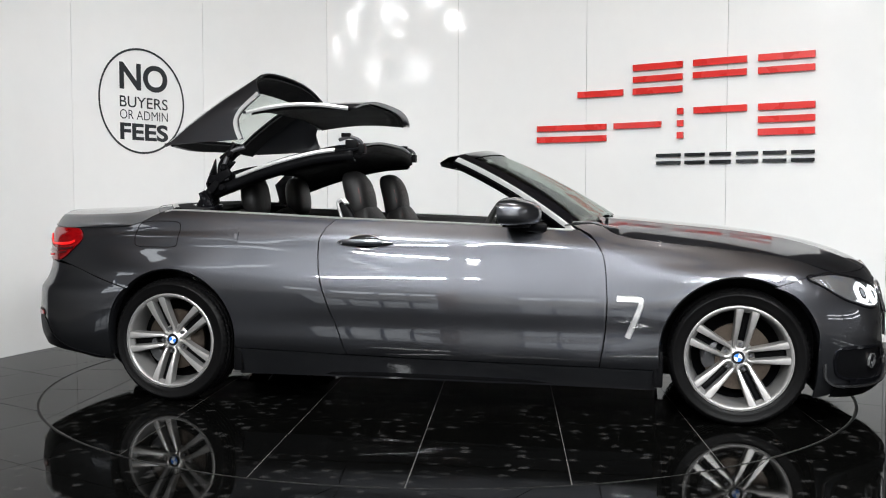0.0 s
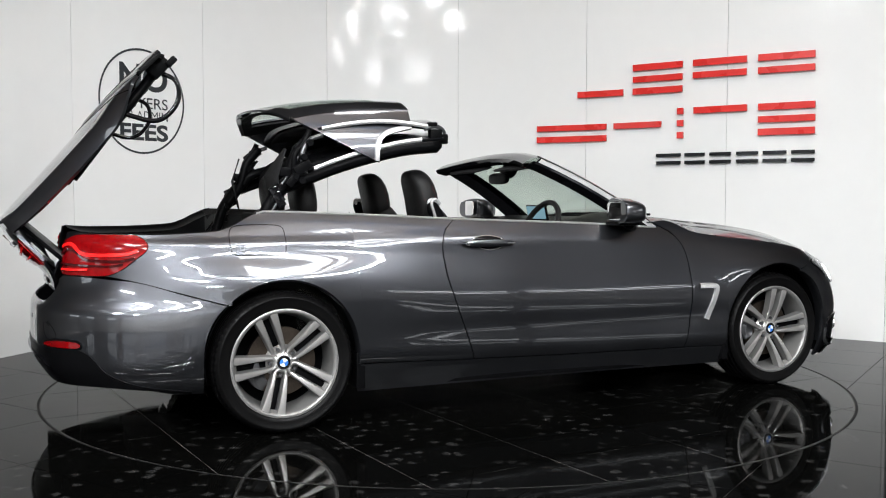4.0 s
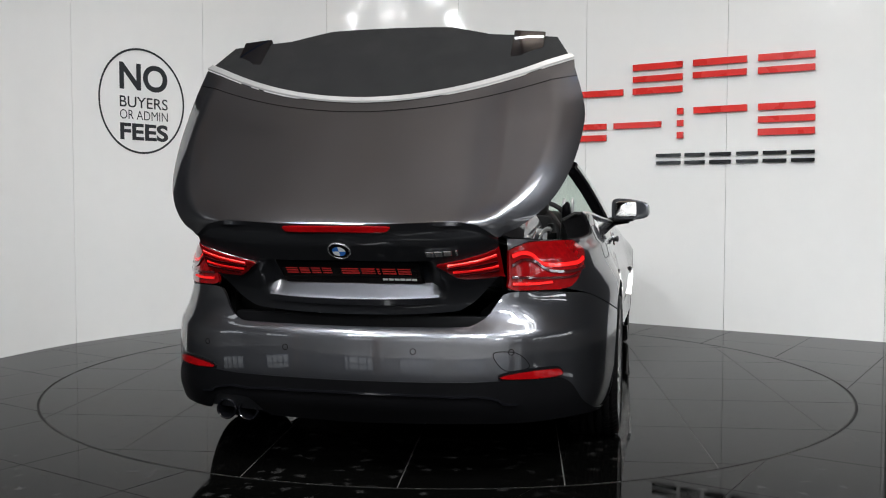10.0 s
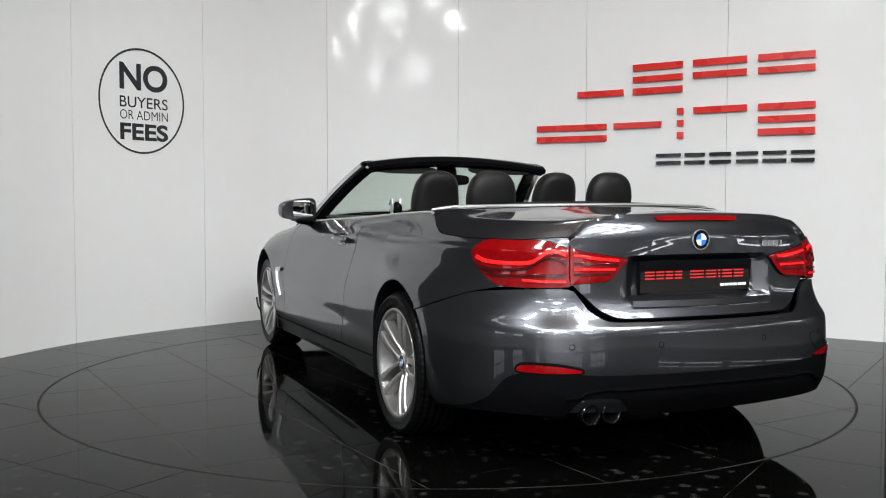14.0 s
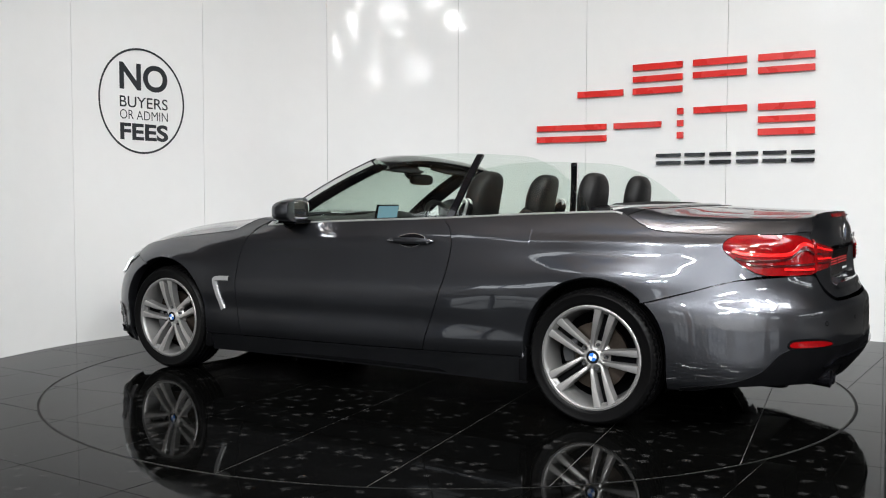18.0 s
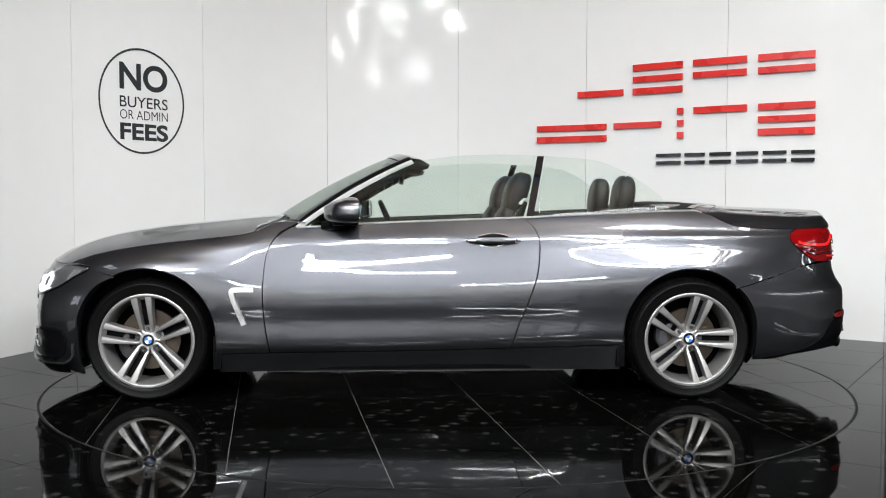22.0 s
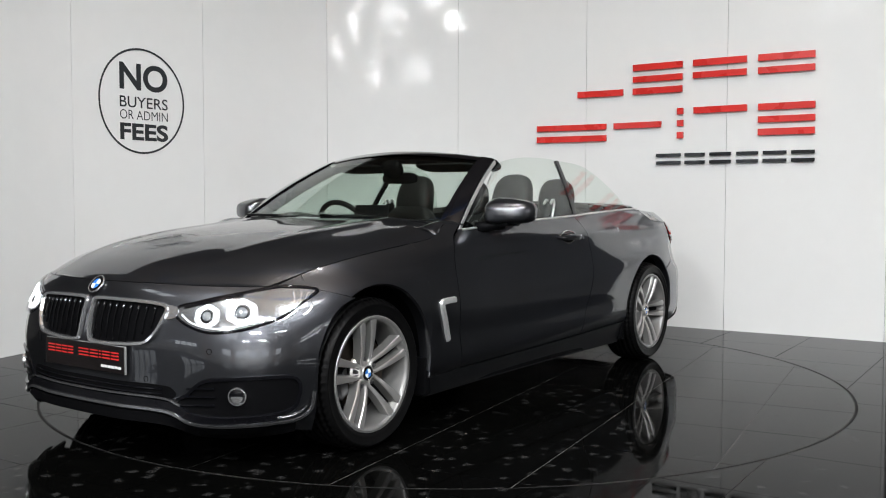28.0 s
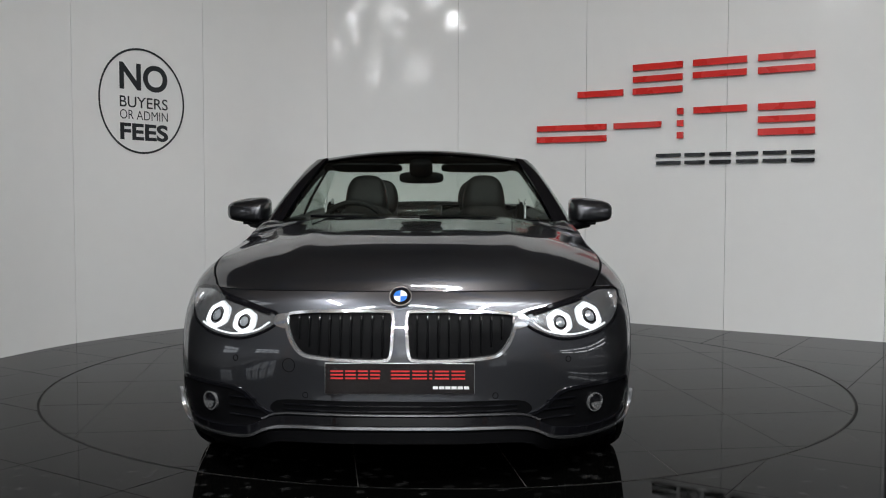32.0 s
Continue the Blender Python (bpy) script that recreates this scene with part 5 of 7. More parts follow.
def build_flanks():
    sx = s_of_x
    # gill vents
    both("gill_surround", band([(sx(0.855), 0.584), (sx(0.945), 0.582), (sx(0.966), 0.568), (sx(0.945), 0.50), (sx(0.905), 0.402)], 0.029, 0.012, closed=False, height=0.012), SATIN, CAR, "satin silver side vent trim")
    both("gill_slot", decal([(sx(0.95), 0.566), (sx(0.885), 0.568), (sx(0.89), 0.50), (sx(0.90), 0.425), (sx(0.92), 0.47)], 0.001, depth=0.0), PAINT, CAR)
    # door handles
    for d, sg in zip(DOORS, (1, -1)):
        cup = [(sx(-0.280), 0.833), (sx(-0.31), 0.856), (sx(-0.37), 0.868), (sx(-0.43), 0.862), (sx(-0.460), 0.845), (sx(-0.43), 0.812), (sx(-0.37), 0.798), (sx(-0.31), 0.810)]
        bm = decal(cup, 0.0012, depth=0.0)
        part("handle_cup", bm if sg > 0 else mirrored(bm), GLOSS, d)
        bm = band(cup, 0.004, 0.004, height=0.003)
        part("cup_rim", bm if sg > 0 else mirrored(bm), CHROME, d)
        bm = band(disc(sx(-0.498), 0.832, 0.0095, 0), 0.004, 0.030, height=0.004, per=2)
        part("door_lock", bm if sg > 0 else mirrored(bm), BLADE, d)
        rows = []
        for k in range(17):
            x = lerp(-0.235, -0.520, k / 16)
            w = 0.014 * (1 - abs(2 * k / 16 - 1) ** 4) + 0.004
            c = skin(sx(x), 0.832, 0.022 * (1 - abs(2 * k / 16 - 1) ** 6) + 0.004)
            rows.append([c + Vector((0, 0.008 * math.cos(a), w * math.sin(a))) for a in [2 * math.pi * j / 10 for j in range(11)]])
        bm = grid(rows)
        bmesh.ops.recalc_face_normals(bm, faces=bm.faces)
        part("handle", bm if sg > 0 else mirrored(bm), PAINT, d)
        bm = band([(sx(-0.245), 0.832), (sx(-0.38), 0.833), (sx(-0.470), 0.832)], 0.006, 0.032, closed=False)
        part("handle_trim", bm if sg > 0 else mirrored(bm), CHROME, d)
        # inner door lining
        rows = []
        for k in range(21):
            x = lerp(0.60, -0.54, k / 20)
            p = skin(sx(x), belt(x) - 0.004)
            rows.append([p + Vector((0, -0.010, 0)), p + Vector((0, -0.035, 0.004)), p + Vector((0, -0.075, -0.012)), Vector((x, 0.69, 0.72)), Vector((x, 0.71, 0.35))])
        bm = grid(rows, thick=0.004)
        part("door_lining", bm if sg > 0 else mirrored(bm), LEATHER, d)
    # belt trim
    rows = []
    for k in range(61):
        x = lerp(0.64, -1.50, k / 60)
        z = belt(x) if x > -1.35 else deck_side(x)
        p = skin(sx(x), z - 0.004, 0.002)
        rows.append([p + Vector((0, 0.001, -0.005)), p + Vector((0, 0.003, 0.0)), p + Vector((0, -0.003, 0.004)), p + Vector((0, -0.013, 0.005))])
    both("belt_trim", grid(rows), SATIN, CAR, "satin silver waistline strip")
    # cockpit side behind the doors
    rows = []
    for k in range(25):
        x = lerp(-0.54, -1.50, k / 24)
        z = belt(x) if x > -1.35 else deck_side(x)
        p = skin(sx(x), z - 0.004)
        rows.append([p + Vector((0, -0.010, 0)), p + Vector((0, -0.045, 0.002)), p + Vector((0, -0.10, -0.03)), Vector((x, 0.64, 0.70)), Vector((x, 0.64, 0.40))])
    both("rear_side_lining", grid(rows, thick=0.004), LEATHER, CAR)
    # fuel flap on the right
    f = [(-sx(-1.40), 0.800), (-sx(-1.385), 0.83), (-sx(-1.385), 0.90), (-sx(-1.41), 0.925), (-sx(-1.50), 0.930), (-sx(-1.60), 0.925), (-sx(-1.632), 0.90), (-sx(-1.632), 0.83), (-sx(-1.61), 0.800), (-sx(-1.50), 0.797)]
    part("fuel_flap", band(f, 0.004, 0.0014, height=0.0012), TRIM, CAR)
    # mirrors
    for sg in (1, -1):
        bm = bmesh.new()
        tube(bm, [(0.50, sg * 0.785, 0.905), (0.45, sg * 0.83, 0.912), (0.41, sg * 0.89, 0.930)], [0.030, 0.026, 0.034], 10)
        foot = part("door_mirror", bm, TRIM, CAR, "door mirror with grey painted cap")
        bm = pillow((0.205, 0.236, 0.134), 4.4)
        for v in bm.verts:
            o = v.co.y * sg / 0.1125
            v.co.x = v.co.x * (1 - 0.25 * max(0, o)) - 0.022 * o
            v.co.z = v.co.z * (1 - 0.12 * max(0, o)) + (0.006 * o if v.co.z < 0 else -0.010 * o)
            fr = max(0.0, v.co.x) / 0.105
            v.co.z = v.co.z * (1 - 0.34 * fr) - 0.010 * fr
            v.co.y *= 1 - 0.20 * fr
            v.co.x = max(v.co.x, -0.062 - 0.018 * o)
        bmesh.ops.translate(bm, verts=bm.verts, vec=(0.385, sg * 0.912, 0.984))
        part("mirror_cap", bm, PAINT, foot)
        bm = bmesh.new()
        box(bm, (0.13, 0.13, 0.020), (0.385, sg * 0.868, 0.922), bevel=0.008)
        part("mirror_base", bm, TRIM, foot)
        bm = bmesh.new()
        tube(bm, [(0.440, sg * 0.86, 0.962), (0.432, sg * 0.93, 0.962), (0.40, sg * 0.995, 0.964), (0.36, sg * 1.012, 0.966)], 0.006, 6)
        part("indicator", bm, WHITE_EN, foot)
        bm = pillow((0.01, 0.17, 0.10), 5)
        bmesh.ops.translate(bm, verts=bm.verts, vec=(0.322, sg * 0.905, 0.988))
        part("mirror_glass", bm, MIRROR, foot)


def pillow(size, p=3.0, nu=24, nv=14):
    """A cushion: a ball squared off by the power p."""
    bm = bmesh.new()

    def q(c):
        return math.copysign(abs(c) ** (2 / p), c)
    rows = []
    for i in range(nv + 1):
        a = -math.pi / 2 + math.pi * i / nv
        rows.append([Vector((size[0] / 2 * q(math.cos(a)) * q(math.cos(b)), size[1] / 2 * q(math.cos(a)) * q(math.sin(b)), size[2] / 2 * q(math.sin(a)))) for b in [2 * math.pi * j / nu for j in range(nu)] + [0.0]])
    bm.free()
    bm = grid(rows, flip=True)
    bmesh.ops.remove_doubles(bm, verts=bm.verts, dist=1e-5)
    bmesh.ops.recalc_face_normals(bm, faces=bm.faces)
    return bm


def placed(bm, m):
    bmesh.ops.transform(bm, matrix=m, verts=bm.verts)
    return bm


# ---- windscreen ----
def screen_pt(u, v):
    """u across from the left (-1 .. 1 is left .. right), v from the foot to the head."""
    y0, y1 = 0.765, 0.590
    f = 1 - u * u
    foot = Vector((lerp(0.655, 0.83, f), -u * y0, lerp(0.905, 0.950, f)))
    head = Vector((lerp(0.045, 0.135, f), -u * y1, lerp(1.262, 1.312, f)))
    p = foot.lerp(head, v)
    p += Vector((0.35, 0, 0.9)).normalized() * 0.022 * 4 * v * (1 - v)
    return p


def build_screen():
    rows = [[screen_pt(lerp(-0.93, 0.93, i / 24), lerp(0.03, 0.96, j / 12)) for j in range(13)] for i in range(25)]
    g = part("windscreen", grid(rows, thick=0.004, flip=True), SCREEN, CAR, "clear slightly green windscreen")
    g.visible_shadow = False
    for sg in (-1, 1):
        rows = []
        for j in range(21):
            v = lerp(-0.02, 1.0, j / 20)
            a = screen_pt(sg * 0.90, v)
            b = screen_pt(sg * 1.0, v)
            o = Vector((0, -sg * 0.012, 0.004))
            rows.append([a, a + Vector((0.004, 0, 0.008)), b + Vector((0.006, 0, 0.010)), b + o, b + o + Vector((-0.03, sg * 0.008, -0.03)), b + Vector((-0.055, sg * 0.05, -0.045)), a + Vector((-0.02, 0, -0.02))])
        bm = grid(rows, flip=sg < 0)
        bmesh.ops.recalc_face_normals(bm, faces=bm.faces)
        part("windscreen_pillar", bm, GLOSS, CAR)
        rows = []
        for j in range(25):
            v = lerp(-0.03, 0.985, j / 24)
            b = screen_pt(sg * 1.0, v) + Vector((-0.012, -sg * 0.014, -0.004))
            rows.append([b + Vector((0.004, 0, 0.006)), b + Vector((0, -sg * 0.004, 0)), b + Vector((-0.014, 0.0, -0.013))])
        bm = grid(rows, flip=sg < 0)
        part("pillar_trim", bm, SATIN, CAR, "bright silver windscreen pillar trim")
    # header rail
    rows = []
    for i in range(33):
        u = lerp(-1.0, 1.0, i / 32)
        a = screen_pt(u, 0.93)
        b = screen_pt(u, 1.0)
        back = Vector((-0.10, 0, -0.03))
        rows.append([a + Vector((0.0, 0, 0.004)), b + Vector((0, 0, 0.006)), b + Vector((-0.05, 0, 0.0)), b + back, b + back + Vector((0.01, 0, -0.02)), b + Vector((-0.03, 0, -0.065)), a + Vector((-0.01, 0, -0.02))])
    rows.append(rows[-1])
    bm = grid(rows)
    bmesh.ops.recalc_face_normals(bm, faces=bm.faces)
    part("header_rail", bm, GLOSS, CAR)
    for sg in (-1, 1):
        bm = pillow((0.16, 0.40, 0.018), 4)
        part("sun_visor", placed(bm, pose(0.06, sg * 0.31, 1.225, 0, -14, 0)), FABRIC, CAR)
    # inner mirror
    bm = pillow((0.03, 0.25, 0.066), 3.5)
    im = part("inner_mirror", placed(bm, pose(0.10, 0, 1.168)), TRIM, CAR)
    bm = pillow((0.07, 0.13, 0.10), 3)
    part("mirror_mount", placed(bm, pose(0.17, 0, 1.22, 0, 30, 0)), TRIM, im)
    # wipers
    for y0, y1 in ((0.62, 0.02), (0.08, -0.52)):
        bm = bmesh.new()
        tube(bm, [(0.70, y0, 0.935), (0.76, (y0 + y1) / 2, 0.957), (0.80, y1, 0.962)], 0.007, 6)
        part("wiper", bm, TRIM, CAR)


# ---- cabin ----
def build_cabin():
    # dashboard
    prof = hermite([(0.0, 0.935), (0.3, 0.945), (0.7, 0.92), (1.0, 0.84)])
    rows = []
    for i in range(25):
        y = lerp(0.70, -0.70, i / 24)
        f = 1 - (y / 0.70) ** 2
        hump = 0.035 * math.exp(-((y + 0.37) / 0.17) ** 2)
        x0 = lerp(0.64, 0.78, f)
        rows.append([Vector((x0, y, 0.915))] + [Vector((lerp(x0, 0.32, t), y, prof(t) + hump * math.sin(math.pi * min(1, t)))) for t in (0.15, 0.35, 0.55, 0.75, 0.9, 1.0)] + [Vector((0.33, y, 0.70)), Vector((0.40, y, 0.55)), Vector((0.45, y, 0.35))])
    bm = grid(rows)
    bmesh.ops.recalc_face_normals(bm, faces=bm.faces)
    dash = part("dashboard", bm, LEATHER, CAR)
    bm = bmesh.new()
    box(bm, (0.012, 0.24, 0.095), (0.360, 0.0, 0.968), Euler((0, radians(-12), 0)).to_matrix(), 0.006)
    scr = part("display", bm, GLOSS, dash)
    bm = bmesh.new()
    box(bm, (0.003, 0.215, 0.075), (0.352, 0.0, 0.968), Euler((0, radians(-12), 0)).to_matrix())
    part("display_panel", bm, glow_material("lit_display", (0.35, 0.62, 0.75), 0.5), scr)
    # steering wheel, right-hand drive
    bm = bmesh.new()
    ring = [(0, 0.185 * math.cos(a), 0.185 * math.sin(a)) for a in [2 * math.pi * k / 40 for k in range(41)]]
    tube(bm, ring, 0.016, 8, caps=False)
    placed(bm, pose(0.16, -0.37, 0.86, 0, 24, 0))
    sw = part("steering_wheel", bm, LEATHER, CAR)
    for a in (0, 180, 270):
        bm = bmesh.new()
        tube(bm, [(0.015, 0, 0), (0.01, 0.10 * math.cos(radians(a)), 0.10 * math.sin(radians(a))), (0, 0.178 * math.cos(radians(a)), 0.178 * math.sin(radians(a)))], [0.03, 0.02, 0.016], 8)
        part("wheel_spoke", placed(bm, pose(0.16, -0.37, 0.86, 0, 24, 0)), TRIM, sw)
    part("wheel_boss", placed(pillow((0.06, 0.15, 0.13), 3), pose(0.17, -0.37, 0.86, 0, 24, 0)), LEATHER, sw)
    # floor, console, bulkhead and the well behind
    bm = bmesh.new()
    box(bm, (2.3, 1.34, 0.02), (-0.55, 0, 0.31))
    part("carpet", bm, CARPET, CAR)
    bm = bmesh.new()
    box(bm, (1.0, 0.20, 0.30), (-0.12, 0, 0.46), bevel=0.03)
    part("centre_console", bm, LEATHER, CAR)
    bm = bmesh.new()
    box(bm, (0.03, 1.26, 0.55), (-1.32, 0, 0.62), bevel=0.01)
    part("rear_bulkhead", bm, CARPET, CAR)
    bm = bmesh.new()
    box(bm, (0.98, 1.20, 0.03), (-1.82, 0, 0.50))
    boot = part("boot_floor", bm, CARPET, CAR)
    for sg in (-1, 1):
        bm = bmesh.new()
        box(bm, (0.78, 0.02, 0.36), (-1.74, sg * 0.585, 0.67))
        part("boot_side", bm, CARPET, boot)
    bm = bmesh.new()
    box(bm, (0.03, 0.98, 0.14), (-2.29, 0, 0.55), bevel=0.01)
    part("boot_sill", bm, TRIM, boot)
    # flange under the lid's rim
    rows = []
    for s in spread(s_of_x(-1.46), s_rear(0.60), 40):
        p = skin(s, deck_side(x_at(s)) - 0.004)
        n = (skin(s, 0.85) - skin(s, 0.85, 0.1)).normalized()
        rows.append([p, p + n * 0.012 + Vector((0, 0, 0.006)), p + n * 0.03 + Vector((0, 0, -0.012)), p + n * 0.10 + Vector((0, 0, -0.03)), p + n * 0.11 + Vector((0, 0, -0.22))])
    both("boot_seal", grid(rows), TRIM, CAR)
    # front seats
    for sg in (1, -1):
        bm = pillow((0.54, 0.50, 0.18), 3.2)
        seat = part("front_seat", placed(bm, pose(-0.16, sg * 0.37, 0.50, 0, -8, 0)), LEATHER, CAR, "black leather front seat with red stitching")
        tilt = -17
        m = pose(-0.44, sg * 0.37, 0.72, 0, tilt, 0)
        bm = pillow((0.16, 0.47, 0.62), 3.4)
        for v in bm.verts:
            k = max(0, v.co.z) / 0.31
            v.co.y *= 1 - 0.28 * k * k
        part("backrest", placed(bm, m), LEATHER, seat)
        for b in (-1, 1):
            bm = pillow((0.15, 0.11, 0.46), 2.6)
            part("bolster", placed(bm, m @ pose(0.05, b * 0.185, -0.04, 0, 0, 0)), LEATHER, seat)
        bm = pillow((0.135, 0.262, 0.290), 3.0)
        for v in bm.verts:
            k = v.co.z / 0.13
            v.co.y *= 1 - 0.12 * k
            v.co.x -= 0.02 * k * k
        part("headrest", placed(bm, pose(-0.545, sg * 0.37, 1.062, 0, tilt + 4, 0)), LEATHER, seat)
        for xl in (-0.030, 0.032):
            k0 = (1 - abs(xl / 0.0675) ** 2.7) ** (1 / 2.7)
            loop = []
            for j in range(33):
                a = lerp(-0.3, math.pi + 0.3, j / 32)
                yy = 0.131 * k0 * math.copysign(abs(math.cos(a)) ** (2 / 2.7), math.cos(a))
                zz = 0.145 * k0 * math.copysign(abs(math.sin(a)) ** (2 / 2.7), math.sin(a))
                kk = zz / 0.13
                loop.append(pose(-0.545, sg * 0.37, 1.062, 0, tilt + 4, 0) @ Vector((xl - 0.02 * kk * kk, yy * (1 - 0.12 * kk), zz)))
            bm = bmesh.new()
            tube(bm, loop, 0.0010, 5)
            part("seam", bm, STITCH, seat)
        bm = pillow((0.07, 0.05, 0.17), 3)
        part("belt_guide", placed(bm, pose(-0.545, sg * 0.60, 0.955, 0, -30, 0)), TRIM, seat)
        for dy in (-0.022, 0.022):
            bm = bmesh.new()
            tube(bm, spline([(-0.555, sg * 0.61 + dy, 0.90), (-0.575, sg * 0.612 + dy, 0.97), (-0.590, sg * 0.612 + dy, 1.025), (-0.570, sg * 0.612 + dy, 1.045), (-0.545, sg * 0.612 + dy, 1.02)], 5), 0.008, 8)
            part("guide_trim", bm, SATIN, seat)
    # rear seats
    for sg in (1, -1):
        bm = pillow((0.46, 0.50, 0.20), 3.2)
        seat = part("rear_seat", placed(bm, pose(-0.93, sg * 0.30, 0.52, 0, -8, 0)), LEATHER, CAR, "black leather rear seat")
        part("backrest", placed(pillow((0.15, 0.52, 0.52), 3.4), pose(-1.17, sg * 0.30, 0.74, 0, -12, 0)), LEATHER, seat)
        bm = pillow((0.12, 0.255, 0.25), 2.8)
        for v in bm.verts:
            v.co.y *= 1 - 0.9 * max(0, v.co.z)
        part("headrest", placed(bm, pose(-1.175, sg * 0.335, 1.06, 0, -8, 0)), LEATHER, seat)
    bm = bmesh.new()
    box(bm, (0.06, 1.20, 0.10), (-1.27, 0, 0.92), bevel=0.02)
    part("rear_shelf", bm, FABRIC, CAR)


# ---- boot lid, which opens backwards for the roof ----
LID = new("boot_lid")
LID.parent = CAR


def lid_lip(s):
    """Height of the lid's rear lip along the tail."""
    y = float(np.interp(min(s, S_END), _sx, _ly))
    return hermite([(0.0, 0.990), (0.25, 0.988), (0.42, 0.980), (0.50, 0.962), (0.55, 0.932), (0.585, 0.9035), (0.61, 0.900)])(y)


def build_lid():
    s0, s1 = s_of_x(-1.455), s_rear(0.585)
    nu, nv = 28, 34
    rows = []
    cxs = hermite([(0, -1.715), (0.5, -2.03), (0.9, -2.27), (1.0, skin(S_END, 0.99).x - 0.012)])
    czs = hermite([(-2.40, 0.992), (-2.30, 0.996), (-2.1, 1.000), (-1.8, 1.013), (-1.69, 1.018), (-1.60, 1.022)])
    for i in range(nu + 1):
        v = i / nu
        s = lerp(s0, s1, v)
        e = skin(s, deck_side(x_at(s)) + 0.002)
        c = Vector((cxs(v), 0, czs(cxs(v))))
        row = []
        for j in range(nv + 1):
            u = j / nv
            h = 1 - (1 - u) ** 2
            p = Vector((lerp(e.x, c.x, h), e.y * (1 - u), lerp(e.z, c.z, 0.50 * min(1, u / 0.118) ** 0.8 + 0.50 * (1 - (1 - u) ** 2.2))))
            sr = s_rear(0.585 * (1 - u)) if u < 1 else S_END
            q = skin(sr, lid_lip(sr), 0.010)
            row.append(p.lerp(q, v ** (7 + 40 * (1 - u) ** 10)))
        rows.append(row + [Vector((p.x, -p.y, p.z)) for p in reversed(row[:-1])])
    lid = part("lid_deck", grid(rows, fold=0.014), PAINT, LID)
    front = rows[0]
    bm = bmesh.new()
    tube(bm, [p + Vector((0, 0, 0.0002)) for p in rows[2]], 0.0022, 5)
    part("lid_seam", bm, TRIM, LID)
    # tail face with the plate recess
    rows = []
    for i in range(41):
        y = lerp(0.583, 0.0, i / 40)
        sr = s_rear(y) if y > 0 else S_END
        zb = hermite([(0, 0.600), (0.38, 0.602), (0.45, 0.625), (0.53, 0.69), (0.57, 0.725), (0.583, 0.73)])(y)
        zt = lid_lip(sr)
        row = []
        for j in range(31):
            z = lerp(zb, zt, j / 30)
            d = 0.045 * max(0, min(1, (0.345 + 0.10 * (0.80 - z) - y) / 0.05)) * max(0, min(1, (z - 0.655) / 0.02)) * max(0, min(1, (0.828 - z) / 0.015))
            over = 0.010 * max(0, (j - 27) / 3)
            row.append(skin(sr, z, -d + over - 0.012 * max(0, min(1, (26 - j) / 4)) * 0.3))
        rows.append(row)
    rows += [[Vector((p.x, -p.y, p.z)) for p in r] for r in reversed(rows[:-1])]
    part("lid_tail", grid(rows, fold=0.014), PAINT, LID)
    # black roof cover ahead of the deck, and the silver strip between
    n = len(front)
    rows = []
    cov = []
    for k, p in enumerate(front):
        u = abs(2 * k / (n - 1) - 1)
        f = 1 - u * u
        q = Vector((-1.305 + 0.045 * max(0, min(1, (0.62 - u) / 0.25)), p.y * 0.90, lerp(0.990, 1.030, f)))
        m = p.lerp(q, 0.5) + Vector((0, 0, 0.016 * f))
        a = p + Vector((0.026, -0.03 * p.y, 0.004))
        cov.append([a, a.lerp(q, 0.33) + Vector((0, 0, 0.010 * f)), a.lerp(q, 0.66) + Vector((0, 0, 0.010 * f)), q, q + Vector((0.012, 0, -0.02))])
        rows.append([p + Vector((0.004, 0, 0.001)), p + Vector((0.008, 0, 0.007)), p + Vector((0.026, -0.02 * p.y, 0.010)), a + Vector((0.004, 0, -0.004))])
    part("lid_strip", grid(rows), STRIP, LID, "satin silver curved trim strip")
    bm = grid(cov, thick=0.015)
    part("roof_cover", bm, FABRIC, LID, "black grained cover panel")
    for sg in (1, -1):
        bm = bmesh.new()
        box(bm, (0.17, 0.125, 0.024), (-1.372, sg * 0.575, 1.001), Euler((sg * radians(-6), 0, 0)).to_matrix(), bevel=0.007)
        box(bm, (0.03, 0.10, 0.028), (-1.305, sg * 0.57, 0.996), Euler((sg * radians(-6), 0, 0)).to_matrix(), bevel=0.006)
        part("cover_flap", bm, GLOSS, LID)
        bm = bmesh.new()
        tube(bm, spline([(-1.60, sg * 0.60, 0.93), (-1.52, sg * 0.61, 0.80), (-1.40, sg * 0.61, 0.79), (-1.33, sg * 0.60, 0.86), (-1.36, sg * 0.58, 0.96)], 8), 0.011, 8)
        part("lid_bow", bm, GLOSS, LID)
        bm = bmesh.new()
        tube(bm, [(-1.95, sg * 0.57, 0.885), (-1.60, sg * 0.60, 0.925), (-1.30, sg * 0.59, 0.955)], 0.022, 8)
        part("lid_stiffener", bm, TRIM, LID)
        bm = bmesh.new()
        box(bm, (0.10, 0.05, 0.07), (-1.34, sg * 0.61, 0.955), bevel=0.01)
        box(bm, (0.05, 0.06, 0.03), (-1.285, sg * 0.62, 0.93), bevel=0.008)
        part("lid_latch", bm, TRIM, LID)
    bm = bmesh.new()
    box(bm, (0.56, 0.96, 0.02), (-1.86, 0, 0.935), Euler((0, radians(1.0), 0)).to_matrix(), bevel=0.006)
    part("lid_lining", bm, TRIM, LID)
    bm = bmesh.new()
    box(bm, (0.02, 0.90, 0.28), (-2.245, 0, 0.79), bevel=0.006)
    part("tail_lining", bm, TRIM, LID)
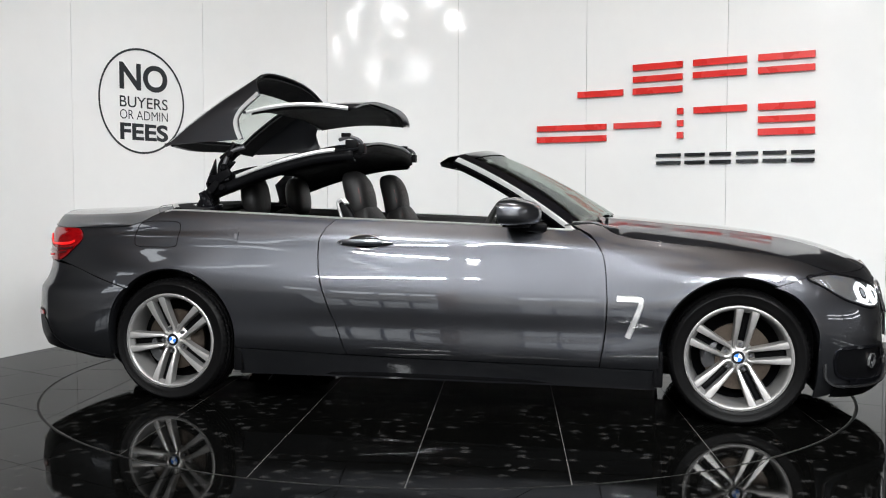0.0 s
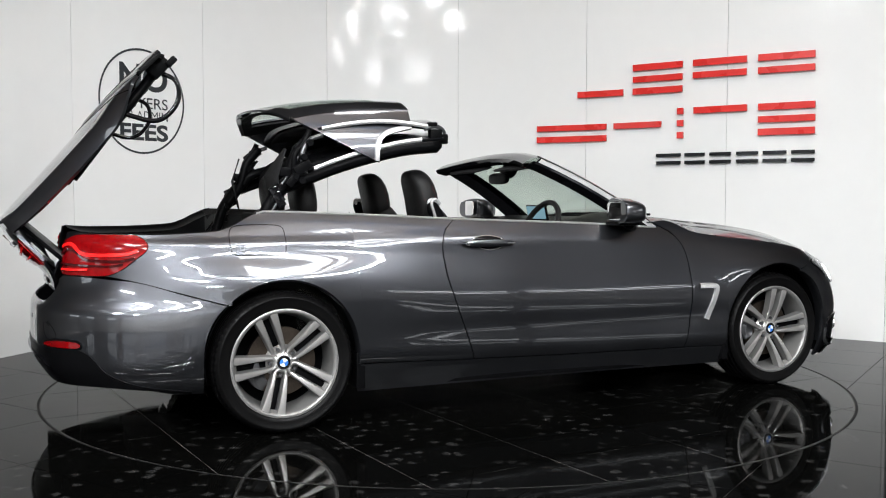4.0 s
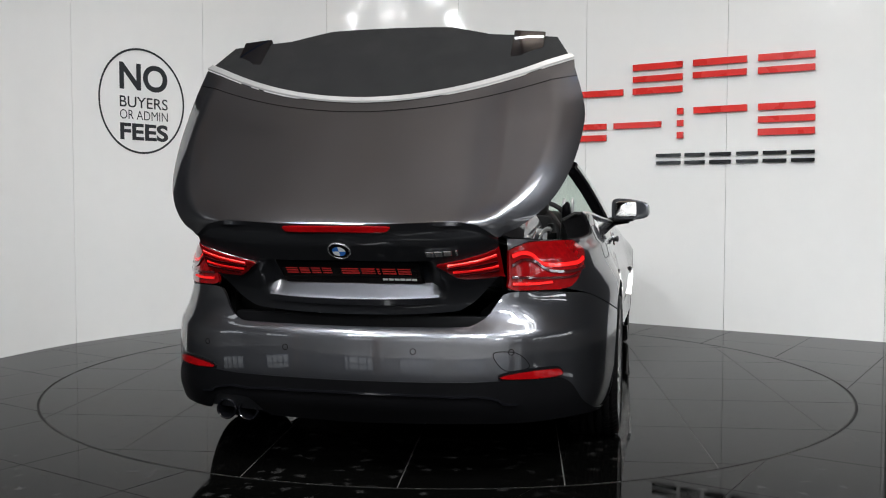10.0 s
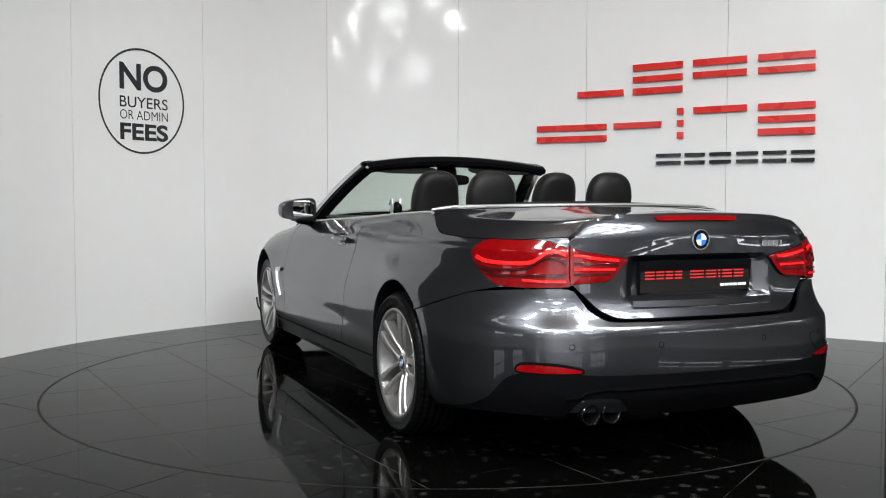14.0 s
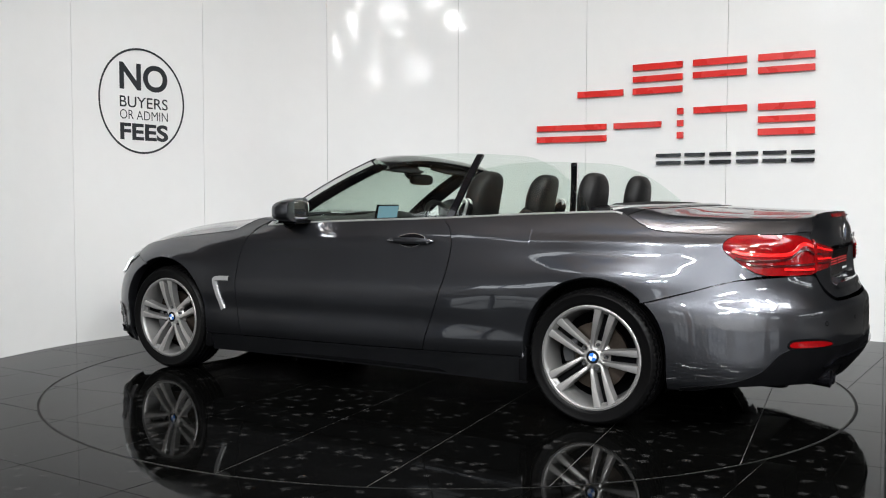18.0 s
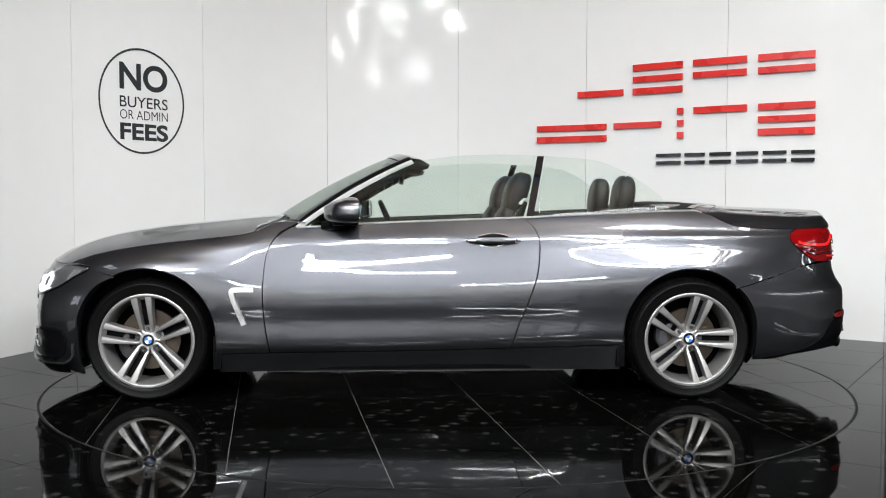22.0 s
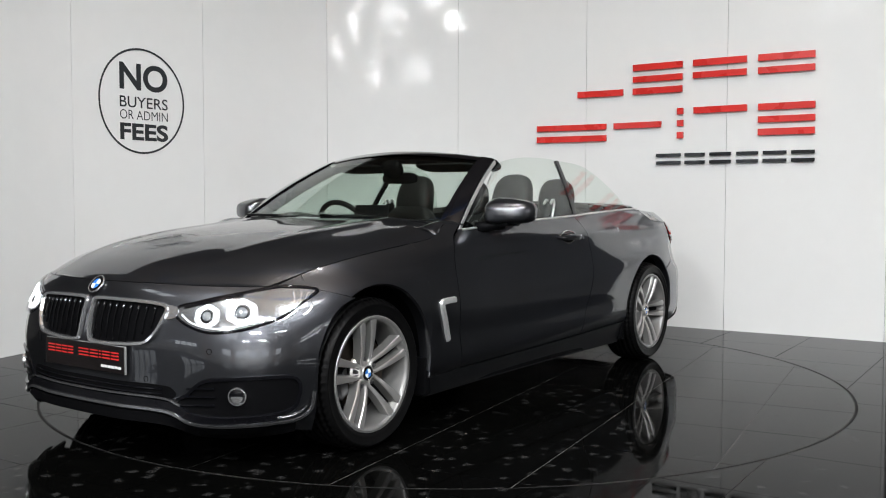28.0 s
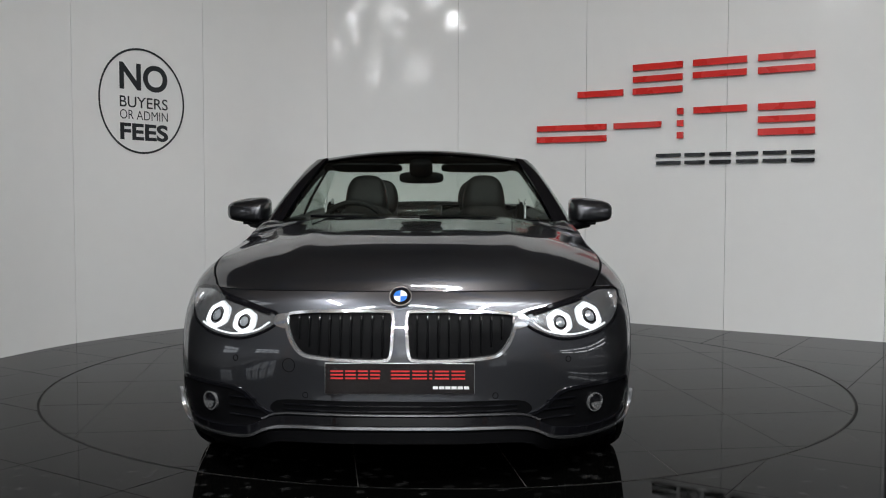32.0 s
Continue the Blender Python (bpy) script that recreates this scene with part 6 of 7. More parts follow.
    # high brake lamp
    def tail(s, z, out=0.0):
        if s > S_END:
            p = skin(2 * S_END - s, z, out)
            return Vector((p.x, -p.y, p.z))
        return skin(s, z, out)
    b3 = [(S_END - 0.196, 0.969), (S_END - 0.185, 0.979), (S_END, 0.983), (S_END + 0.185, 0.979), (S_END + 0.196, 0.969), (S_END + 0.17, 0.962), (S_END, 0.964), (S_END - 0.17, 0.962)]
    part("high_brake_lamp", decal(b3, 0.012, fn=tail), RED_LENS, LID, "red high brake lamp strip")
    roundel(LID, Matrix.Translation(skin(S_END, 0.888, 0.004)) @ Matrix.Rotation(radians(-90), 4, "Y") @ Matrix.Rotation(radians(-90), 4, "Z"), 0.041)
    # model badge as plain bars
    bm = bmesh.new()
    for k in range(4):
        box(bm, (0.004, 0.026 if k < 3 else 0.007, 0.024), Vector((skin(s_rear(0.318 + 0.031 * k), 0.868, 0.002).x, -(0.318 + 0.031 * k), 0.868)), bevel=0.001, seg=1)
    part("model_badge", bm, CHROME, LID)
    # rear plate
    bm = bmesh.new()
    xb = skin(S_END, 0.735).x + 0.040
    box(bm, (0.012, 0.532, 0.150), (xb, 0, 0.733), Euler((0, radians(-6), 0)).to_matrix(), bevel=0.003)
    plate = part("rear_plate", bm, TRIM, LID, "black show plate with plain red bars")
    plate_face(plate, xb - 0.008, 0.738, -1)
    part("plate_ledge", band([(S_END - 0.33, 0.652), (S_END, 0.650), (S_END + 0.33, 0.652)], 0.030, 0.006, fn=tail, closed=False, per=12, height=0.008), PAINT, LID)
    # tail lamps
    for sg in (1, -1):
        def side(s, z, out=0.0):
            p = skin(s, z, out)
            return Vector((p.x, sg * p.y, p.z))
        lo = [(s_of_x(-1.990), 0.836), (s_of_x(-2.000), 0.862), (s_of_x(-2.035), 0.881), (s_of_x(-2.08), 0.889), (s_rear(0.70), 0.889), (s_rear(0.64), 0.878), (s_rear(0.594), 0.862), (s_rear(0.587), 0.845), (s_rear(0.587), 0.76), (s_rear(0.591), 0.722), (s_rear(0.68), 0.716), (s_of_x(-2.17), 0.717), (s_of_x(-2.10), 0.742), (s_of_x(-2.05), 0.778), (s_of_x(-2.005), 0.812)]
        lamp = part("tail_lamp", decal(lo, 0.007, fn=side, dome=0.006), RED_LENS, CAR, "red tail lamp with dark light guides")
        c0, c1 = sum(a for a, b in lo) / len(lo), 0.805
        part("light_guide", band([(s_of_x(-2.04), 0.790), (s_of_x(-2.12), 0.778), (s_rear(0.74), 0.784), (s_rear(0.69), 0.818), (s_rear(0.645), 0.826), (s_rear(0.596), 0.806)], 0.012, 0.0175, fn=side, closed=False), RED_DARK, lamp)
        part("light_guide", band([(s_of_x(-2.09), 0.766), (s_of_x(-2.15), 0.757), (s_rear(0.70), 0.760), (s_rear(0.596), 0.764)], 0.010, 0.0165, fn=side, closed=False), RED_DARK, lamp)
        part("light_strip", band([(s_of_x(-2.03), 0.822), (s_of_x(-2.10), 0.806), (s_rear(0.73), 0.806), (s_rear(0.68), 0.842), (s_rear(0.640), 0.850), (s_rear(0.598), 0.838)], 0.016, 0.0165, fn=side, closed=False), RED_GLOW, lamp)
        part("light_strip", band([(s_rear(0.745), 0.742), (s_rear(0.68), 0.739), (s_rear(0.598), 0.740)], 0.010, 0.015, fn=side, closed=False), RED_GLOW, lamp)
        part("lamp_gasket", band(lo, 0.005, 0.004, fn=side), GLOSS, lamp)
        li = [(s_rear(0.580), 0.860), (s_rear(0.572), 0.858), (s_rear(0.52), 0.848), (s_rear(0.44), 0.835), (s_rear(0.350), 0.819), (s_rear(0.365), 0.798), (s_rear(0.41), 0.752), (s_rear(0.45), 0.738), (s_rear(0.572), 0.730), (s_rear(0.580), 0.732)]
        lamp = part("lid_lamp", decal(li, 0.008, fn=side, dome=0.004), RED_LENS, LID, "red lid lamp with dark light guides")
        for za, zb2, yb, mat, wd in ((0.806, 0.800, 0.385, RED_DARK, 0.010), (0.764, 0.766, 0.42, RED_DARK, 0.010), (0.836, 0.815, 0.385, RED_GLOW, 0.012), (0.784, 0.782, 0.40, RED_GLOW, 0.010)):
            part("light_guide", band([(s_rear(0.566), za), (s_rear(0.48), lerp(za, zb2, 0.6)), (s_rear(yb), zb2)], wd, 0.0135, fn=side, closed=False), mat, lamp)
        part("lamp_gasket", band(li, 0.005, 0.004, fn=side), GLOSS, lamp)


def build_tail():
    def tail(s, z, out=0.0):
        if s > S_END:
            p = skin(2 * S_END - s, z, out)
            return Vector((p.x, -p.y, p.z))
        return skin(s, z, out)
    # dark lower diffuser
    E = 2 * S_END
    low = hermite([(s_of_x(-1.80), 0.203), (s_of_x(-2.05), 0.235), (s_of_x(-2.2), 0.245), (S_END, 0.228)])
    top = [(s_of_x(-1.80), 0.212), (s_of_x(-2.02), 0.250), (s_rear(0.815), 0.300), (s_rear(0.765), 0.385), (s_rear(0.73), 0.404), (s_rear(0.60), 0.406), (s_rear(0.50), 0.402), (s_rear(0.42), 0.398), (S_END, 0.396)]
    rows = []
    f = hermite(top)
    other = []
    for s in spread(s_of_x(-1.81), S_END, 90):
        # a notch over the tailpipes on the left side alone
        y = skin(s, 0.25).y
        notch = 0.072 * math.exp(-((y - 0.459) / 0.105) ** 6) if x_at(s) < -2.1 else 0.0
        rows.append([tail(s, lerp(low(s) + notch, f(s), j / 10), 0.005) for j in range(11)])
        other.append([tail(s, lerp(low(s), f(s), j / 10), 0.005) for j in range(11)])
    rows += [[Vector((p.x, -p.y, p.z)) for p in r] for r in reversed(other[:-1])]
    part("diffuser", grid(rows, fold=0.01), TRIM, CAR, "satin black rear diffuser")
    lip = [(s_rear(0.60), 0.318), (s_rear(0.555), 0.322), (s_rear(0.53), 0.338), (s_rear(0.46), 0.350), (s_rear(0.39), 0.346), (s_rear(0.30), 0.350), (S_END, 0.352)]
    part("diffuser_edge", band(lip + [(E - a, b) for a, b in reversed(lip[:-1])], 0.010, 0.016, fn=tail, closed=False, per=8, height=0.012), GLOSS, CAR)
    for sg in (1, -1):
        def side(s, z, out=0.0):
            p = skin(s, z, out)
            return Vector((p.x, sg * p.y, p.z))
        r = [(s_rear(0.742), 0.423), (s_rear(0.728), 0.435), (s_rear(0.67), 0.437), (s_rear(0.61), 0.432), (s_rear(0.552), 0.420), (s_rear(0.55), 0.412), (s_rear(0.61), 0.409), (s_rear(0.70), 0.409), (s_rear(0.738), 0.412)]
        part("rear_reflector", decal(r, 0.008, fn=side), RED_LENS, CAR)
        part("reflector_surround", band(r, 0.020, 0.004, fn=side), TRIM, CAR)
    for y in (0.24, -0.24, 0.58, -0.58):
        s = s_at(0.505, y=abs(y), rear=True)
        part("parking_sensor", band(disc(s if y > 0 else E - s, 0.505, 0.010, 0), 0.003, 0.001, fn=tail, height=0.001, per=2), TRIM, CAR)
    # tow-eye cover on the right
    part("tow_cover", band([(E - s_rear(0.56), 0.44), (E - s_rear(0.52), 0.50), (E - s_rear(0.60), 0.50), (E - s_rear(0.64), 0.45)], 0.003, 0.0012, fn=tail, height=0.001), TRIM, CAR)
    for y in (0.503, 0.415):
        bm = bmesh.new()
        lathe(bm, [(0.030, 0.10), (0.037, 0.02), (0.040, 0.0), (0.037, -0.004), (0.033, 0.0), (0.032, 0.12), (0.0, 0.12)], 28, "X")
        placed(bm, pose(-2.372, y, 0.252))
        part("tailpipe", bm, GLOSS, CAR, "dark steel twin tailpipe")
    bm = bmesh.new()
    box(bm, (0.30, 0.30, 0.12), (-2.06, 0.46, 0.262), bevel=0.03)
    part("silencer", bm, TRIM, CAR)


build_nose()
build_flanks()
build_screen()
build_cabin()
build_lid()
build_tail()


# ---- side windows, which rise after the roof is stowed ----
def pane_y(z):
    return 0.792 - 0.40 * (z - 0.92) - 0.30 * max(0, z - 0.92) ** 2


def build_panes():
    door_top = hermite([(-0.615, 1.281), (-0.40, 1.290), (-0.24, 1.287), (0.04, 1.252), (0.35, 1.075), (0.61, 0.915)])
    quarter_top = hermite([(-1.335, 0.985), (-1.32, 1.020), (-1.22, 1.114), (-1.05, 1.214), (-0.886, 1.262), (-0.63, 1.280)])
    out = []
    for sg in (1, -1):
        for name, x0, x1, top in (("door_window", 0.60, -0.560, door_top), ("quarter_window", -0.600, -1.332, quarter_top)):
            rows = []
            for k in range(29):
                x = lerp(x0, x1, k / 28)
                zb, zt = belt(x) - 0.16, top(x)
                lean = (k / 28) if x1 > -0.7 else (1 - k / 28)
                rows.append([Vector((x - 0.25 * (z - 0.95) * lean, sg * pane_y(z), z)) for z in [lerp(zb, zt, j / 10) for j in range(11)]])
            g = part(name, grid(rows, thick=0.005, flip=sg < 0), GLASS, CAR, "green tinted frameless side window")
            g.visible_shadow = False
            if name == "door_window":
                rows = []
                for j in range(13):
                    z = lerp(belt(-0.6) - 0.10, 1.281, j / 12)
                    x = -0.560 - 0.25 * (z - 0.95)
                    rows.append([Vector((x + d, sg * (pane_y(z) + 0.004), z)) for d in (0.004, -0.034)])
                part("window_trim", grid(rows, thick=0.014, flip=sg > 0), GLOSS, g)
            out.append((g, sg, name))
    return out


PANES = build_panes()

# ---- folding roof ----
ROOF_REAR, ROOF_MID, ROOF_FRONT = new("roof_rear_panel"), new("roof_middle_panel"), new("roof_front_panel")
for _r in (ROOF_REAR, ROOF_MID, ROOF_FRONT):
    _r.parent = CAR


def shell(edge, centre, y, p, nu=24, nv=36):
    """A roof shell between its two side edges, edge(v) and centre(v) giving (x, z)."""
    rows = []
    for i in range(nu + 1):
        v = i / nu
        (xe, ze), (xc, zc) = edge(v), centre(v)
        row = []
        for j in range(nv + 1):
            u = j / nv
            k = 1 - (1 - u) ** p
            row.append(Vector((lerp(xe, xc, k), y * (1 - u), lerp(ze, zc, k))))
        rows.append(row + [Vector((q.x, -q.y, q.z)) for q in reversed(row[:-1])])
    return rows


def build_roof():
    # rear shell: crown, cheeks cut out for the side windows, rear window and silver surrounds
    roof_line = hermite([(-1.285, 1.405), (-1.10, 1.440), (-0.90, 1.462), (-0.668, 1.474)])
    tip = hermite([(-1.285, 1.402), (-1.05, 1.286), (-0.852, 1.190)])
    cut = hermite([(-0.846, 1.250), (-0.838, 1.290), (-0.815, 1.318), (-0.77, 1.337), (-0.668, 1.362)])
    rows = []
    for x in spread(-1.285, -0.852, 18) + spread(-0.846, -0.668, 12):
        zt, zb = roof_line(x), (tip(x) if x < -0.85 else cut(x))
        k = (x + 1.285) / 0.617
        xc = lerp(-1.40, -0.645, k)
        row = [Vector((x, 0.628 - 0.10 * ((z - 1.19) / 0.28) ** 2, z)) for z in [lerp(zb, zt - 0.012, j / 8) for j in range(9)]]
        y0 = row[-1].y
        for j in range(1, 22):
            u = j / 21
            row.append(Vector((lerp(x, xc, 1 - (1 - u) ** 2), y0 * (1 - u), lerp(zt - 0.012, zt + 0.062 + 0.012 * math.sin(math.pi * k), 1 - (1 - u) ** 3.4))))
        rows.append(row + [Vector((p.x, -p.y, p.z)) for p in reversed(row[:-1])])
    def framed(rr, i0, i1, c, thick):
        """The shell rr with an opening between its rows i0 and i1, c columns in from each side."""
        bm = bmesh.new()
        me = bpy.data.meshes.new("strip")
        for piece in (rr[:i0 + 1], [r[:c + 1] for r in rr[i0:i1 + 1]], [r[-c - 1:] for r in rr[i0:i1 + 1]], rr[i1:]):
            g = grid(piece, thick=thick, flip=True)
            g.to_mesh(me)
            bm.from_mesh(me)
            g.free()
        bpy.data.meshes.remove(me)
        return bm
    part("roof_skin", framed(rows, 3, len(rows) - 10, 13, 0.010), PAINT, ROOF_REAR)
    inner = [[p + Vector((0, 0, -0.020)) for p in r[9:-9]] for r in rows[1:-1]]
    part("roof_lining", framed(inner, 2, len(inner) - 9, 4, 0.010), FABRIC, ROOF_REAR)
    w = [[p + Vector((0, 0, 0.0015)) for p in r[12:-12]] for r in rows[2:-8]]
    glass = part("rear_window", grid(w, thick=0.004, flip=True), GLASS, ROOF_REAR, "green tinted heated rear window")
    glass.visible_shadow = False
    path = [(-0.668, 1.362), (-0.77, 1.337), (-0.812, 1.318), (-0.838, 1.290), (-0.848, 1.250), (-0.852, 1.197)]
    pts = spline([(x, z, 0) for x, z in path], 8)
    for sg in (1, -1):
        strip = []
        for i, p in enumerate(pts):
            t = (pts[min(i + 1, len(pts) - 1)] - pts[max(i - 1, 0)]).normalized()
            q = p + Vector((t.y, -t.x, 0)) * 0.026
            strip.append([Vector((c.x, sg * (0.632 - 0.10 * ((c.y - 1.19) / 0.28) ** 2 + o), c.y)) for c, o in ((p, -0.004), (p.lerp(q, 0.1), 0.003), (p.lerp(q, 0.9), 0.003), (q, -0.004))])
        part("window_surround", grid(strip, flip=sg < 0), SATIN, ROOF_REAR, "bright silver window surround")
    # middle shell
    rows = shell(lambda v: (lerp(-1.15, -0.53, v), 1.352 + 0.032 * math.sin(math.pi * v) + 0.02 * v), lambda v: (lerp(-1.17, -0.50, v), 1.405 + 0.035 * v), 0.600, 3.2, 16, 20)
    part("roof_skin", grid(rows, thick=0.012, flip=True), PAINT, ROOF_MID)
    inner = [[p + Vector((0, 0, -0.018)) for p in r[1:-1]] for r in rows[1:-1]]
    part("roof_lining", grid(inner, thick=0.012, flip=True), FABRIC, ROOF_MID)
    for sg in (1, -1):
        rows = [[Vector((lerp(-1.13, -0.56, k / 16), sg * (0.602 + o), 1.352 + 0.032 * math.sin(math.pi * k / 16) + 0.02 * k / 16 + h)) for o, h in ((0.0, -0.014), (0.004, -0.004), (0.002, 0.006))] for k in range(17)]
        part("roof_trim", grid(rows, thick=0.004, flip=sg > 0), SATIN, ROOF_MID)
    # front shell, lowest of the stack
    arc = hermite([(0.0, 1.150), (0.25, 1.215), (0.5, 1.265), (0.75, 1.302), (1.0, 1.318)])
    rows = shell(lambda v: (lerp(-1.20, -0.50, v), arc(v)), lambda v: (lerp(-1.16, -0.47, v), arc(v) + 0.055 + 0.03 * (1 - v)), 0.605, 3.0, 16, 20)
    part("roof_skin", grid(rows, thick=0.012, flip=True), PAINT, ROOF_FRONT)
    inner = [[p + Vector((0, 0, -0.020)) for p in r[1:-1]] for r in rows]
    part("roof_lining", grid(inner, thick=0.035, flip=True), FABRIC, ROOF_FRONT)
    for sg in (1, -1):
        rows = [[Vector((lerp(-1.175, -0.62, k / 16), sg * (0.607 + o), arc(lerp(0.036, 0.83, k / 16)) + h)) for o, h in ((0.0, -0.012), (0.004, -0.004), (0.002, 0.010))] for k in range(17)]
        part("roof_trim", grid(rows, thick=0.004, flip=sg > 0), SATIN, ROOF_FRONT)
        rows = [[Vector((lerp(-1.30, -0.52, k / 16), sg * y, arc(lerp(-0.14, 0.97, k / 16)) - d)) for y, d in ((0.600, 0.014), (0.606, 0.045), (0.560, 0.060))] for k in range(17)]
        part("seal_rail", grid(rows, thick=0.012, flip=sg > 0), TRIM, ROOF_FRONT)
        # latch block at the front end
        bm = bmesh.new()
        box(bm, (0.065, 0.045, 0.055), (-0.535, sg * 0.575, 1.335), bevel=0.008)
        box(bm, (0.05, 0.05, 0.05), (-0.490, sg * 0.560, 1.315), bevel=0.008)
        box(bm, (0.05, 0.025, 0.022), (-0.56, sg * 0.60, 1.385), bevel=0.006)
        part("latch_block", bm, TRIM, ROOF_FRONT)
        bm = bmesh.new()
        tube(bm, spline([(-0.60, sg * 0.59, 1.36), (-0.54, sg * 0.60, 1.375), (-0.49, sg * 0.58, 1.355), (-0.475, sg * 0.56, 1.31)], 6), 0.010, 6)
        part("latch_lever", bm, ALLOY_DARK, ROOF_FRONT)
        # linkage arms
        arms = [[(-1.27, 0.60, 1.12), (-1.265, 0.60, 1.22), (-1.22, 0.60, 1.28), (-1.19, 0.59, 1.34)],
                [(-1.22, 0.62, 1.14), (-1.235, 0.62, 1.22), (-1.20, 0.61, 1.29), (-1.13, 0.60, 1.32)],
                [(-1.28, 0.57, 1.10), (-1.24, 0.56, 1.15), (-1.16, 0.55, 1.18), (-1.05, 0.55, 1.20)]]
        for k, a in enumerate(arms):
            bm = bmesh.new()
            tube(bm, spline([(x, sg * y, z) for x, y, z in a], 8), (0.015, 0.012, 0.026)[k], 8)
            part("linkage_arm", bm, (TRIM, ALLOY_DARK, TRIM)[k], ROOF_FRONT)
        for x, z in ((-1.27, 1.12), (-1.24, 1.10), (-1.23, 1.21), (-1.20, 1.28)):
            bm = bmesh.new()
            lathe(bm, [(0.0, 0.016), (0.014, 0.016), (0.018, 0.010), (0.018, -0.010), (0.0, -0.010)], 12)
            placed(bm, pose(x, sg * 0.632, z, 0, 0, 0 if sg > 0 else 180))
            part("pivot", bm, TRIM, ROOF_FRONT)
        bm = bmesh.new()
        box(bm, (0.09, 0.03, 0.05), (-1.235, sg * 0.625, 1.165), Euler((0, radians(-35), 0)).to_matrix(), 0.01)
        box(bm, (0.06, 0.03, 0.04), (-1.29, sg * 0.63, 1.10), Euler((0, radians(-50), 0)).to_matrix(), 0.01)
        part("hinge_block", bm, TRIM, ROOF_FRONT)
        bm = grid([[Vector((-1.30, sg * 0.585, 1.25)), Vector((-1.305, sg * 0.57, 1.255))], [Vector((-1.345, sg * 0.60, 1.12)), Vector((-1.37, sg * 0.42, 1.13))], [Vector((-1.32, sg * 0.57, 0.98)), Vector((-1.33, sg * 0.45, 0.95))]], thick=0.006)
        part("fabric_flap", bm, FABRIC, ROOF_FRONT)


build_roof()


# ---- arms that carry the folded roof into the boot ----
ARM = 0.3685
ARM_FOOT = (-1.52, 0.78)
ARM_HEAD = Vector((-1.19, 0, 1.30))


def build_arms():
    out = []
    for sg in (1, -1):
        for name, r in (("roof_lower_arm", 0.030), ("roof_upper_arm", 0.026)):
            bm = bmesh.new()
            tube(bm, spline([(0, 0, 0), (0.018, 0, 0.10), (-0.010, 0, 0.24), (0, 0, ARM)], 6), [r * 1.2] + [r] * 17 + [r * 1.15], 8)
            arm = part(name, bm, TRIM, CAR, "black steel roof arm with bright rods")
            for dx, dy, rr, z0, z1 in ((0.034, 0.016, 0.008, 0.02, 0.33), (-0.030, 0.020, 0.007, 0.05, 0.35), (0.012, 0.030, 0.006, 0.0, 0.30)):
                bm = bmesh.new()
                tube(bm, spline([(dx, sg * dy, z0), (dx * 0.4, sg * dy, (z0 + z1) / 2), (dx, sg * dy, z1)], 6), rr, 6)
                part("rod", bm, TRIM if rr > 0.0065 else ALLOY_DARK, arm)
            for z in (0.0, 0.12, 0.25, ARM):
                bm = bmesh.new()
                lathe(bm, [(0.0, 0.030), (0.013, 0.030), (0.018, 0.024), (0.018, -0.020), (0.0, -0.020)], 12)
                placed(bm, pose(0, 0, z, 0, 0, 0 if sg > 0 else 180))
                part("pivot", bm, TRIM, arm)
            for z, tl in ((0.07, 20), (0.19, -25), (0.31, 35)):
                bm = bmesh.new()
                box(bm, (0.075, 0.026, 0.044), (0.012, sg * 0.024, z), Euler((0, radians(tl), 0)).to_matrix(), 0.007)
                part("bracket", bm, GLOSS if tl > 25 else TRIM, arm)
            out.append((arm, sg, name))
    return out


ROOF_ARMS = build_arms()


# ---- what moves ----
SPIN = [(0.0, -11.87), (3.5, 19.12), (5.5, 36.6), (8.0, 59.5), (11.0, 86.3), (14.5, 117.55), (16.5, 135.6), (19.0, 157.5), (22.0, 182.8), (25.5, 213.3), (27.5, 230.95), (29.5, 248.2), (31.5, 265.9), (32.0, 269.45)]


def swing(deg, dx, dz, px, pz):
    """A turn in the car's upright plane about (px, pz), front end up, and a shift."""
    return pose(px + dx, 0, pz + dz, 0, -deg, 0) @ pose(-px, 0, -pz)


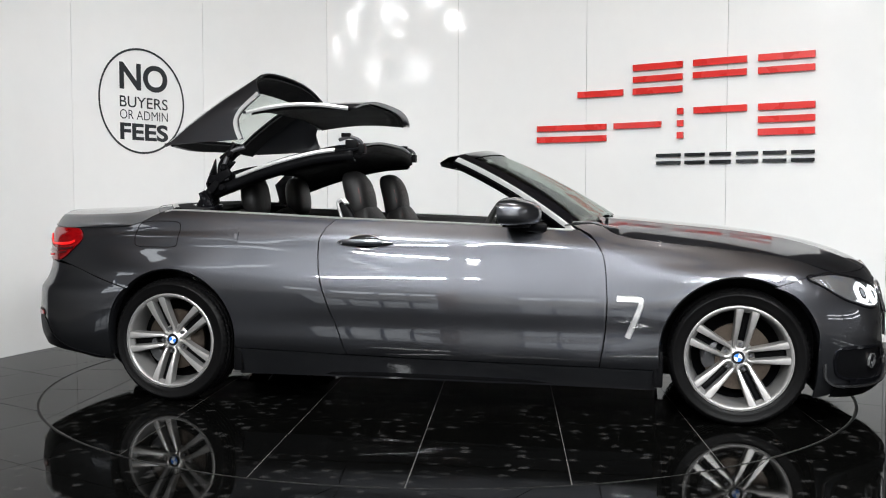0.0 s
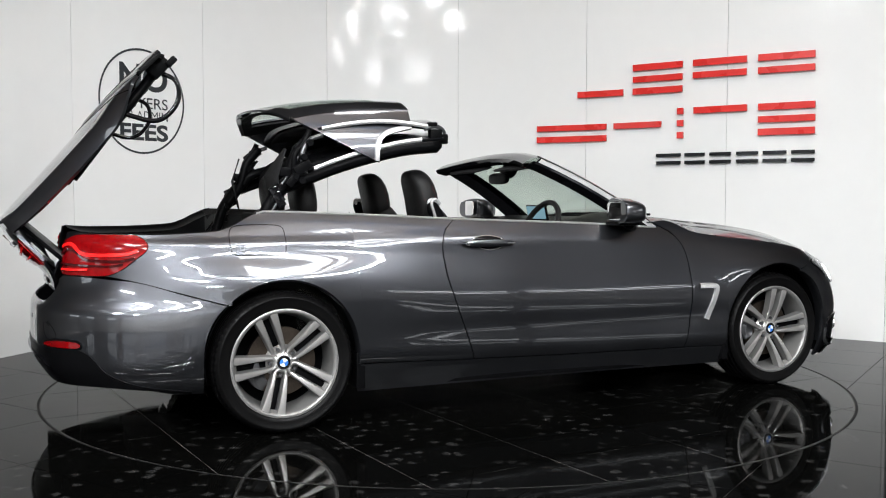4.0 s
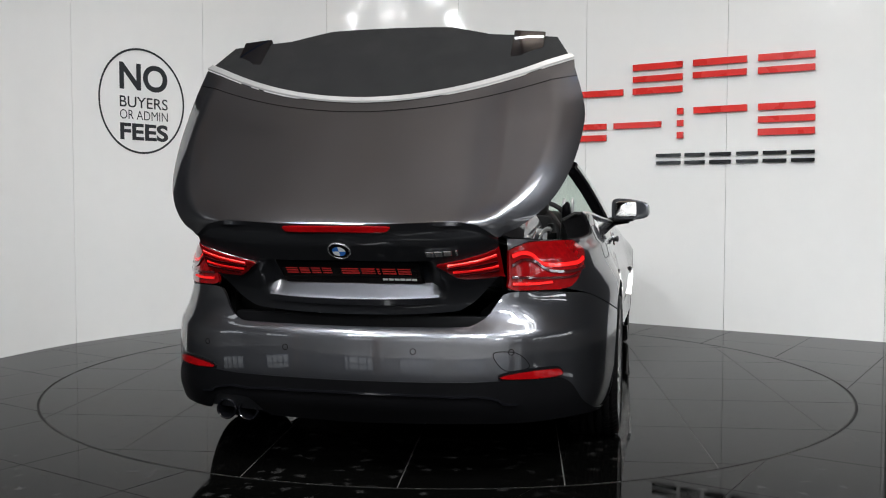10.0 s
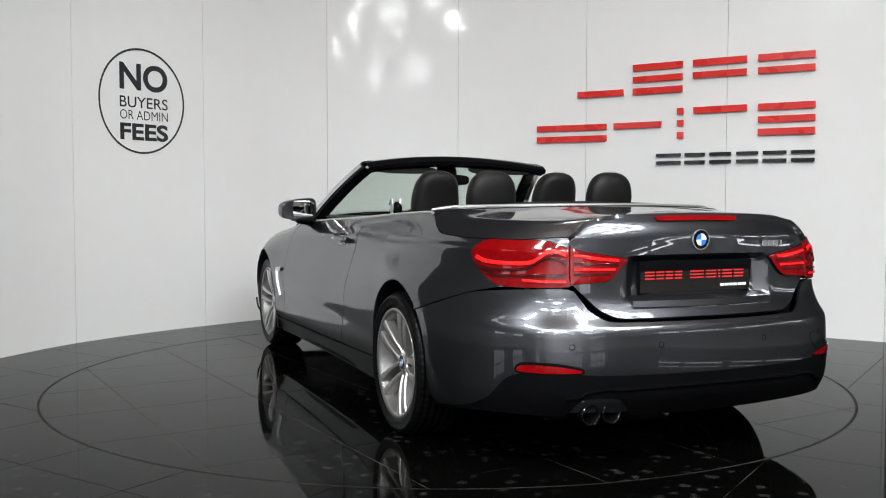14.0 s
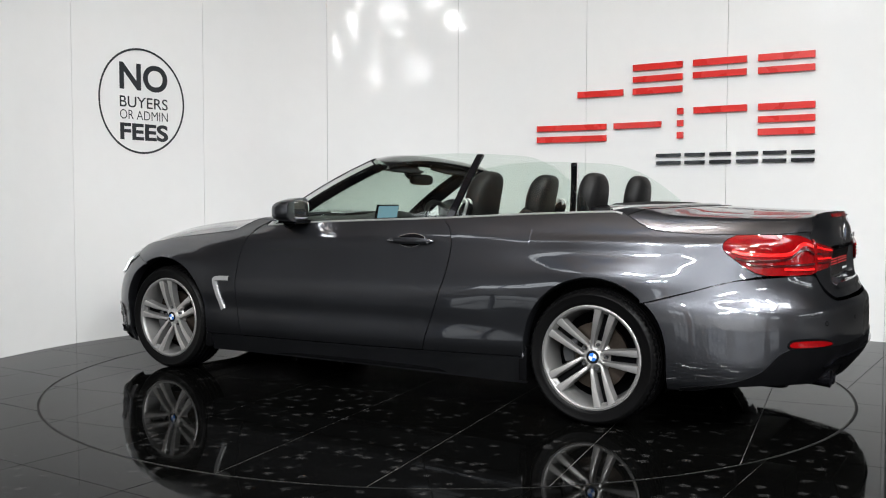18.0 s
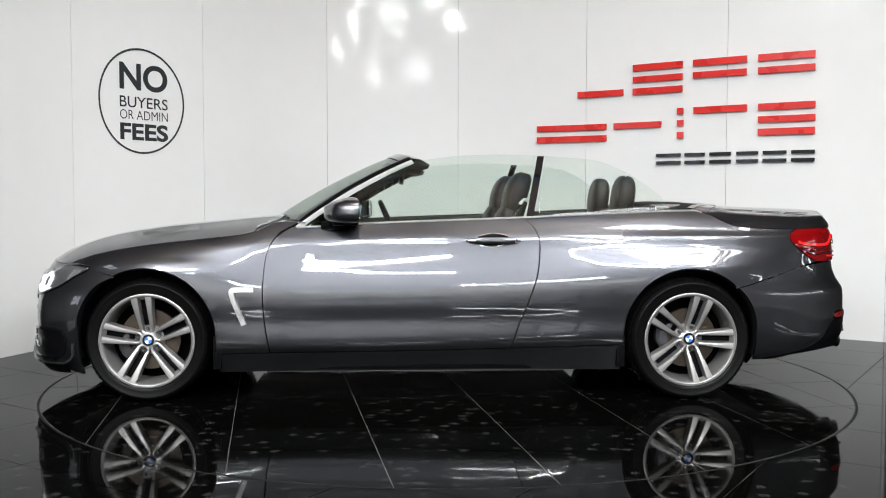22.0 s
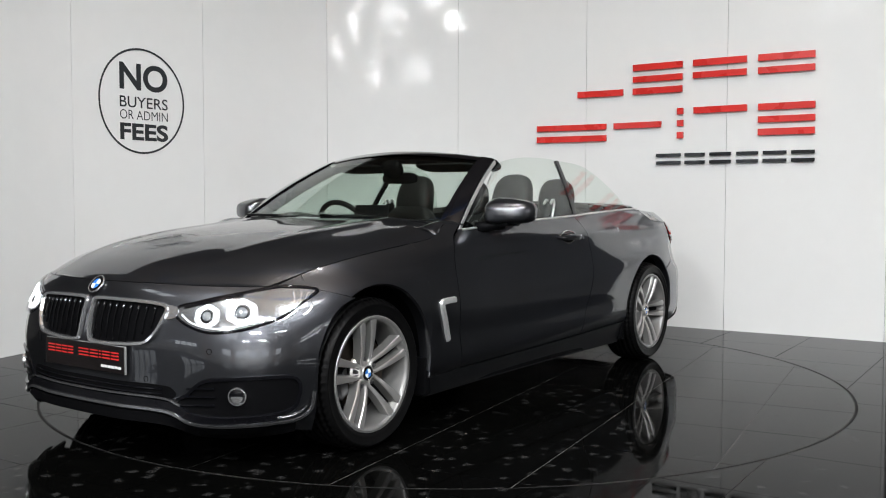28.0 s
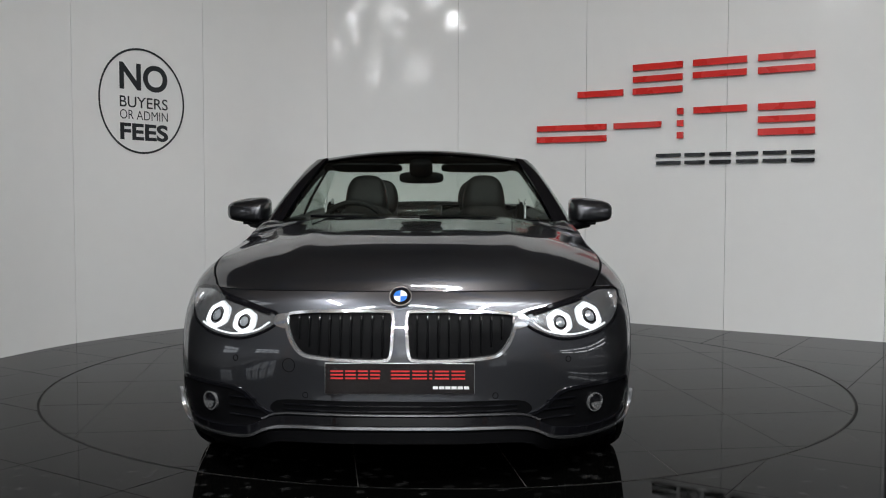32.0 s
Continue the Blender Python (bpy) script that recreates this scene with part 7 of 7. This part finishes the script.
def motions():
    walk(TURNTABLE, [(t, pose(0, 0, 0, 0, 0, a)) for t, a in SPIN])
    walk(CAR, [(t, pose(0, 0, 0, 0, 0, a) @ pose(0.1703, -0.1415, 0)) for t, a in SPIN])
    lid = [(0.0, 0, 0, 0), (1.0, 0, 0, 0), (1.25, 4, -0.03, 0), (1.5, 11.3, -0.055, -0.015), (2.0, 17.5, -0.11, -0.012), (2.5, 25, -0.165, -0.01), (3.0, 37, -0.215, -0.04), (3.5, 46, -0.25, -0.05),
           (4.2, 47.5, -0.255, -0.05), (6.0, 47.5, -0.255, -0.045), (8.0, 46, -0.25, -0.03), (10.1, 46, -0.25, -0.03), (10.5, 38, -0.215, -0.02), (11.0, 26.5, -0.15, 0.0), (11.5, 18, -0.10, 0.0), (12.0, 8.6, -0.03, 0.0), (12.4, 0.6, 0, 0), (12.5, 0, 0, 0), (32.0, 0, 0, 0)]
    walk(LID, [(t, swing(a, dx, dz, -2.315, 0.974)) for t, a, dx, dz in lid])
    stow = [(3.5, 0, 0.012, 0.0), (4.3, 1, -0.03, 0.06), (5.5, 3, -0.132, 0.164), (6.0, 3, -0.211, 0.198), (6.5, 4.5, -0.29, 0.195), (7.0, 6, -0.359, 0.172), (7.5, 10, -0.390, 0.093), (8.0, 12, -0.431, 0.014), (8.5, 13, -0.456, -0.096), (9.0, 13, -0.445, -0.232),
            (9.5, 9, -0.50, -0.40), (10.0, 4, -0.72, -0.52), (10.4, 0, -0.86, -0.56), (32.0, 0, -0.86, -0.56)]
    rear = [(0.0, 28.5, -0.10, -0.062), (0.5, 24.5, -0.07, -0.02), (1.0, 20, 0.0, -0.014), (1.5, 11, 0.01, -0.01), (2.0, 0, 0, 0)]
    mid = [(0.0, -1.0, 0.012, 0.165), (0.5, -2.4, 0.0, 0.115), (1.0, -1.3, -0.015, 0.05), (1.5, 0, 0, 0), (2.0, 0, 0.02, -0.01)]
    front = [(0.0, -1.0, 0, 0.01), (1.0, 0, 0, 0), (2.0, 0, 0.02, 0)]
    for ob, first in ((ROOF_REAR, rear), (ROOF_MID, mid), (ROOF_FRONT, front)):
        walk(ob, [(t, swing(a, dx, dz, -1.40, 0.98)) for t, a, dx, dz in first + stow])
    for arm, sg, name in ROOF_ARMS:
        rows = []
        for t, a, dx, dz in front + stow:
            h = swing(a, dx, dz, -1.40, 0.98) @ ARM_HEAD
            vx, vz = h.x - ARM_FOOT[0], h.z - ARM_FOOT[1]
            bend = 0.0
            aim = math.atan2(vx, vz)
            if name == "roof_lower_arm":
                rows.append((t, pose(ARM_FOOT[0], sg * 0.575, ARM_FOOT[1], 0, math.degrees(aim + bend), 0)))
            else:
                rows.append((t, pose(h.x, sg * 0.565, h.z, 0, math.degrees(aim - bend) + 180, 0)))
        walk(arm, rows)
    for g, sg, name in PANES:
        if name == "door_window":
            drop = [(0.0, 1.0), (15.2, 1.0), (16.5, 0.17), (17.0, 0.05), (17.4, 0.0), (32.0, 0.0)]
        else:
            drop = [(0.0, 1.0), (15.6, 1.0), (16.5, 0.55), (17.0, 0.20), (17.5, 0.05), (18.0, 0.0), (32.0, 0.0)]
        walk(g, [(t, pose(0, sg * (0.785 + 0.035 * k), 0.94 - 0.37 * k, -sg * 17 * min(1, k * 1.2), 0, 0) @ pose(0, -sg * 0.785, -0.94)) for t, k in drop])


motions()
